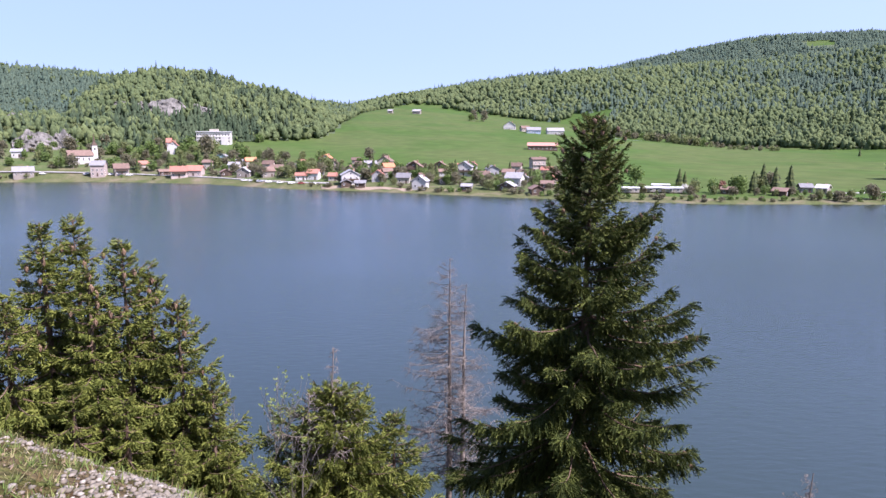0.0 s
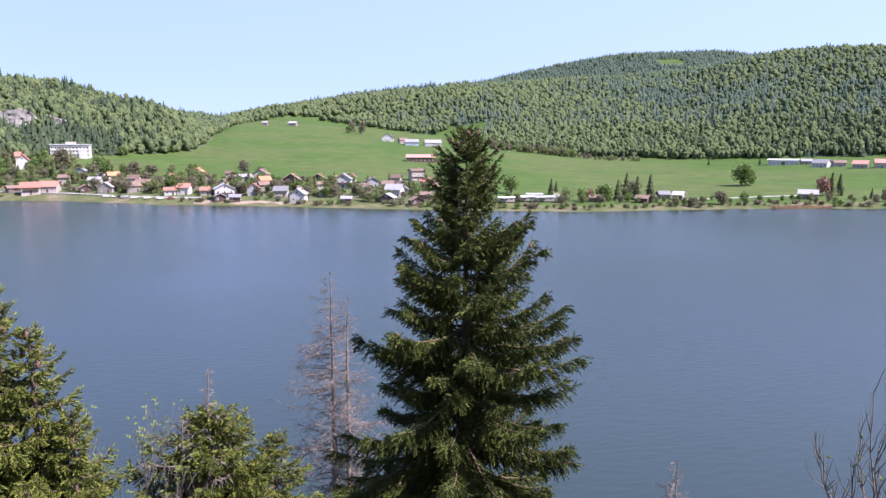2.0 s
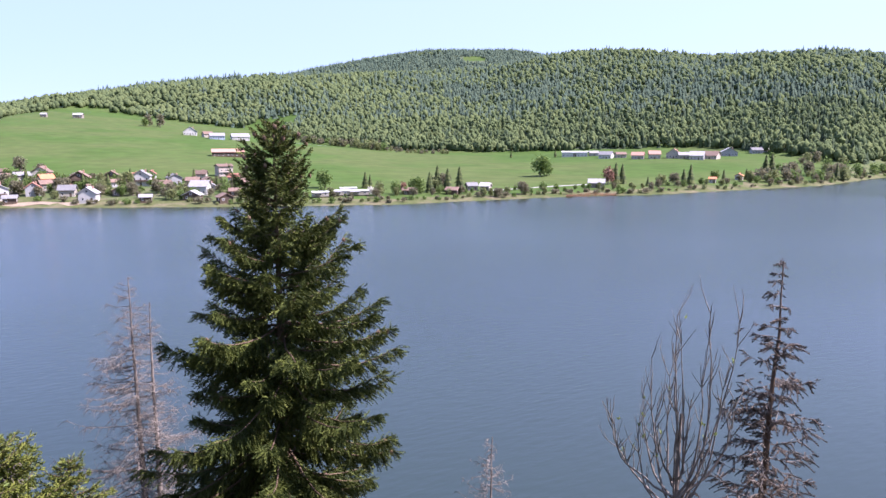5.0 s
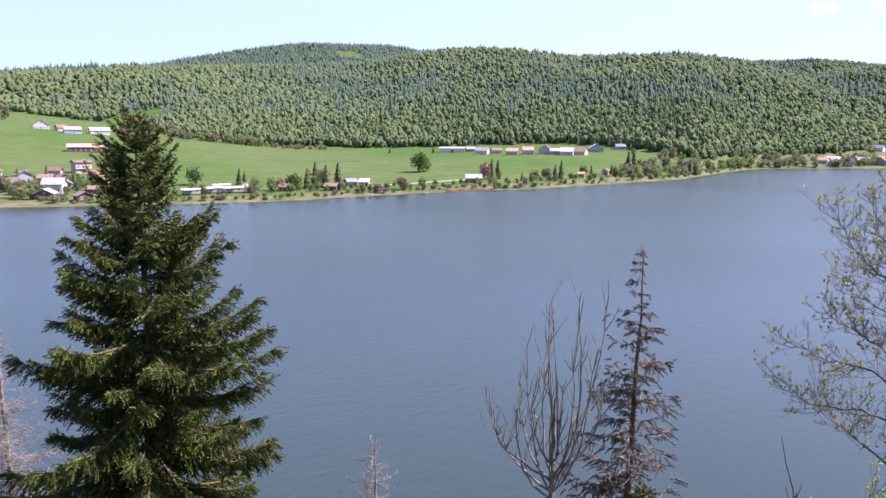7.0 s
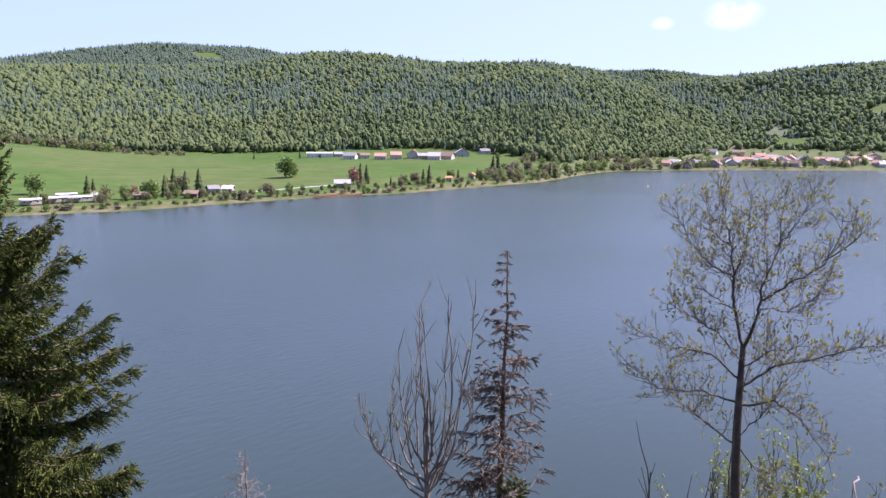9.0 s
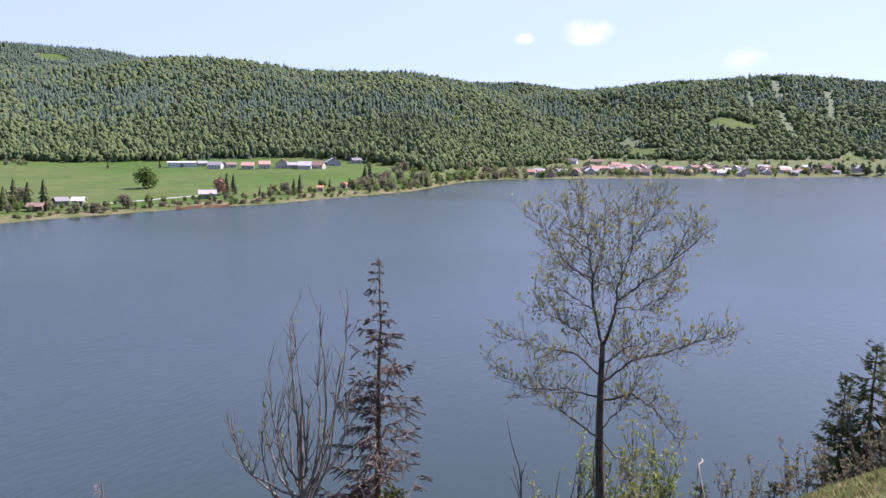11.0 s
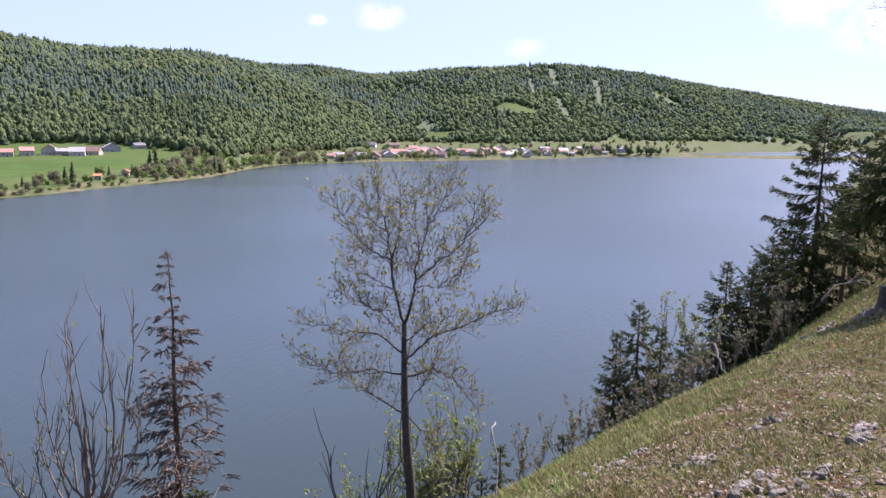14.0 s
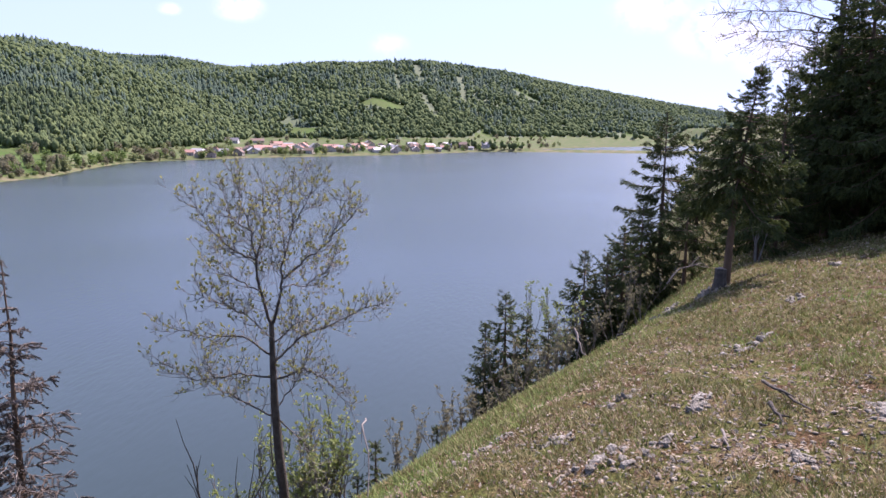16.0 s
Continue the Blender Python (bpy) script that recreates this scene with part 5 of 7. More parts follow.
def spruce_tree(name, bearing, d, top, radius, seed, mat, label, gap=0.34, per=6, step=0.05, needle=0.07, rows=3, twig_gap=0.085, bare=0.0, ragged=0.25, lean=(0, 0), group="", pitch0=32, low_pitch=-14, cones=0, reach=2.0):
    """A spruce with a tapered trunk, whorls of drooping limbs and needle sprays. radius: function of metres below the tip."""
    r = np.random.default_rng(seed)
    p = at(bearing, d)
    H = top - p.z
    root = new(name)
    root.matrix_basis = pose(p.x, p.y, p.z, 0, 0, 0)
    bend = lambda z: np.array([lean[0] * (z / H) ** 2, lean[1] * (z / H) ** 2, 0])
    zs = np.linspace(-0.8, H, 14)
    r0 = 0.013 * H + 0.05
    part("trunk", *tube([np.array([0, 0, z]) + bend(max(z, 0)) for z in zs], np.maximum(r0 * (1 - np.maximum(zs, 0) / H) ** 0.9, 0.012), 8), M_BARK, root)
    wood, green, ends = Heap(), Heap(), []
    depth = 0.12
    while depth < H * (1 - bare) - 0.2:
        q = min(depth / max(H, 1), 1)
        z = H - depth
        rad = radius(depth)
        k = max(3, int(per + r.integers(-1, 2)))
        a0 = r.uniform(0, 6.28)
        for i in range(k):
            a = a0 + 2 * math.pi * i / k + r.uniform(-0.35, 0.35)
            L = max(0.14, rad * (1 + ragged * r.normal() * 0.8) * (0.72 if r.random() < 0.2 else 1))
            L = min(L, rad * 1.13 + 0.08)
            pit = pitch0 + (low_pitch - pitch0) * min(1, q * 1.9) + r.uniform(-8, 8)
            line = branch_line(z + r.uniform(-0.12, 0.12), a, L, pit, 0.16 + 0.15 * q, 0.17 + 0.12 * r.random(), 7, 0.10, r) + bend(z)
            wood.add(*tube(line, np.linspace(0.010 + 0.011 * L, 0.004, 7), 4))
            ends.append(line[-1])
            nt = int(L / twig_gap * 2) + 3
            s = np.sort(r.uniform(0.10, 1.0, nt)) ** 0.85
            s[-1] = 0.98
            base = np.stack([np.interp(s, np.linspace(0, 1, 7), line[:, c]) for c in range(3)], -1)
            tang = np.stack([np.interp(s, np.linspace(0, 1, 7), np.gradient(line[:, c])) for c in range(3)], -1)
            tang = tang / (np.linalg.norm(tang, axis=1)[:, None] + 1e-9)
            side = np.array([-math.sin(a), math.cos(a), 0.0]) * np.where(np.arange(nt) % 2, 1, -1)[:, None]
            sp = r.uniform(0.45, 1.15, (nt, 1)) * np.where(s > 0.93, 0.25, 1)[:, None]
            way = tang + side * sp + r.normal(size=(nt, 3)) * 0.18 + np.array([0, 0, -0.85 + 0.6 * max(0.0, 1 - 2.2 * q)]) * r.uniform(0, 1.7, (nt, 1))
            ln = (0.12 + (0.20 + 0.16 * L) * (1 - 0.78 * s) ** 0.7 * r.uniform(0.35, 1.2, nt)) * min(1.0, 0.32 + L * 0.45)
            ln = np.clip(ln, 0.10, 0.75)
            for lo, hi in ((0, 0.22), (0.22, 0.42), (0.42, 9)):
                m = (ln >= lo) & (ln < hi)
                if m.any():
                    green.add(*sprays(base[m], way[m], ln[m], r, step, needle, rows))
            # the twigs fork again on the longer limbs
            m = ln > 0.24
            if m.any():
                b2 = base[m] + way[m] / np.linalg.norm(way[m], axis=1)[:, None] * (ln[m] * r.uniform(0.3, 0.7, m.sum()))[:, None]
                w2 = way[m] + r.normal(size=(m.sum(), 3)) * 0.7
                green.add(*sprays(b2, w2, ln[m] * 0.55, r, step, needle, rows))
        depth += gap * (0.45 + 0.55 * min(1, q * 4)) * r.uniform(0.75, 1.2)
    # leading shoot
    green.add(*sprays(np.array([[0, 0, H - 0.35]] * 3) + bend(H), np.array([[0, 0, 1.0], [0.08, 0, 1], [0, -0.08, 1]]), np.array([0.42, 0.3, 0.3]), r, step, needle))
    wv = part("branch_frame", *wood.arrays(), M_BARK, root)
    part("crown", *green.arrays(), mat, root)
    if cones:
        pick = [e for e in ends if H - e[2] < reach]
        for e in [pick[int(i)] for i in r.choice(len(pick), cones, replace=False)]:
            for k in range(2):
                o = new("cone", CONE)
                o.parent = root
                o.matrix_basis = pose(e[0] * 0.97 + 0.04 * k, e[1] * 0.97 - 0.03 * k, e[2] - 0.02 - 0.03 * k, 12 * k, 9, 40 * k)
    return tagged(root, label, "spruce", group)


def profile(*rows):
    p = np.array(rows, float)
    return lambda q: float(np.interp(q, p[:, 0], p[:, 1]))




# the tall spruce in front
spruce_tree("spruce", 12.0, 20.5, 36.45, profile((0, 0.10), (0.5, 0.45), (1.3, 0.92), (2.2, 1.1), (2.8, 0.95), (3.1, 1.15), (3.4, 1.6), (4.7, 2.3), (6.6, 2.95), (8.7, 3.35), (10.5, 3.75), (19, 4.1)), 3, M_NEEDLE,
                  "tall dark green spruce with drooping limbs and brown cones", gap=0.37, per=7, twig_gap=0.052, step=0.062, rows=2, ragged=0.34, pitch0=34, low_pitch=-16, needle=0.062, bare=0.28, cones=44, reach=10.0)

# the close group at the left edge of the slope: bearing, distance, height of the tip over the lake, width
LEFT = [(-33.6, 13.4, 33.15, 1.35), (-30.9, 14.4, 34.35, 1.2), (-28.75, 14.9, 34.3, 0.95), (-28.1, 13.4, 33.65, 0.9), (-25.6, 14.0, 33.95, 1.05), (-23.85, 14.6, 33.3, 1.0), (-21.9, 13.8, 32.8, 1.05), (-19.6, 13.4, 31.3, 0.85), (-29.8, 12.4, 31.9, 1.0), (-26.2, 12.5, 31.4, 1.0), (-18.6, 13.2, 29.8, 0.75), (-22.8, 12.4, 30.4, 0.95)]
for i, (b, d, top, w) in enumerate(LEFT):
    spruce_tree("spruce", b, d, top, profile((0, 0.05), (0.4, 0.2), (1.0, 0.42 * w), (1.8, 0.66 * w), (3.0, 1.05 * w), (5, 1.55 * w), (9, 1.9 * w)), 20 + i, M_NEEDLE_YOUNG,
                    "young olive-green spruce in a dense group on the slope", gap=0.27, per=6, twig_gap=0.052, step=0.055, rows=2, ragged=0.34, needle=0.054, group="spruces at the slope's edge", pitch0=28, low_pitch=-10, cones=7 if top > 32.5 else 0, reach=1.3)

# the short bushy spruce with a dead spire in front of the lake
spruce_tree("spruce", -9.7, 14.8, 30.3, profile((0, 0.12), (0.5, 0.55), (1.0, 1.0), (1.6, 1.45), (2.4, 1.7), (4, 1.75), (8, 1.9)), 51, M_NEEDLE_YOUNG, "bushy green spruce with a dead grey top", gap=0.20, per=9, twig_gap=0.052, step=0.055, rows=2, ragged=0.4, needle=0.056, pitch0=32, bare=0.3)
spruce_tree("spruce", -4.4, 15.4, 29.4, profile((0, 0.1), (0.6, 0.4), (1.5, 0.8), (4, 1.4), (8, 1.8)), 52, M_NEEDLE_YOUNG, "short green spruce with an upright tip", gap=0.28, twig_gap=0.06, step=0.055, needle=0.056, rows=2)

# spruces that step down the edge at the far side of the slope: bearing, distance, tip, width, share of bare trunk
for i, (b, d, top, w, bare, gap) in enumerate(((90.6, 25.5, 30.0, 1.25, 0, 0.3), (88.9, 26.0, 28.7, 1.0, 0, 0.3), (92.4, 26.5, 28.9, 1.2, 0, 0.3), (94.2, 28, 28.3, 1.1, 0, 0.32), (96.9, 31.5, 30.75, 1.5, 0, 0.36), (98.7, 32.5, 30.5, 1.5, 0, 0.36), (99.9, 34, 31.6, 1.7, 0, 0.38),
                                               (102.6, 40.0, 37.1, 2.0, 0.12, 0.55), (101.2, 38, 32.3, 2.0, 0, 0.42), (104.6, 37, 33.0, 1.6, 0.22, 0.5), (105.2, 43, 35.5, 1.8, 0.25, 0.55), (79.6, 21, 26.2, 0.8, 0, 0.3), (84.9, 23, 25.8, 0.8, 0, 0.3), (78.0, 20.5, 25.3, 0.9, 0, 0.3), (76.6, 19, 25.2, 0.9, 0, 0.3))):
    spruce_tree("spruce", b, d, top, profile((0, 0.08), (1, 0.42 * w), (2.5, 0.75 * w), (5, 1.05 * w), (9, 1.3 * w), (15, 1.5 * w)), 70 + i, M_NEEDLE_DARK,
                "dark spruce in a row along the edge of the slope", gap=gap, per=5, twig_gap=0.10, ragged=0.4, rows=2, needle=0.08, step=0.08, bare=bare, group="spruces along the edge", low_pitch=-18)
spruce_tree("spruce", 107.9, 23.0, 37.95, profile((0, 0.08), (0.9, 0.42), (1.8, 0.9), (2.7, 1.5), (3.8, 1.85), (5.4, 1.8)), 95, M_NEEDLE_DARK, "dark spruce with a bare lower trunk on the slope", gap=0.30, per=7, twig_gap=0.07, ragged=0.4, rows=2,
            needle=0.068, step=0.06, bare=0.40, lean=(-0.17, -0.52), low_pitch=-22)
for i, (b, d, top, w, bare) in enumerate(((110.9, 40, 38.8, 2.3, 0.08), (112.4, 41, 41.4, 2.6, 0.08), (114.0, 37, 42.6, 3.2, 0.12), (115.8, 36, 44.4, 3.4, 0.12), (118.6, 34, 45.2, 3.5, 0.14), (109.4, 44, 37.2, 2.4, 0.02), (122.0, 33, 45.6, 3.5, 0.15), (117.0, 42, 45, 3.4, 0.05), (113.2, 45, 41.5, 3.0, 0.02), (111.4, 46, 39, 3.0, 0.02), (115.0, 44, 44, 3.2, 0.02), (119.5, 41, 46, 3.4, 0.02), (109.7, 31, 36.3, 2.1, 0.05), (110.9, 33, 37.4, 2.3, 0.1))):
    spruce_tree("spruce", b, d, top, profile((0, 0.1), (1, 0.55), (2.5, 1.0), (4, 0.62 * w), (7, 0.9 * w), (14, 1.05 * w)), 110 + i, M_NEEDLE_DARK, "tall dark spruce at the border of the wood on the slope", gap=0.5, per=6, twig_gap=0.15,
                ragged=0.4, needle=0.10, step=0.10, rows=2, bare=bare, group="spruces at the wood's border", low_pitch=-20)


# ---------------------------------------------------------------- dead and leafless trees
def dead_spruce(bearing, d, top, radius, seed, label, wood=None, tufts=0.0, gap=0.3, per=4, bare=0.0, twig=0.4, second=None, visible=99, lean=0.0):
    r = np.random.default_rng(seed)
    p = at(bearing, d)
    H = top - p.z
    root = new("dead_spruce")
    root.matrix_basis = pose(p.x, p.y, p.z)
    mat = wood or M_DEAD
    zs = np.linspace(-0.6, H, 16)
    wob = 0.02 * np.cumsum(r.normal(size=(16, 2)), 0)
    r0 = 0.010 * H + 0.035
    part("trunk", *tube(np.stack([wob[:, 0] + lean * np.maximum(zs, 0) / H, wob[:, 1], zs], -1), np.maximum(r0 * (1 - np.maximum(zs, 0) / H) ** 0.8, 0.014), 7), M_BARK if tufts else mat, root)
    limbs, fur = Heap(), Heap()
    depth = 0.1
    while depth < min(H * (1 - bare), visible):
        z = H - depth
        for i in range(max(2, per + int(r.integers(-1, 2)))):
            a = r.uniform(0, 6.28)
            L = max(0.1, radius(depth) * r.uniform(0.3, 1.2))
            line = branch_line(z, a, L, r.uniform(-12, 14) + 14 * (1 - min(1, depth / 4)), 0.22, 0.20, 7, 0.25, r)
            line[:, 0] += lean * z / H
            limbs.add(*tube(line, np.linspace(0.008 + 0.007 * L, 0.003, 7), 4))
            nt = int(L / 0.075) + 1
            s = r.uniform(0.15, 1.0, nt)
            base = np.stack([np.interp(s, np.linspace(0, 1, 7), line[:, c]) for c in range(3)], -1)
            side = np.array([-math.sin(a), math.cos(a), 0]) * r.choice([-1, 1], (nt, 1))
            way = side * r.uniform(0.5, 1, (nt, 1)) + np.array([math.cos(a), math.sin(a), 0]) * 0.6 + np.array([0, 0, -0.5]) * r.uniform(-0.3, 1.4, (nt, 1)) + r.normal(size=(nt, 3)) * 0.2
            way = way / np.linalg.norm(way, axis=1)[:, None]
            ln = twig * r.uniform(0.25, 1, nt) * min(1, 0.35 + L * 0.5)
            for b0, w0, l0 in zip(base, way, ln):
                pts = np.array([b0, b0 + w0 * l0 * 0.5 + (0, 0, 0.02), b0 + w0 * l0 - (0, 0, 0.16 * l0)])
                limbs.add(*tube(pts, [0.008, 0.006, 0.0035], 3))
                if r.random() < 0.5:
                    e = pts[1] + r.normal(size=3) * l0 * 0.35
                    limbs.add(*tube([pts[1], (pts[1] + e) / 2 + (0, 0, 0.01), e], [0.006, 0.005, 0.003], 3))
            if tufts:
                m = r.random(nt) < tufts
                if m.any():
                    fur.add(*sprays(base[m], way[m], np.clip(ln[m], 0.1, 0.4), r, 0.045, 0.055, 3))
        depth += gap * r.uniform(0.6, 1.3)
    part("branch_frame", *limbs.arrays(), mat, root)
    if tufts and fur.n:
        part("withered_foliage", *fur.arrays(), M_DEAD_NEEDLE, root)
    return tagged(root, label, "dead tree")


dead_spruce(0.35, 27.0, 31.05, profile((0, 0.12), (1, 0.6), (3, 1.3), (5, 1.9), (8, 2.6), (16, 2.6)), 31, "dead grey spruce with bare drooping twigs behind the tall spruce", gap=0.22, per=5, twig=0.5, visible=9.5)
dead_spruce(1.75, 26.8, 30.05, profile((0, 0.1), (1, 0.35), (3, 0.8), (6, 1.3), (16, 1.8)), 32, "slim dead grey spruce beside a taller dead one", gap=0.26, per=4, twig=0.4, visible=8.5)
dead_spruce(-9.6, 14.7, 31.3, profile((0, 0.03), (0.8, 0.08), (1.1, 0.35), (1.6, 0.55), (2.2, 0.6), (6, 0.6)), 33, "dead grey spire with bare twigs above a bushy spruce", wood=M_DEAD, gap=0.2, per=4, twig=0.4, visible=2.2)
dead_spruce(-11.6, 14.6, 30.35, profile((0, 0.05), (0.5, 0.4), (0.9, 0.8), (3, 0.9)), 36, "small dead spruce top with tangled grey twigs", wood=M_DEAD, gap=0.15, per=5, twig=0.45, visible=1.5)
dead_spruce(29.8, 20.0, 26.9, profile((0, 0.08), (0.6, 0.35), (1.5, 0.8), (4, 1.3)), 34, "small dead pale spruce below the slope", gap=0.18, per=4, twig=0.35, visible=3.5)
dead_spruce(52.2, 18.5, 33.05, profile((0, 0.08), (0.5, 0.22), (1.2, 0.30), (2.2, 0.8), (3.2, 0.95), (4.5, 1.25), (5.6, 1.8), (7, 1.9), (14, 1.9)), 35, "half-dead spruce with brown withered needles and dark trunk", tufts=1.0, wood=M_DEAD, gap=0.27, per=4, twig=0.48, lean=0.05, visible=8.5)
spruce_tree("spruce", 53.6, 18.0, 26.75, profile((0, 0.1), (0.5, 0.4), (1.2, 0.7), (5, 1.2)), 37, M_NEEDLE, "small green spruce below a half-dead one", gap=0.3, per=5, twig_gap=0.11)
dead_spruce(53.2, 17.6, 26.6, profile((0, 0.2), (0.4, 0.8), (1.5, 1.2), (5, 1.3)), 38, "tangle of dead spruce limbs with brown needles", tufts=0.35, gap=0.2, per=4, twig=0.4, visible=3.5)


def grow(hp, tips, start, way, length, rad, level, r, rise=0.25, spread=0.55, kids=(5, 5, 4)):
    """A limb that bends upward and bears lesser limbs of its own."""
    n = (3, 5, 7, 7)[level]
    pts, d, p = [np.array(start, float)], np.array(way, float), np.array(start, float)
    d = d / np.linalg.norm(d)
    for i in range(n):
        d = d + r.normal(size=3) * 0.13 + np.array([0, 0, rise * 0.22])
        d = d / np.linalg.norm(d)
        p = p + d * length / n
        pts.append(p)
    hp.add(*tube(pts, np.linspace(rad, max(rad * 0.3, 0.0025), n + 1), 5 if rad > 0.012 else 3))
    if level == 0:
        tips.append((pts[-1], d))
        return
    for k in range(kids[-level]):
        q = r.uniform(0.25, 1.0)
        i = min(int(q * n), n - 1)
        base = pts[i] + (pts[i + 1] - pts[i]) * (q * n - i)
        w = (pts[i + 1] - pts[i]) / np.linalg.norm(pts[i + 1] - pts[i])
        w = w + r.normal(size=3) * spread + np.array([0, 0, rise])
        grow(hp, tips, base, w, length * r.uniform(0.24, 0.46), max(rad * 0.5, 0.0035), level - 1, r, rise, spread, kids)


def leaf_tufts(tips, r, size=0.09, n=5, droop=0.0, open_angle=0.55):
    """Small bunches of narrow unfolding leaves at the twig ends."""
    hp = Heap()
    for p, d in tips:
        d = d / (np.linalg.norm(d) + 1e-9)
        d = d + np.array([0, 0, 0.35 - droop])
        V, F = [], []
        for k in range(n):
            w = d / np.linalg.norm(d) + r.normal(size=3) * open_angle
            w = w / np.linalg.norm(w)
            s = np.cross(w, r.normal(size=3))
            s = s / np.linalg.norm(s) * size * 0.22
            L = size * r.uniform(0.7, 1.3)
            o = len(V)
            V += [p, p + w * L * 0.5 + s, p + w * L, p + w * L * 0.5 - s]
            F += [(o, o + 1, o + 2), (o, o + 2, o + 3)]
        hp.add(np.array(V), np.array(F))
    return hp.arrays()


M_ASH_BARK = material("ash_bark", [(0.03, 0.026, 0.022), (0.055, 0.047, 0.038), (0.10, 0.09, 0.075)], 6, 6, 0.95, 0.6, 40)
M_TWIG = material("grey_twigs", [(0.072, 0.066, 0.056), (0.16, 0.147, 0.124)], 5, 4, 0.85)
M_ASH_LEAF = ramp_by_island("unfolding_ash_leaves", [(0.22, 0.22, 0.07), (0.30, 0.30, 0.10), (0.26, 0.255, 0.085), (0.36, 0.36, 0.14)], 0.6, 0.4)
M_YOUNG_LEAF = ramp_by_island("young_birch_leaves", [(0.135, 0.18, 0.05), (0.20, 0.245, 0.075), (0.26, 0.30, 0.11)], 0.55, 0.4)


def ash_tree():
    """The young ash: its main limbs as they fork, square to the viewer; metres to the right of the trunk and over the lake."""
    d, b = 15.5, 71.4
    p = at(b, d)
    r = np.random.default_rng(77)
    root = new("ash_tree")
    root.matrix_basis = pose(p.x, p.y, p.z, 0, 0, -b)
    trunk, tips, twigs = Heap(), [], Heap()
    X = lambda u, z, dep=0.0: np.array([u * (1 - 0.10 * min(abs(u), 1.0)), dep, z - p.z])
    trunk.add(*tube([(0.2, 0, -0.8), (0.2, 0, 1.2), X(0.17, 27.7), X(0.09, 28.7), X(0.04, 29.7), X(0.03, 30.7), X(0.03, 31.75)], [0.17, 0.135, 0.115, 0.105, 0.09, 0.075, 0.055], 9))
    limbs = [([(0.03, 31.7), (-0.2, 32.6), (-0.27, 33.2), (-0.34, 33.85), (-0.55, 34.4), (-0.66, 35.0)], 0.05, 0.25), ([(0.04, 31.7), (0.28, 32.5), (0.32, 33.1), (0.57, 33.9), (0.62, 35.0)], 0.05, -0.3),
             ([(0.32, 32.75), (0.87, 33.2), (1.5, 33.65), (1.85, 34.55)], 0.032, -0.6), ([(1.5, 33.65), (2.1, 34.35)], 0.02, -0.8), ([(-0.27, 33.2), (-0.73, 33.45), (-1.2, 33.9), (-1.6, 34.6)], 0.03, -0.5),
             ([(-0.34, 33.85), (-0.8, 34.1), (-1.05, 34.7)], 0.022, 0.6), ([(0.02, 31.0), (-0.62, 31.45), (-1.5, 31.45), (-2.4, 31.7)], 0.034, 0.4), ([(0.03, 30.5), (-0.7, 30.75), (-1.7, 30.75), (-2.3, 31.2)], 0.03, -0.8),
             ([(0.0, 29.55), (-0.7, 29.9), (-1.3, 30.15), (-1.6, 30.75)], 0.028, 0.5), ([(0.1, 30.9), (0.73, 31.35), (1.65, 31.6), (2.4, 31.9), (3.05, 32.0)], 0.036, 0.5), ([(0.09, 30.45), (0.74, 30.75), (1.3, 30.55), (1.9, 29.9)], 0.034, -0.7),
             ([(0.12, 29.8), (0.56, 30.15), (0.93, 30.85)], 0.022, 0.7), ([(0.12, 29.45), (0.7, 29.0), (1.1, 28.1)], 0.022, -0.5), ([(-0.2, 32.5), (-0.8, 32.7), (-1.35, 33.1)], 0.022, 0.9),
             ([(0.3, 32.6), (0.9, 32.5), (1.5, 32.8), (1.75, 33.2)], 0.022, 0.9), ([(0.03, 31.4), (-0.5, 32.1), (-1.0, 32.4), (-1.5, 32.7)], 0.022, -1.0), ([(0.05, 31.3), (0.6, 31.9), (1.2, 32.2)], 0.022, -1.1),
             ([(0.57, 33.9), (0.95, 34.4), (1.2, 34.85)], 0.02, 0.4), ([(-0.27, 33.2), (-0.05, 33.9), (0.0, 34.8)], 0.022, -0.9), ([(0.4, 33.3), (0.3, 34.0), (0.25, 34.7)], 0.02, 1.0), ([(0.06, 30.7), (0.3, 31.5), (0.9, 31.1)], 0.018, 1.2)]
    for pts, rad, dep in limbs:
        n = len(pts)
        dense = []
        for i in range(n - 1):
            for q in np.linspace(0, 1, 5, endpoint=i == n - 2):
                u, z = (pts[i][c] + (pts[i + 1][c] - pts[i][c]) * q for c in (0, 1))
                t = (i + q) / (n - 1)
                dense.append(X(u, z, dep * t ** 0.8) + r.normal(size=3) * 0.014)
        dense = np.array(dense)
        trunk.add(*tube(dense, np.linspace(rad * 0.8, 0.006, len(dense)), 6))
        for i in range(2, len(dense)):
            t = i / len(dense)
            for c in range(3 if t > 0.3 else 2):
                w = dense[i] - dense[i - 1]
                w = w / np.linalg.norm(w) + r.normal(size=3) * (0.85, 0.85, 0.7)
                grow(twigs, tips, dense[i], w, r.uniform(0.4, 0.95) * (1.12 - 0.5 * t), 0.0085, 2, r, 0.32, 0.75, (4, 4))
        tips.append((dense[-1], dense[-1] - dense[-2]))
    part("trunk", *trunk.arrays(), M_ASH_BARK, root)
    part("twig_crown", *twigs.arrays(), M_TWIG, root)
    part("foliage", *leaf_tufts([t for t in tips if r.random() < 0.16], r, 0.082, 4, 0, 0.24), M_ASH_LEAF, root)
    tagged(root, "young ash tree with leaves just unfolding from bare twigs", "ash tree")


ash_tree()


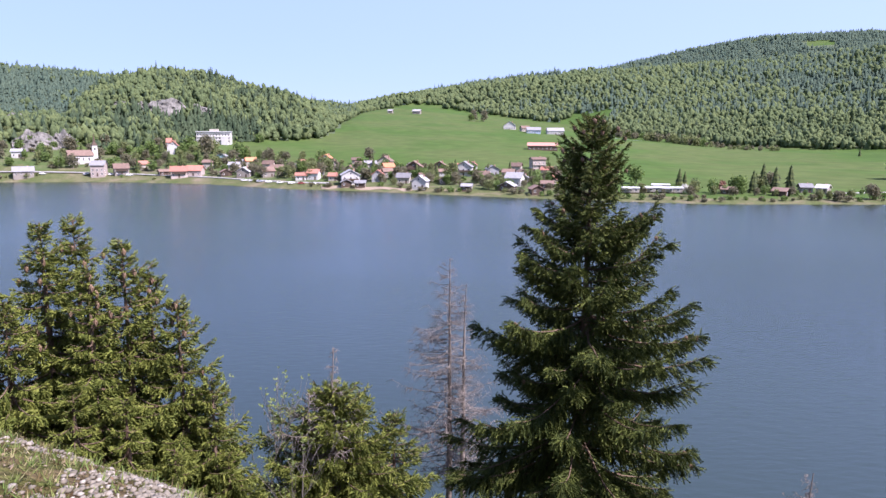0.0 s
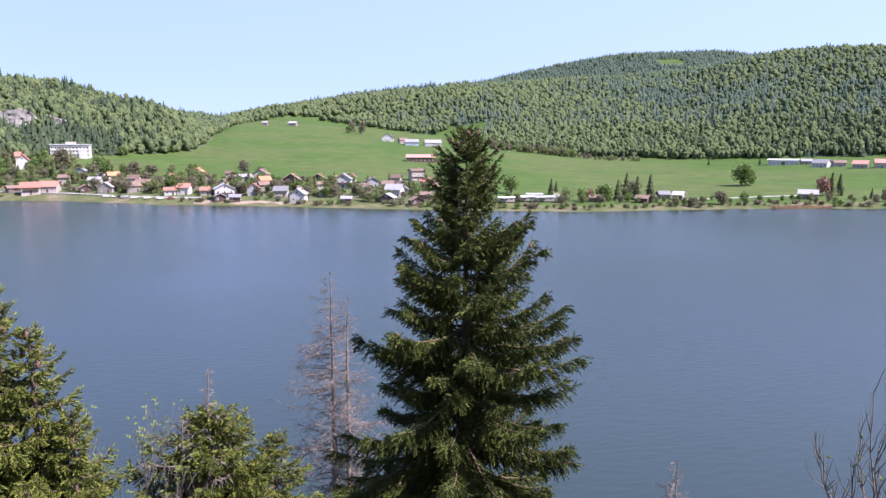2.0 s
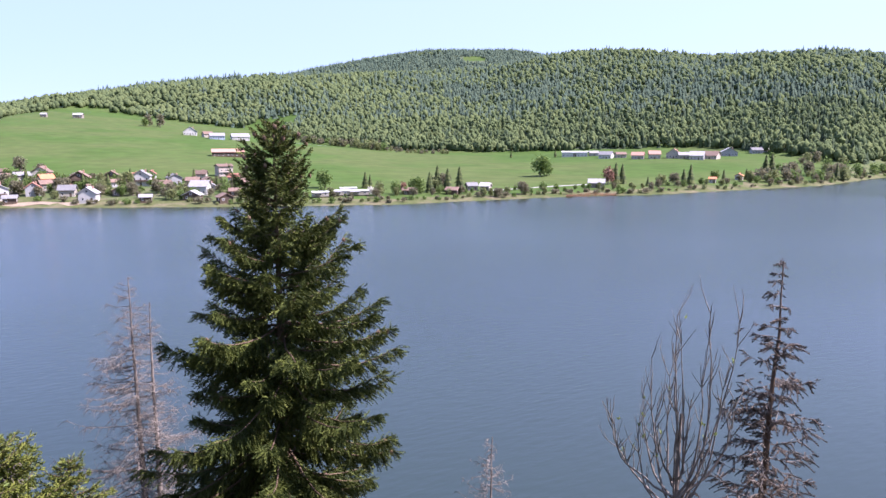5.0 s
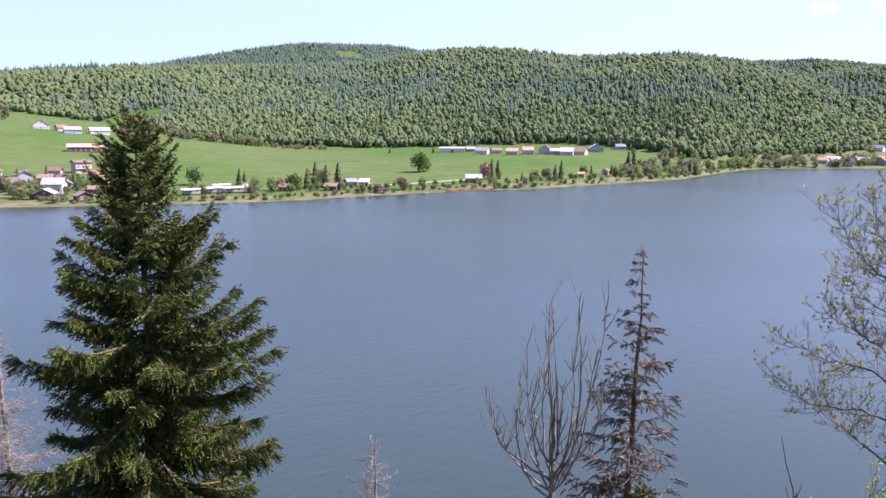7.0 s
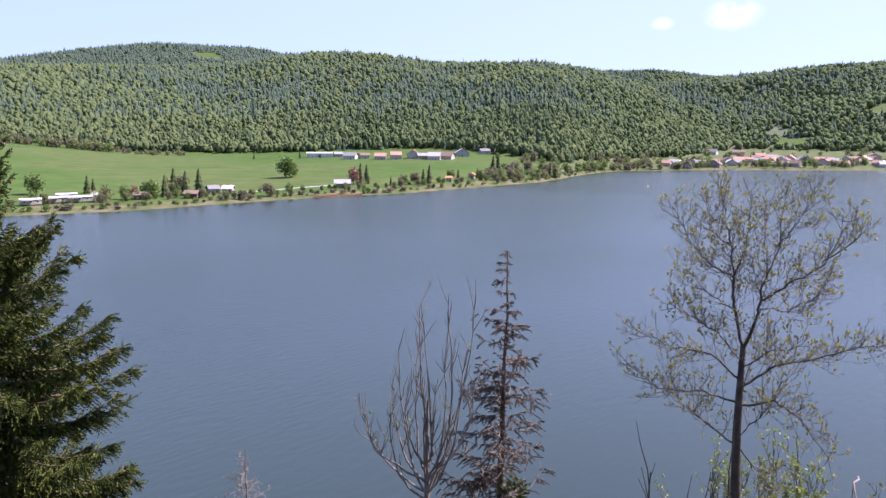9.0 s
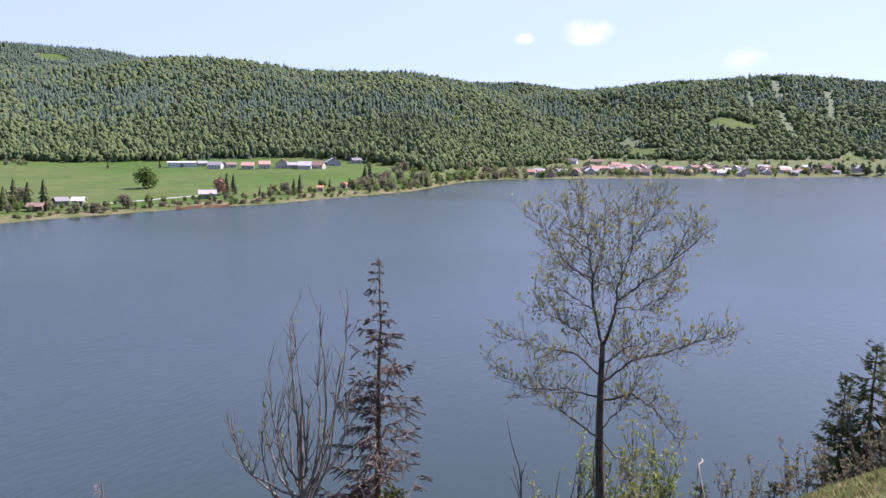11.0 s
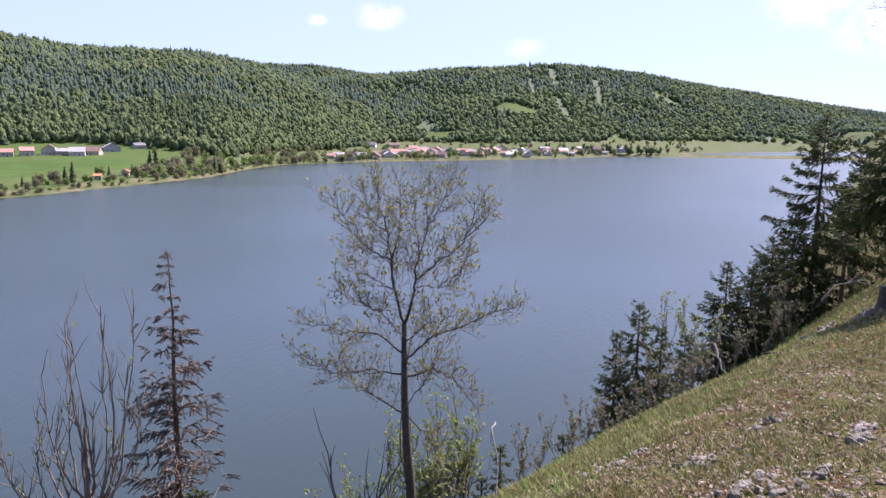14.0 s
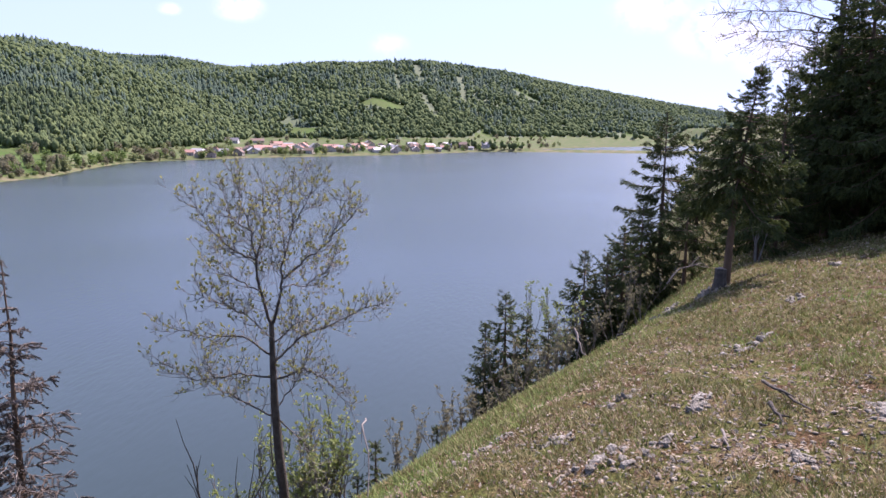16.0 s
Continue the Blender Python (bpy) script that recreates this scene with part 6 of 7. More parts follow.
def bare_shrub(bearing, d, stems, seed, label, name="bare_tree", leaf=None, leaf_share=0.0, level=2, kids=(5, 4), leaf_size=0.07, rad=0.05, bark=None, spread=0.38, rise=0.6):
    """Several upright stems from one foot; stems: lean to the right, lean away, length."""
    r = np.random.default_rng(seed)
    p = at(bearing, d)
    root = new(name)
    root.matrix_basis = pose(p.x, p.y, p.z - 0.2, 0, 0, -bearing)
    hp, tips = Heap(), []
    for u, v, h in stems:
        grow(hp, tips, (0.12 * u, 0.1 * v, 0), (u, v, 1.9), h, rad * (0.6 + 0.4 * h / max(q[2] for q in stems)), level, r, rise, spread, kids)
    part("branch_frame", *hp.arrays(), bark or M_TWIG, root)
    if leaf is not None:
        part("foliage", *leaf_tufts([t for t in tips if r.random() < leaf_share], r, leaf_size, 5, 0.1, 0.9), leaf, root)
    return tagged(root, label, "tree" if name != "bush" else "bush")


def candelabra():
    """Leafless tree whose limbs swing out low and then stand straight up; offsets to the viewer's right and tips over the lake in metres."""
    b, d = 45.9, 16.6
    p = at(b, d)
    r = np.random.default_rng(81)
    root = new("bare_tree")
    root.matrix_basis = pose(p.x, p.y, p.z, 0, 0, -b)
    wood, twigs, tips = Heap(), Heap(), []
    foot = 26.9 - p.z
    wood.add(*tube([(0, 0, -0.4), (0.04, 0, foot * 0.5), (0, 0, foot), (0.02, 0, foot + 2.6)], [0.11, 0.09, 0.07, 0.03], 7))
    for u, top in ((-0.22, 31.85), (0.76, 32.25), (0.97, 31.8), (0.09, 31.3), (0.45, 31.15), (-0.74, 30.7), (-0.82, 29.6), (-1.4, 29.3), (-1.68, 28.85), (-1.2, 28.95), (1.14, 29.8), (0.58, 30.4), (-0.38, 30.4), (0.25, 30.0), (-0.52, 29.6), (0.85, 30.9), (-0.1, 30.8)):
        dep = float(r.uniform(-0.6, 0.6))
        z0 = foot + float(r.uniform(-0.3, 0.7)) + 1.6 * max(0.0, 0.8 - abs(u)) * float(r.random())
        h = top - p.z
        t = np.linspace(0, 1, 11)[:, None]
        out = 1 - (1 - t) ** 2.2
        line = np.concatenate([u * out, dep * out, z0 + (h - z0) * (0.2 * t + 0.8 * t ** 1.3)], 1) + np.cumsum(r.normal(size=(11, 3)) * 0.03, 0)
        wood.add(*tube(line[:7], np.linspace(0.034, 0.019, 7), 5))
        twigs.add(*tube(line[6:], np.linspace(0.019, 0.009, 5), 5))
        for c in range(11):
            k = int(r.integers(3, 11))
            w = np.array([r.normal() * 0.45, r.normal() * 0.45, 1.0])
            grow(twigs, tips, line[k], w, float(r.uniform(0.35, 0.95)), 0.014, 1 if r.random() < 0.35 else 0, r, 0.9, 0.3, (3, 3))
    part("trunk", *wood.arrays(), M_DEAD, root)
    part("twig_crown", *twigs.arrays(), M_TWIG, root)
    part("foliage", *leaf_tufts([q for q in tips if r.random() < 0.04], r, 0.1, 5), M_YOUNG_LEAF, root)
    tagged(root, "leafless tree with many upright grey stems", "tree")


candelabra()
bare_shrub(66.8, 14.0, [(-0.3, 0, 3.6), (0.25, 0, 4.0), (0.05, 0.2, 2.6)], 82, "small bare sapling with two dark stems", level=1, kids=(5, 4), rad=0.035, bark=M_ASH_BARK, name="bare_sapling", spread=0.35, rise=0.5)
# light green thickets below the ash and beside the left group
for i, (b, d, h) in enumerate(((64.2, 16.2, 2.0), (66.6, 16.8, 2.5), (69.2, 16.6, 2.4), (71.8, 17.2, 3.1), (74.2, 16.8, 2.8), (76.4, 17.4, 2.8), (73.0, 16.2, 2.4))):
    bare_shrub(b, d, [(-0.5, 0.2, h), (0.4, -0.2, h * 0.9), (0.1, 0.5, h * 1.05), (-0.15, -0.5, h * 0.85), (0.7, 0.1, h * 0.8)], 83 + i, "light green thicket in young leaf below the ash", name="bush", leaf=M_YOUNG_LEAF, leaf_share=0.95,
               level=2, kids=(9, 7), leaf_size=0.10, rad=0.03)
bare_shrub(-15.9, 14.8, [(0.45, -0.1, 3.4), (-0.2, -0.2, 3.3), (-0.35, 0, 3.4), (0.1, 0.1, 3.7), (0.3, -0.1, 3.6)], 91, "slender sapling with sparse light green leaves", name="sapling", leaf=M_YOUNG_LEAF, leaf_share=0.8, level=2, kids=(9, 7), leaf_size=0.075, rad=0.018)
bare_shrub(94.3, 29, [(-0.6, 0, 3.0), (0.3, 0, 3.4), (0.0, 0.4, 3.1), (-0.2, -0.3, 3.4)], 92, "light green broadleaf bush among dark spruces", name="bush", leaf=M_YOUNG_LEAF, leaf_share=1.0, level=2, kids=(9, 8), leaf_size=0.12, rad=0.03)
bare_shrub(109.8, 30, [(-0.4, 0, 3.6), (0.3, 0, 3.9), (0.0, 0.4, 3.2)], 94, "light green bush in front of dark spruces", name="bush", leaf=M_YOUNG_LEAF, leaf_share=0.9, level=2, kids=(7, 5), leaf_size=0.12, rad=0.03)
for i, (b, d, h) in enumerate(((89.6, 22, 1.7), (91.5, 22.5, 2.0), (93.2, 23.5, 1.8), (95.2, 25, 1.8), (87.6, 20.5, 1.6), (85.8, 19, 1.3), (97.5, 27, 1.9), (99.6, 29, 2.0), (101.5, 31, 2.2), (82, 17.5, 1.5))):
    bare_shrub(b, d, [(-0.9, 0, h), (0.8, 0.2, h), (0.1, 0.8, h), (-0.2, -0.8, h), (0.4, -0.4, h * 0.9)], 140 + i, "brownish scrub with sparse buds along the slope's edge", name="bush", leaf=LEAF["olive"], leaf_share=0.8, level=2, kids=(6, 5), leaf_size=0.09, rad=0.02)
# the leafless crown that hangs in over the dark spruces
def leafless_crown():
    b, d = 113.8, 42.5
    p = at(b, d)
    r = np.random.default_rng(96)
    root = new("bare_tree")
    root.matrix_basis = pose(p.x, p.y, p.z, 0, 0, -b)
    trunk, twigs, tips = Heap(), Heap(), []
    top = 50.5 - p.z
    trunk.add(*tube([(0, 0, -0.6), (0.05, 0, top * 0.4), (-0.05, 0, top * 0.7), (0.1, 0.1, top)], [0.2, 0.16, 0.12, 0.05], 8))
    for z, u, v, rise, rad in ((39.4, -2.6, 0.2, 0.8, 0.04), (40.2, -4.0, -0.5, 1.2, 0.045), (41.0, -5.0, 0.6, 1.2, 0.045), (41.8, -5.6, -0.3, 1.0, 0.045), (42.6, -5.2, 0.3, 1.0, 0.04), (42.2, 3.8, 0.2, 3.0, 0.05), (43.6, -4.6, 0.4, 1.2, 0.04), (44.8, -4.0, -0.4, 1.6, 0.04)):
        t = np.linspace(0, 1, 10)[:, None]
        line = np.array([0, 0, z - p.z]) + np.array([u, v, 0]) * t + np.array([0, 0, rise]) * (1.6 * t - 0.9 * t ** 2) + np.cumsum(r.normal(size=(10, 3)) * 0.05, 0)
        trunk.add(*tube(line, np.linspace(rad, 0.01, 10), 6))
        for i in range(2, 10):
            for c in range(5):
                w = np.array([u, v, 0]) / 6 + r.normal(size=3) * 0.8 + np.array([0, 0, -0.35])
                grow(twigs, tips, line[i], w, r.uniform(0.6, 1.5), 0.015, 2, r, 0.1, 0.7, (4, 3))
    part("trunk", *trunk.arrays(), M_ASH_BARK, root)
    part("twig_crown", *twigs.arrays(), M_ASH_BARK, root)
    part("foliage", *leaf_tufts([t for t in tips if r.random() < 0.4], r, 0.08, 4), M_ASH_LEAF, root)
    tagged(root, "tall leafless tree with fine twigs above the spruces", "tree")


leafless_crown()


# ---------------------------------------------------------------- turf, stones and wood on the near slope
def slope_points(n, az0, az1, d0, d1, r, power=1.0):
    az = np.radians(r.uniform(az0, az1, n))
    d = d0 * (d1 / d0) ** (r.random(n) ** power)
    x, y = d * np.sin(az), d * np.cos(az)
    return x, y, land(x, y), d


M_GRASS = ramp_by_island("dry_and_green_grass", [(0.044, 0.058, 0.011), (0.165, 0.142, 0.056), (0.074, 0.110, 0.019), (0.33, 0.28, 0.15), (0.084, 0.115, 0.022), (0.115, 0.074, 0.036), (0.19, 0.165, 0.072)], 0.85, 0.3)
M_GREEN_GRASS = ramp_by_island("fresh_grass_tufts", [(0.10, 0.155, 0.035), (0.14, 0.185, 0.045), (0.18, 0.205, 0.06)], 0.7, 0.3)


def grass(name, x, y, z, d, mat, label, r, tall=0.10, blades=4):
    n = len(x)
    hp_v, hp_f = [], []
    h = tall * r.uniform(0.5, 1.4, (n, blades)) * np.clip(0.75 + d / 40, 0.8, 1.6)[:, None]
    a = r.uniform(0, 6.28, (n, blades))
    ln = r.uniform(0.2, 1.1, (n, blades)) * h
    w = 0.006 + 0.0007 * d[:, None]
    ox, oy = r.normal(size=(2, n, blades)) * 0.03
    bx, by = x[:, None] + ox * 0.3, y[:, None] + oy * 0.3
    wx, wy = -np.sin(a) * w, np.cos(a) * w
    v0 = np.stack([np.repeat(x[:, None], blades, 1), np.repeat(y[:, None], blades, 1), np.repeat(z[:, None] - 0.02, blades, 1)], -1)[:, :1]
    va = np.stack([bx + wx, by + wy, np.repeat(z[:, None] - 0.01, blades, 1)], -1)
    vb = np.stack([bx + np.cos(a) * ln + ox, by + np.sin(a) * ln + oy, z[:, None] + h], -1)
    k = 1 + 2 * blades
    verts = np.concatenate([v0, va, vb], 1).reshape(-1, 3)
    i = np.arange(blades)
    f = np.stack([0 * i, 1 + i, 1 + blades + i], -1)[None] + (np.arange(n) * k)[:, None, None]
    o = link_mesh(name, verts, f.reshape(-1, 3), mat)
    return tagged(o, label, "grass", kind="stuff")


# stony patches: bearing, distance, spread, number of stones
PATCHES = [(110.2, 11.7, 0.5, 14), (107.6, 7.5, 0.3, 9), (104.7, 5.7, 0.42, 20), (99.9, 5.3, 0.32, 16), (97.2, 6.5, 0.35, 10), (90.8, 7.0, 0.35, 8), (103.5, 22.8, 0.9, 14), (106.9, 22.5, 0.5, 10), (101.6, 7.9, 0.35, 10), (116.2, 6.4, 0.5, 22),
           (115.1, 5.5, 0.4, 14), (110.9, 5.7, 0.45, 16), (118.4, 8.1, 0.6, 12), (119.7, 6.9, 0.5, 12), (113.0, 16.8, 0.8, 8), (115.0, 22.5, 1.0, 6), (108.4, 5.2, 0.5, 14), (106.2, 9.5, 0.7, 8), (112.4, 9.4, 0.6, 8), (102.5, 11.5, 0.7, 7)]


def worn(x, y):
    """How far the turf is worn through to stony soil, 0 to 1."""
    w = np.zeros_like(x)
    for b, dd, sp, n in PATCHES:
        c = (dd * math.sin(radians(b)), dd * math.cos(radians(b)))
        w = np.maximum(w, np.exp(-((x - c[0]) ** 2 + (y - c[1]) ** 2) / (1.3 * sp) ** 2))
    return w


gr = np.random.default_rng(17)
x, y, z, d = slope_points(76000, 72, 124, 2.4, 42, gr, 0.75)
x2, y2, z2, d2 = slope_points(6000, 30, 170, 0.9, 8, gr, 0.9)
x, y, z, d = np.concatenate([x, x2]), np.concatenate([y, y2]), np.concatenate([z, z2]), np.concatenate([d, d2])
on = (y < edge_y(x) + 3.0)
keep = on & (fractal(x * 0.9, y * 0.9, 51, 3) > 0.02 - 0.30 * gr.random(len(x))) & (gr.random(len(x)) > 0.9 * worn(x, y))
grass("grass", x[keep], y[keep], z[keep], d[keep], M_GRASS, "short dry grass on the stony slope", gr, 0.055, 5)
x, y, z, d = slope_points(26000, 62, 128, 1.8, 42, gr, 0.75)
keep = (y < edge_y(x) + 4.5) & ((fractal(x * 0.7, y * 0.7, 61, 3) > 0.02 + 0.14 * gr.random(len(x))) | (y > edge_y(x) - 0.2))
grass("grass", x[keep], y[keep], z[keep], d[keep], M_GREEN_GRASS, "fresh green grass tufts along the slope's edge", gr, 0.075, 5)
x, y, z, d = slope_points(9000, -78, 10, 1.2, 9, gr)
keep = (y < edge_y(x) + 3.5) & (fractal(x * 1.1, y * 1.1, 77, 3) < 0.10 * gr.random(len(x)))
grass("grass", x[keep], y[keep], z[keep], d[keep], M_GRASS, "short dry grass beside pale gravel", gr, 0.045, 5)
x, y, z, d = slope_points(800, -50, -5, 2.4, 9, gr)
keep = (y < edge_y(x) + 2.5) & (y > edge_y(x) - 0.9)
grass("grass", x[keep], y[keep], z[keep], d[keep], M_GREEN_GRASS, "fresh green grass at the edge of the drop", gr, 0.07, 5)

STONE_FORMS = []
for k in range(6):
    rs = np.random.default_rng(200 + k)
    v = ICO2_V * (1 + 0.28 * rs.uniform(-1, 1, (len(ICO2_V), 1)))
    v = np.where(v > 0.62, 0.62 + 0.2 * (v - 0.62), v) * (1.0, 0.75, 0.5)
    me = bpy.data.meshes.new("stone")
    me.from_pydata(v.tolist(), [], [tuple(int(q) for q in t) for t in ICO2_F])
    me.materials.append(M_STONE)
    STONE_FORMS.append(me)


def stone(x, y, size, tilt, r):
    z = float(land(np.array([x]), np.array([y]))[0])
    o = new("stone", STONE_FORMS[int(r.integers(0, 6))])
    s = size / 2
    o.matrix_basis = pose(x, y, z + 0.05 * s, float(r.uniform(-tilt, tilt)), float(r.uniform(-tilt, tilt)), float(r.uniform(0, 360))) @ Matrix.Diagonal((s * float(r.uniform(0.8, 1.4)), s, s * float(r.uniform(0.6, 1.0)), 1))
    return tagged(o, "pale grey limestone lying loose in the dry grass", "stone", "loose stones")


def gravel(name, x, y, z, size, label):
    global RNG
    P = np.stack([x, y, z], -1)
    v, f = scatter(P, size * 0.28, size * 0.5, ICO_V, ICO_F, 0.35)
    o = link_mesh(name, v, f, M_GRAVEL)
    return tagged(o, label, "gravel", kind="stuff")


M_GRAVEL = ramp_by_island("pale_gravel", [(0.10, 0.086, 0.064), (0.18, 0.16, 0.125), (0.135, 0.116, 0.088), (0.27, 0.245, 0.20)], 0.9)
for b, dd, sp, n in PATCHES:
    c = at(b, dd)
    for k in range(max(3, n // 3)):
        stone(c.x + float(gr.normal()) * sp, c.y + float(gr.normal()) * sp * 0.8, float(gr.uniform(0.03, 0.085)) * (1 + dd / 22), 18, gr)
px, py, ps = [], [], []
for b, dd, sp, n in PATCHES:
    c = at(b, dd)
    m = 70
    px.append(c.x + gr.normal(size=m) * sp * 1.3), py.append(c.y + gr.normal(size=m) * sp * 1.1), ps.append(gr.uniform(0.012, 0.042, m) * (1 + dd / 18))
x, y, z, d = slope_points(6500, 60, 128, 2.2, 34, gr)
keep = y < edge_y(x) + 0.6
px, py, ps = np.concatenate(px + [x[keep]]), np.concatenate(py + [y[keep]]), np.concatenate(ps + [gr.uniform(0.008, 0.026, int(keep.sum())) * (1 + d[keep] / 16)])
gravel("gravel", px, py, land(px, py) + 0.1 * ps, ps, "small pale limestone chips scattered in the turf")
x, y, z, d = slope_points(12000, -70, -6, 1.8, 7.5, gr)
keep = (y < edge_y(x) + 2.2) & (fractal(x * 1.1, y * 1.1, 77, 3) > -0.10 + 0.10 * np.abs(d - 4) / 3 + 0.14 * gr.random(len(x)))
gravel("gravel", x[keep], y[keep], z[keep] + 0.01, gr.uniform(0.015, 0.06, int(keep.sum())), "bed of pale gravel at the edge of the slope")

# last year's leaves, bark flakes and broken stalks
M_LITTER = ramp_by_island("dry_leaf_litter", [(0.11, 0.058, 0.034), (0.21, 0.16, 0.10), (0.06, 0.033, 0.022), (0.36, 0.31, 0.235), (0.12, 0.075, 0.045)], 0.9, 0.15)


def litter(n, az0, az1, d0, d1, r, label):
    x, y, z, d = slope_points(n, az0, az1, d0, d1, r, 0.8)
    m = (y < edge_y(x) + 0.8) & (fractal(x * 1.3, y * 1.3, 88, 3) > -0.12 + 0.3 * (r.random(n) - 0.5))
    x, y, z, d = x[m], y[m], z[m], d[m]
    n = len(x)
    size = r.uniform(0.007, 0.020, (n, 1)) * (0.8 + d[:, None] / 14)
    a = r.uniform(0, 6.28, n)
    u = np.stack([np.cos(a), np.sin(a), r.normal(size=n) * 0.5 - 0.2], -1) * size
    w = np.stack([-np.sin(a), np.cos(a), r.normal(size=n) * 0.5], -1) * size * r.uniform(0.25, 0.7, (n, 1))
    c = np.stack([x, y, z + 0.012 + 0.5 * size[:, 0]], -1)
    v = np.stack([c - u, c - w * 0.9 + u * 0.1, c + u, c + w], 1).reshape(-1, 3)
    k = np.arange(n)[:, None] * 4
    o = link_mesh("leaf_litter", v, np.concatenate([k + (0, 1, 2), k + (0, 2, 3)]), M_LITTER)
    return tagged(o, label, "leaf litter", kind="stuff")


litter(64000, 72, 124, 2.4, 40, gr, "dry brown leaves and stalks strewn over the slope")
litter(5000, -70, -6, 1.8, 8, gr, "dry stalks strewn over the gravel")


def outcrop(bearing, d, length, wide, high, turn, seed):
    """A ledge of broken limestone blocks half sunk in the slope."""
    p = at(bearing, d)
    r = np.random.default_rng(seed)
    root = new("rock")
    root.matrix_basis = pose(p.x, p.y, p.z)
    cx, sx = math.cos(radians(turn)), math.sin(radians(turn))
    for k in range(int(10 + 6 * length)):
        q = r.uniform(-0.5, 0.5)
        e = r.normal() * 0.28 * wide * (1.1 - abs(q))
        ox, oy = q * length * cx - e * sx, q * length * sx + e * cx
        oz = float(land(np.array([p.x + ox]), np.array([p.y + oy]))[0]) - p.z
        v = np.clip(ICO2_V * (1 + 0.3 * r.uniform(-1, 1, (len(ICO2_V), 1))), -0.55, 0.55)
        v = v * (r.uniform(0.16, 0.5) * wide ** 0.5 * 0.55, r.uniform(0.12, 0.36) * wide ** 0.5 * 0.45, high * r.uniform(0.6, 1.3))
        a, g = radians(turn) + r.normal() * 0.4, r.normal() * 0.3
        v = np.stack([v[:, 0] * math.cos(a) - v[:, 1] * math.sin(a), v[:, 0] * math.sin(a) + v[:, 1] * math.cos(a), v[:, 2] + g * v[:, 0]], -1)
        part("block", v + (ox, oy, oz - 0.12 * high), ICO2_F, M_STONE, root)
    return tagged(root, "grey limestone ledge breaking through the turf", "rock", "limestone ledges")


for i, row in enumerate(((110.2, 11.7, 2.3, 0.32, 0.10, -32), (100.4, 5.5, 1.1, 0.16, 0.07, -38), (104.9, 5.8, 0.9, 0.2, 0.06, -36), (107.6, 7.5, 0.5, 0.24, 0.07, -20), (103.5, 22.8, 3.0, 0.6, 0.2, -28), (106.6, 22.0, 2.0, 0.5, 0.3, -28),
                         (115.0, 23, 0.8, 0.4, 0.14, -10), (97.2, 6.5, 0.6, 0.16, 0.05, -36), (90.8, 7.0, 0.9, 0.14, 0.06, -40), (101.8, 8.0, 0.9, 0.16, 0.06, -34), (115.1, 5.6, 0.3, 0.14, 0.05, -10), (119.6, 7.0, 0.6, 0.25, 0.06, -10), (113.0, 16.8, 1.0, 0.25, 0.1, -28))):
    outcrop(*row, 300 + i)


def stick(p0, p1, rad, label, name="dead_branch", forks=2, seed=0, arch=0.0):
    r = np.random.default_rng(seed)
    a, b = np.array(p0), np.array(p1)
    t = np.linspace(0, 1, 7)[:, None]
    pts = a + (b - a) * t + r.normal(size=(7, 3)) * 0.03 * np.linalg.norm(b - a) * (t * (1 - t) * 4) + np.array([0, 0, arch]) * t * (1 - t) * 4
    hp = Heap()
    hp.add(*tube(pts, np.linspace(rad, rad * 0.35, 7), 6))
    for k in range(forks):
        i = int(r.integers(2, 6))
        e = pts[i] + (b - a) * r.uniform(0.15, 0.3) + r.normal(size=3) * 0.1 * np.linalg.norm(b - a)
        hp.add(*tube([pts[i], (pts[i] + e) / 2, e], [rad * 0.5, rad * 0.4, rad * 0.15], 5))
    o = link_mesh(name, *hp.arrays(), M_ASH_BARK if "dark" in label else M_DEAD)
    return tagged(o, label, "branch")


def lying(b0, d0, b1, d1, lift0, lift1, rad, label, seed, **kw):
    p, q = at(b0, d0, lift0), at(b1, d1, lift1)
    return stick(tuple(p), tuple(q), rad, label, seed=seed, **kw)


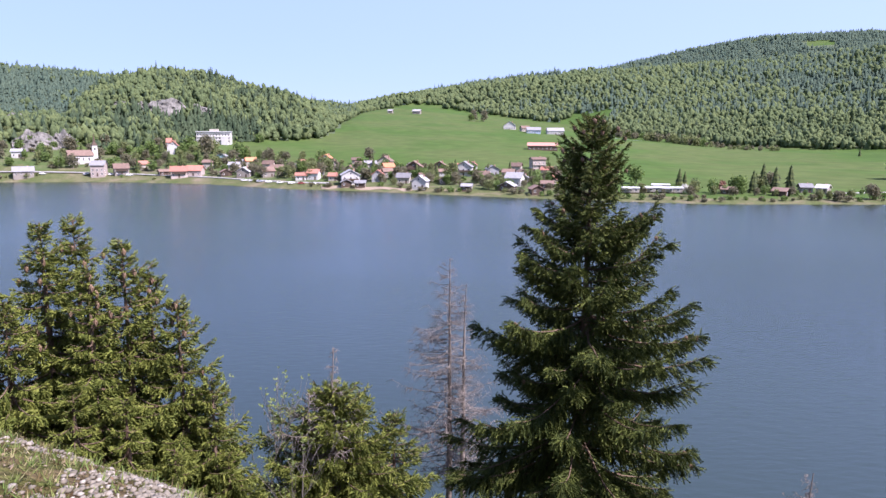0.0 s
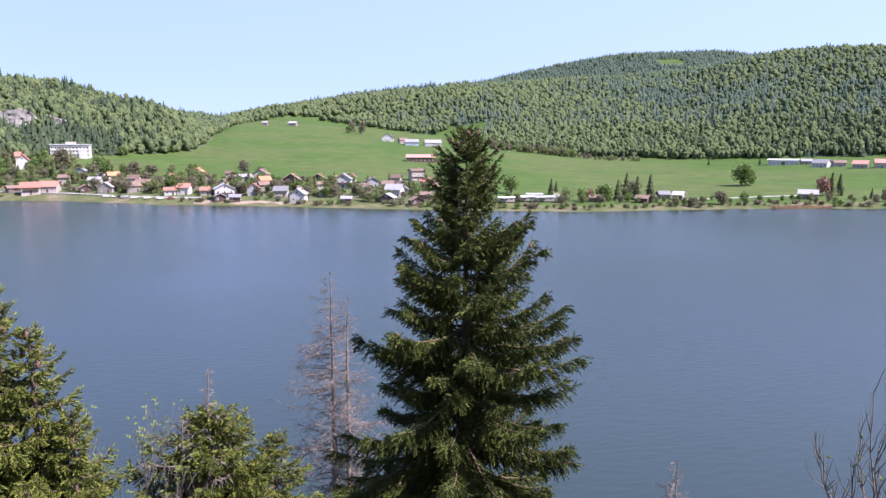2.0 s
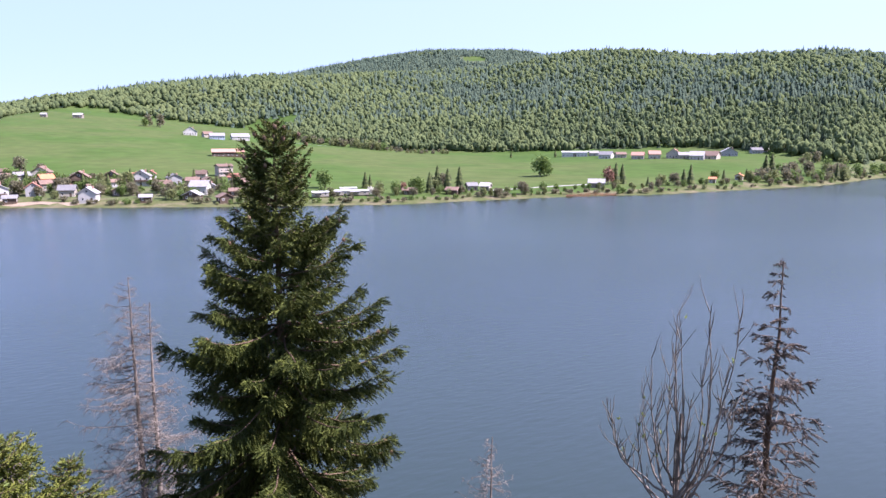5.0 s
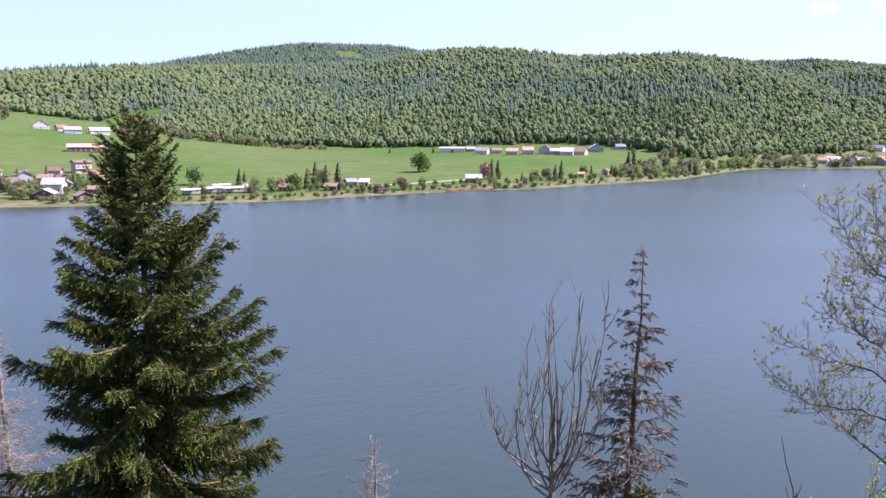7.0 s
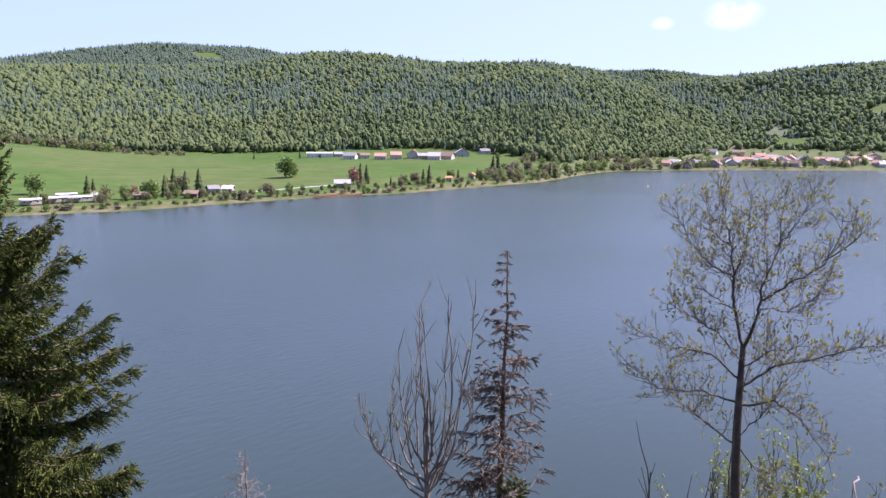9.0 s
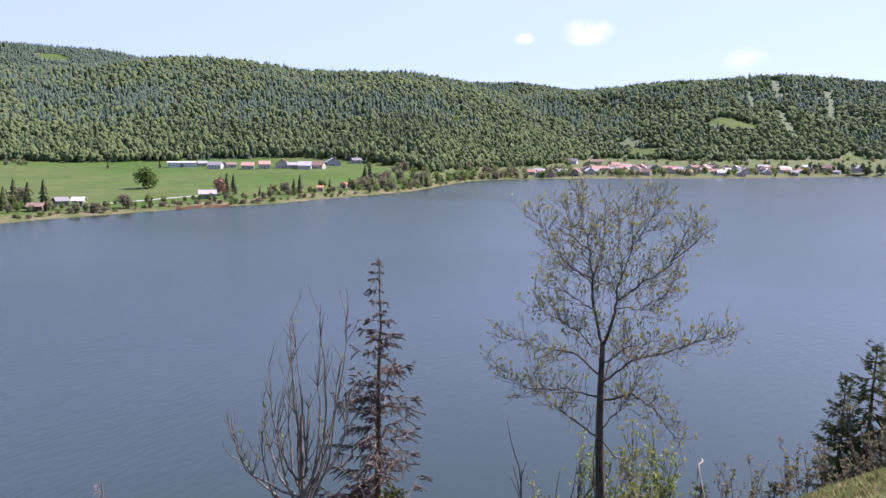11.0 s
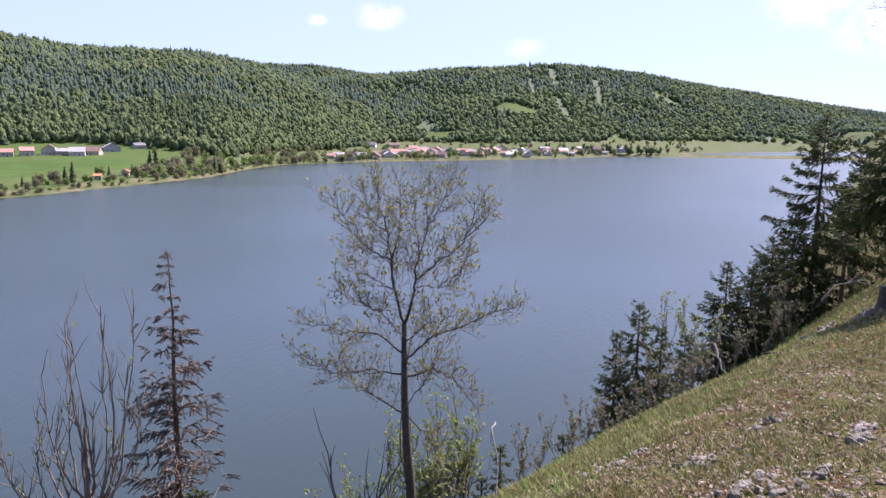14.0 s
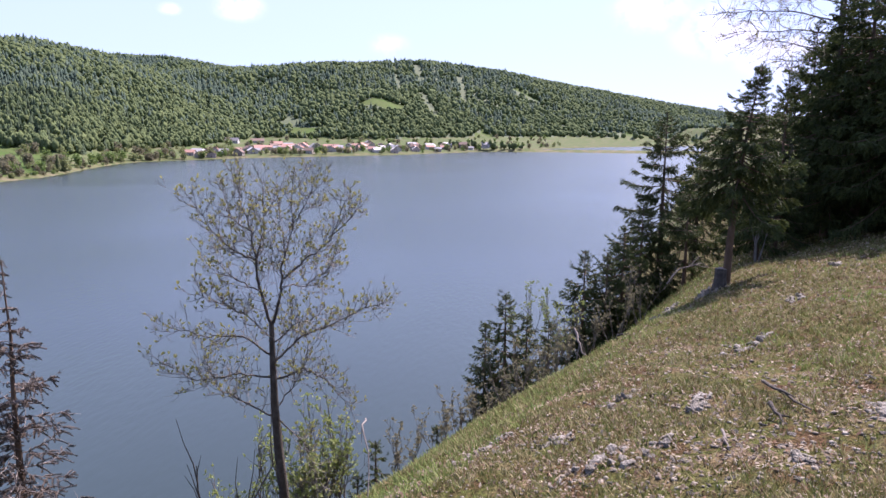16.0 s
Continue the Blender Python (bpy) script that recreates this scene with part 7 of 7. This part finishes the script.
lying(111.9, 8.0, 115.4, 6.9, 0.12, 0.06, 0.020, "dark dead branch lying on the slope", 1)
lying(112.7, 7.0, 113.8, 6.6, 0.12, 0.03, 0.024, "short dark dead branch on the turf", 2, forks=1)
lying(109.8, 6.2, 110.6, 5.7, 0.08, 0.02, 0.014, "pale bleached dead twig on stones", 3)
lying(96.4, 23, 97.6, 22.0, 1.5, 0.0, 0.05, "long bare pole leaning out of the scrub", 4, forks=1)
lying(100.2, 17, 101.4, 16.5, 0.12, 0.02, 0.03, "dark short branch on the turf", 5)
lying(103.5, 27, 106.5, 28, 0.9, 0.5, 0.03, "tangled dead branch below the spruces", 6, arch=0.4, forks=4)
lying(80.5, 8.0, 80.9, 7.0, 1.0, 0.0, 0.012, "thin pale dead stalk at the slope's edge", 7, arch=0.3)


def stump():
    p = at(107.5, 22.2)
    root = new("tree_stump")
    root.matrix_basis = pose(p.x, p.y, p.z)
    a = np.arange(14) * 2 * math.pi / 14
    rr = np.random.default_rng(9).uniform(0.85, 1.15, 14)
    v, f = [], []
    for z, q in ((-0.3, 0.27), (0.05, 0.21), (0.3, 0.165), (0.62, 0.16)):
        v += [(q * s * math.cos(t), q * s * math.sin(t), z + (0.12 * (s - 1) if z > 0.6 else 0)) for t, s in zip(a, rr)]
    f = [(i * 14 + k, i * 14 + (k + 1) % 14, (i + 1) * 14 + (k + 1) % 14, (i + 1) * 14 + k) for i in range(3) for k in range(14)]
    part("bark", v, f, M_ASH_BARK, root)
    top = [(0.154 * s * math.cos(t), 0.154 * s * math.sin(t), 0.623 + 0.12 * (s - 1)) for t, s in zip(a, rr)]
    low = [(x, y, z - 0.04) for x, y, z in top]
    part("cut_face", top + low, [tuple(range(14)), tuple(range(14, 28))[::-1]] + [(k, 14 + k, 14 + (k + 1) % 14, (k + 1) % 14) for k in range(14)], M_DEAD, root, "weathered grey cut face")
    tagged(root, "old dark tree stump beside a spruce", "stump")


stump()


# reddish reeds in the shallows below the meadow
az = np.radians(gr.uniform(35.6, 39.6, 2600))
d = curve(np.degrees(az), SHORE) + gr.uniform(-2.5, 6, len(az)) * (1 - np.abs(np.degrees(az) - 37.6) / 2.6)
x, y = d * np.sin(az), d * np.cos(az)
M_REED = ramp_by_island("reddish_reeds", [(0.22, 0.12, 0.075), (0.30, 0.17, 0.10), (0.24, 0.16, 0.09)], 0.9)
grass("reed_bed", x, y, np.maximum(land(x, y), -0.2), 20 + 0 * d, M_REED, "reddish-brown reed bed in the shallows", gr, 1.0, 4)
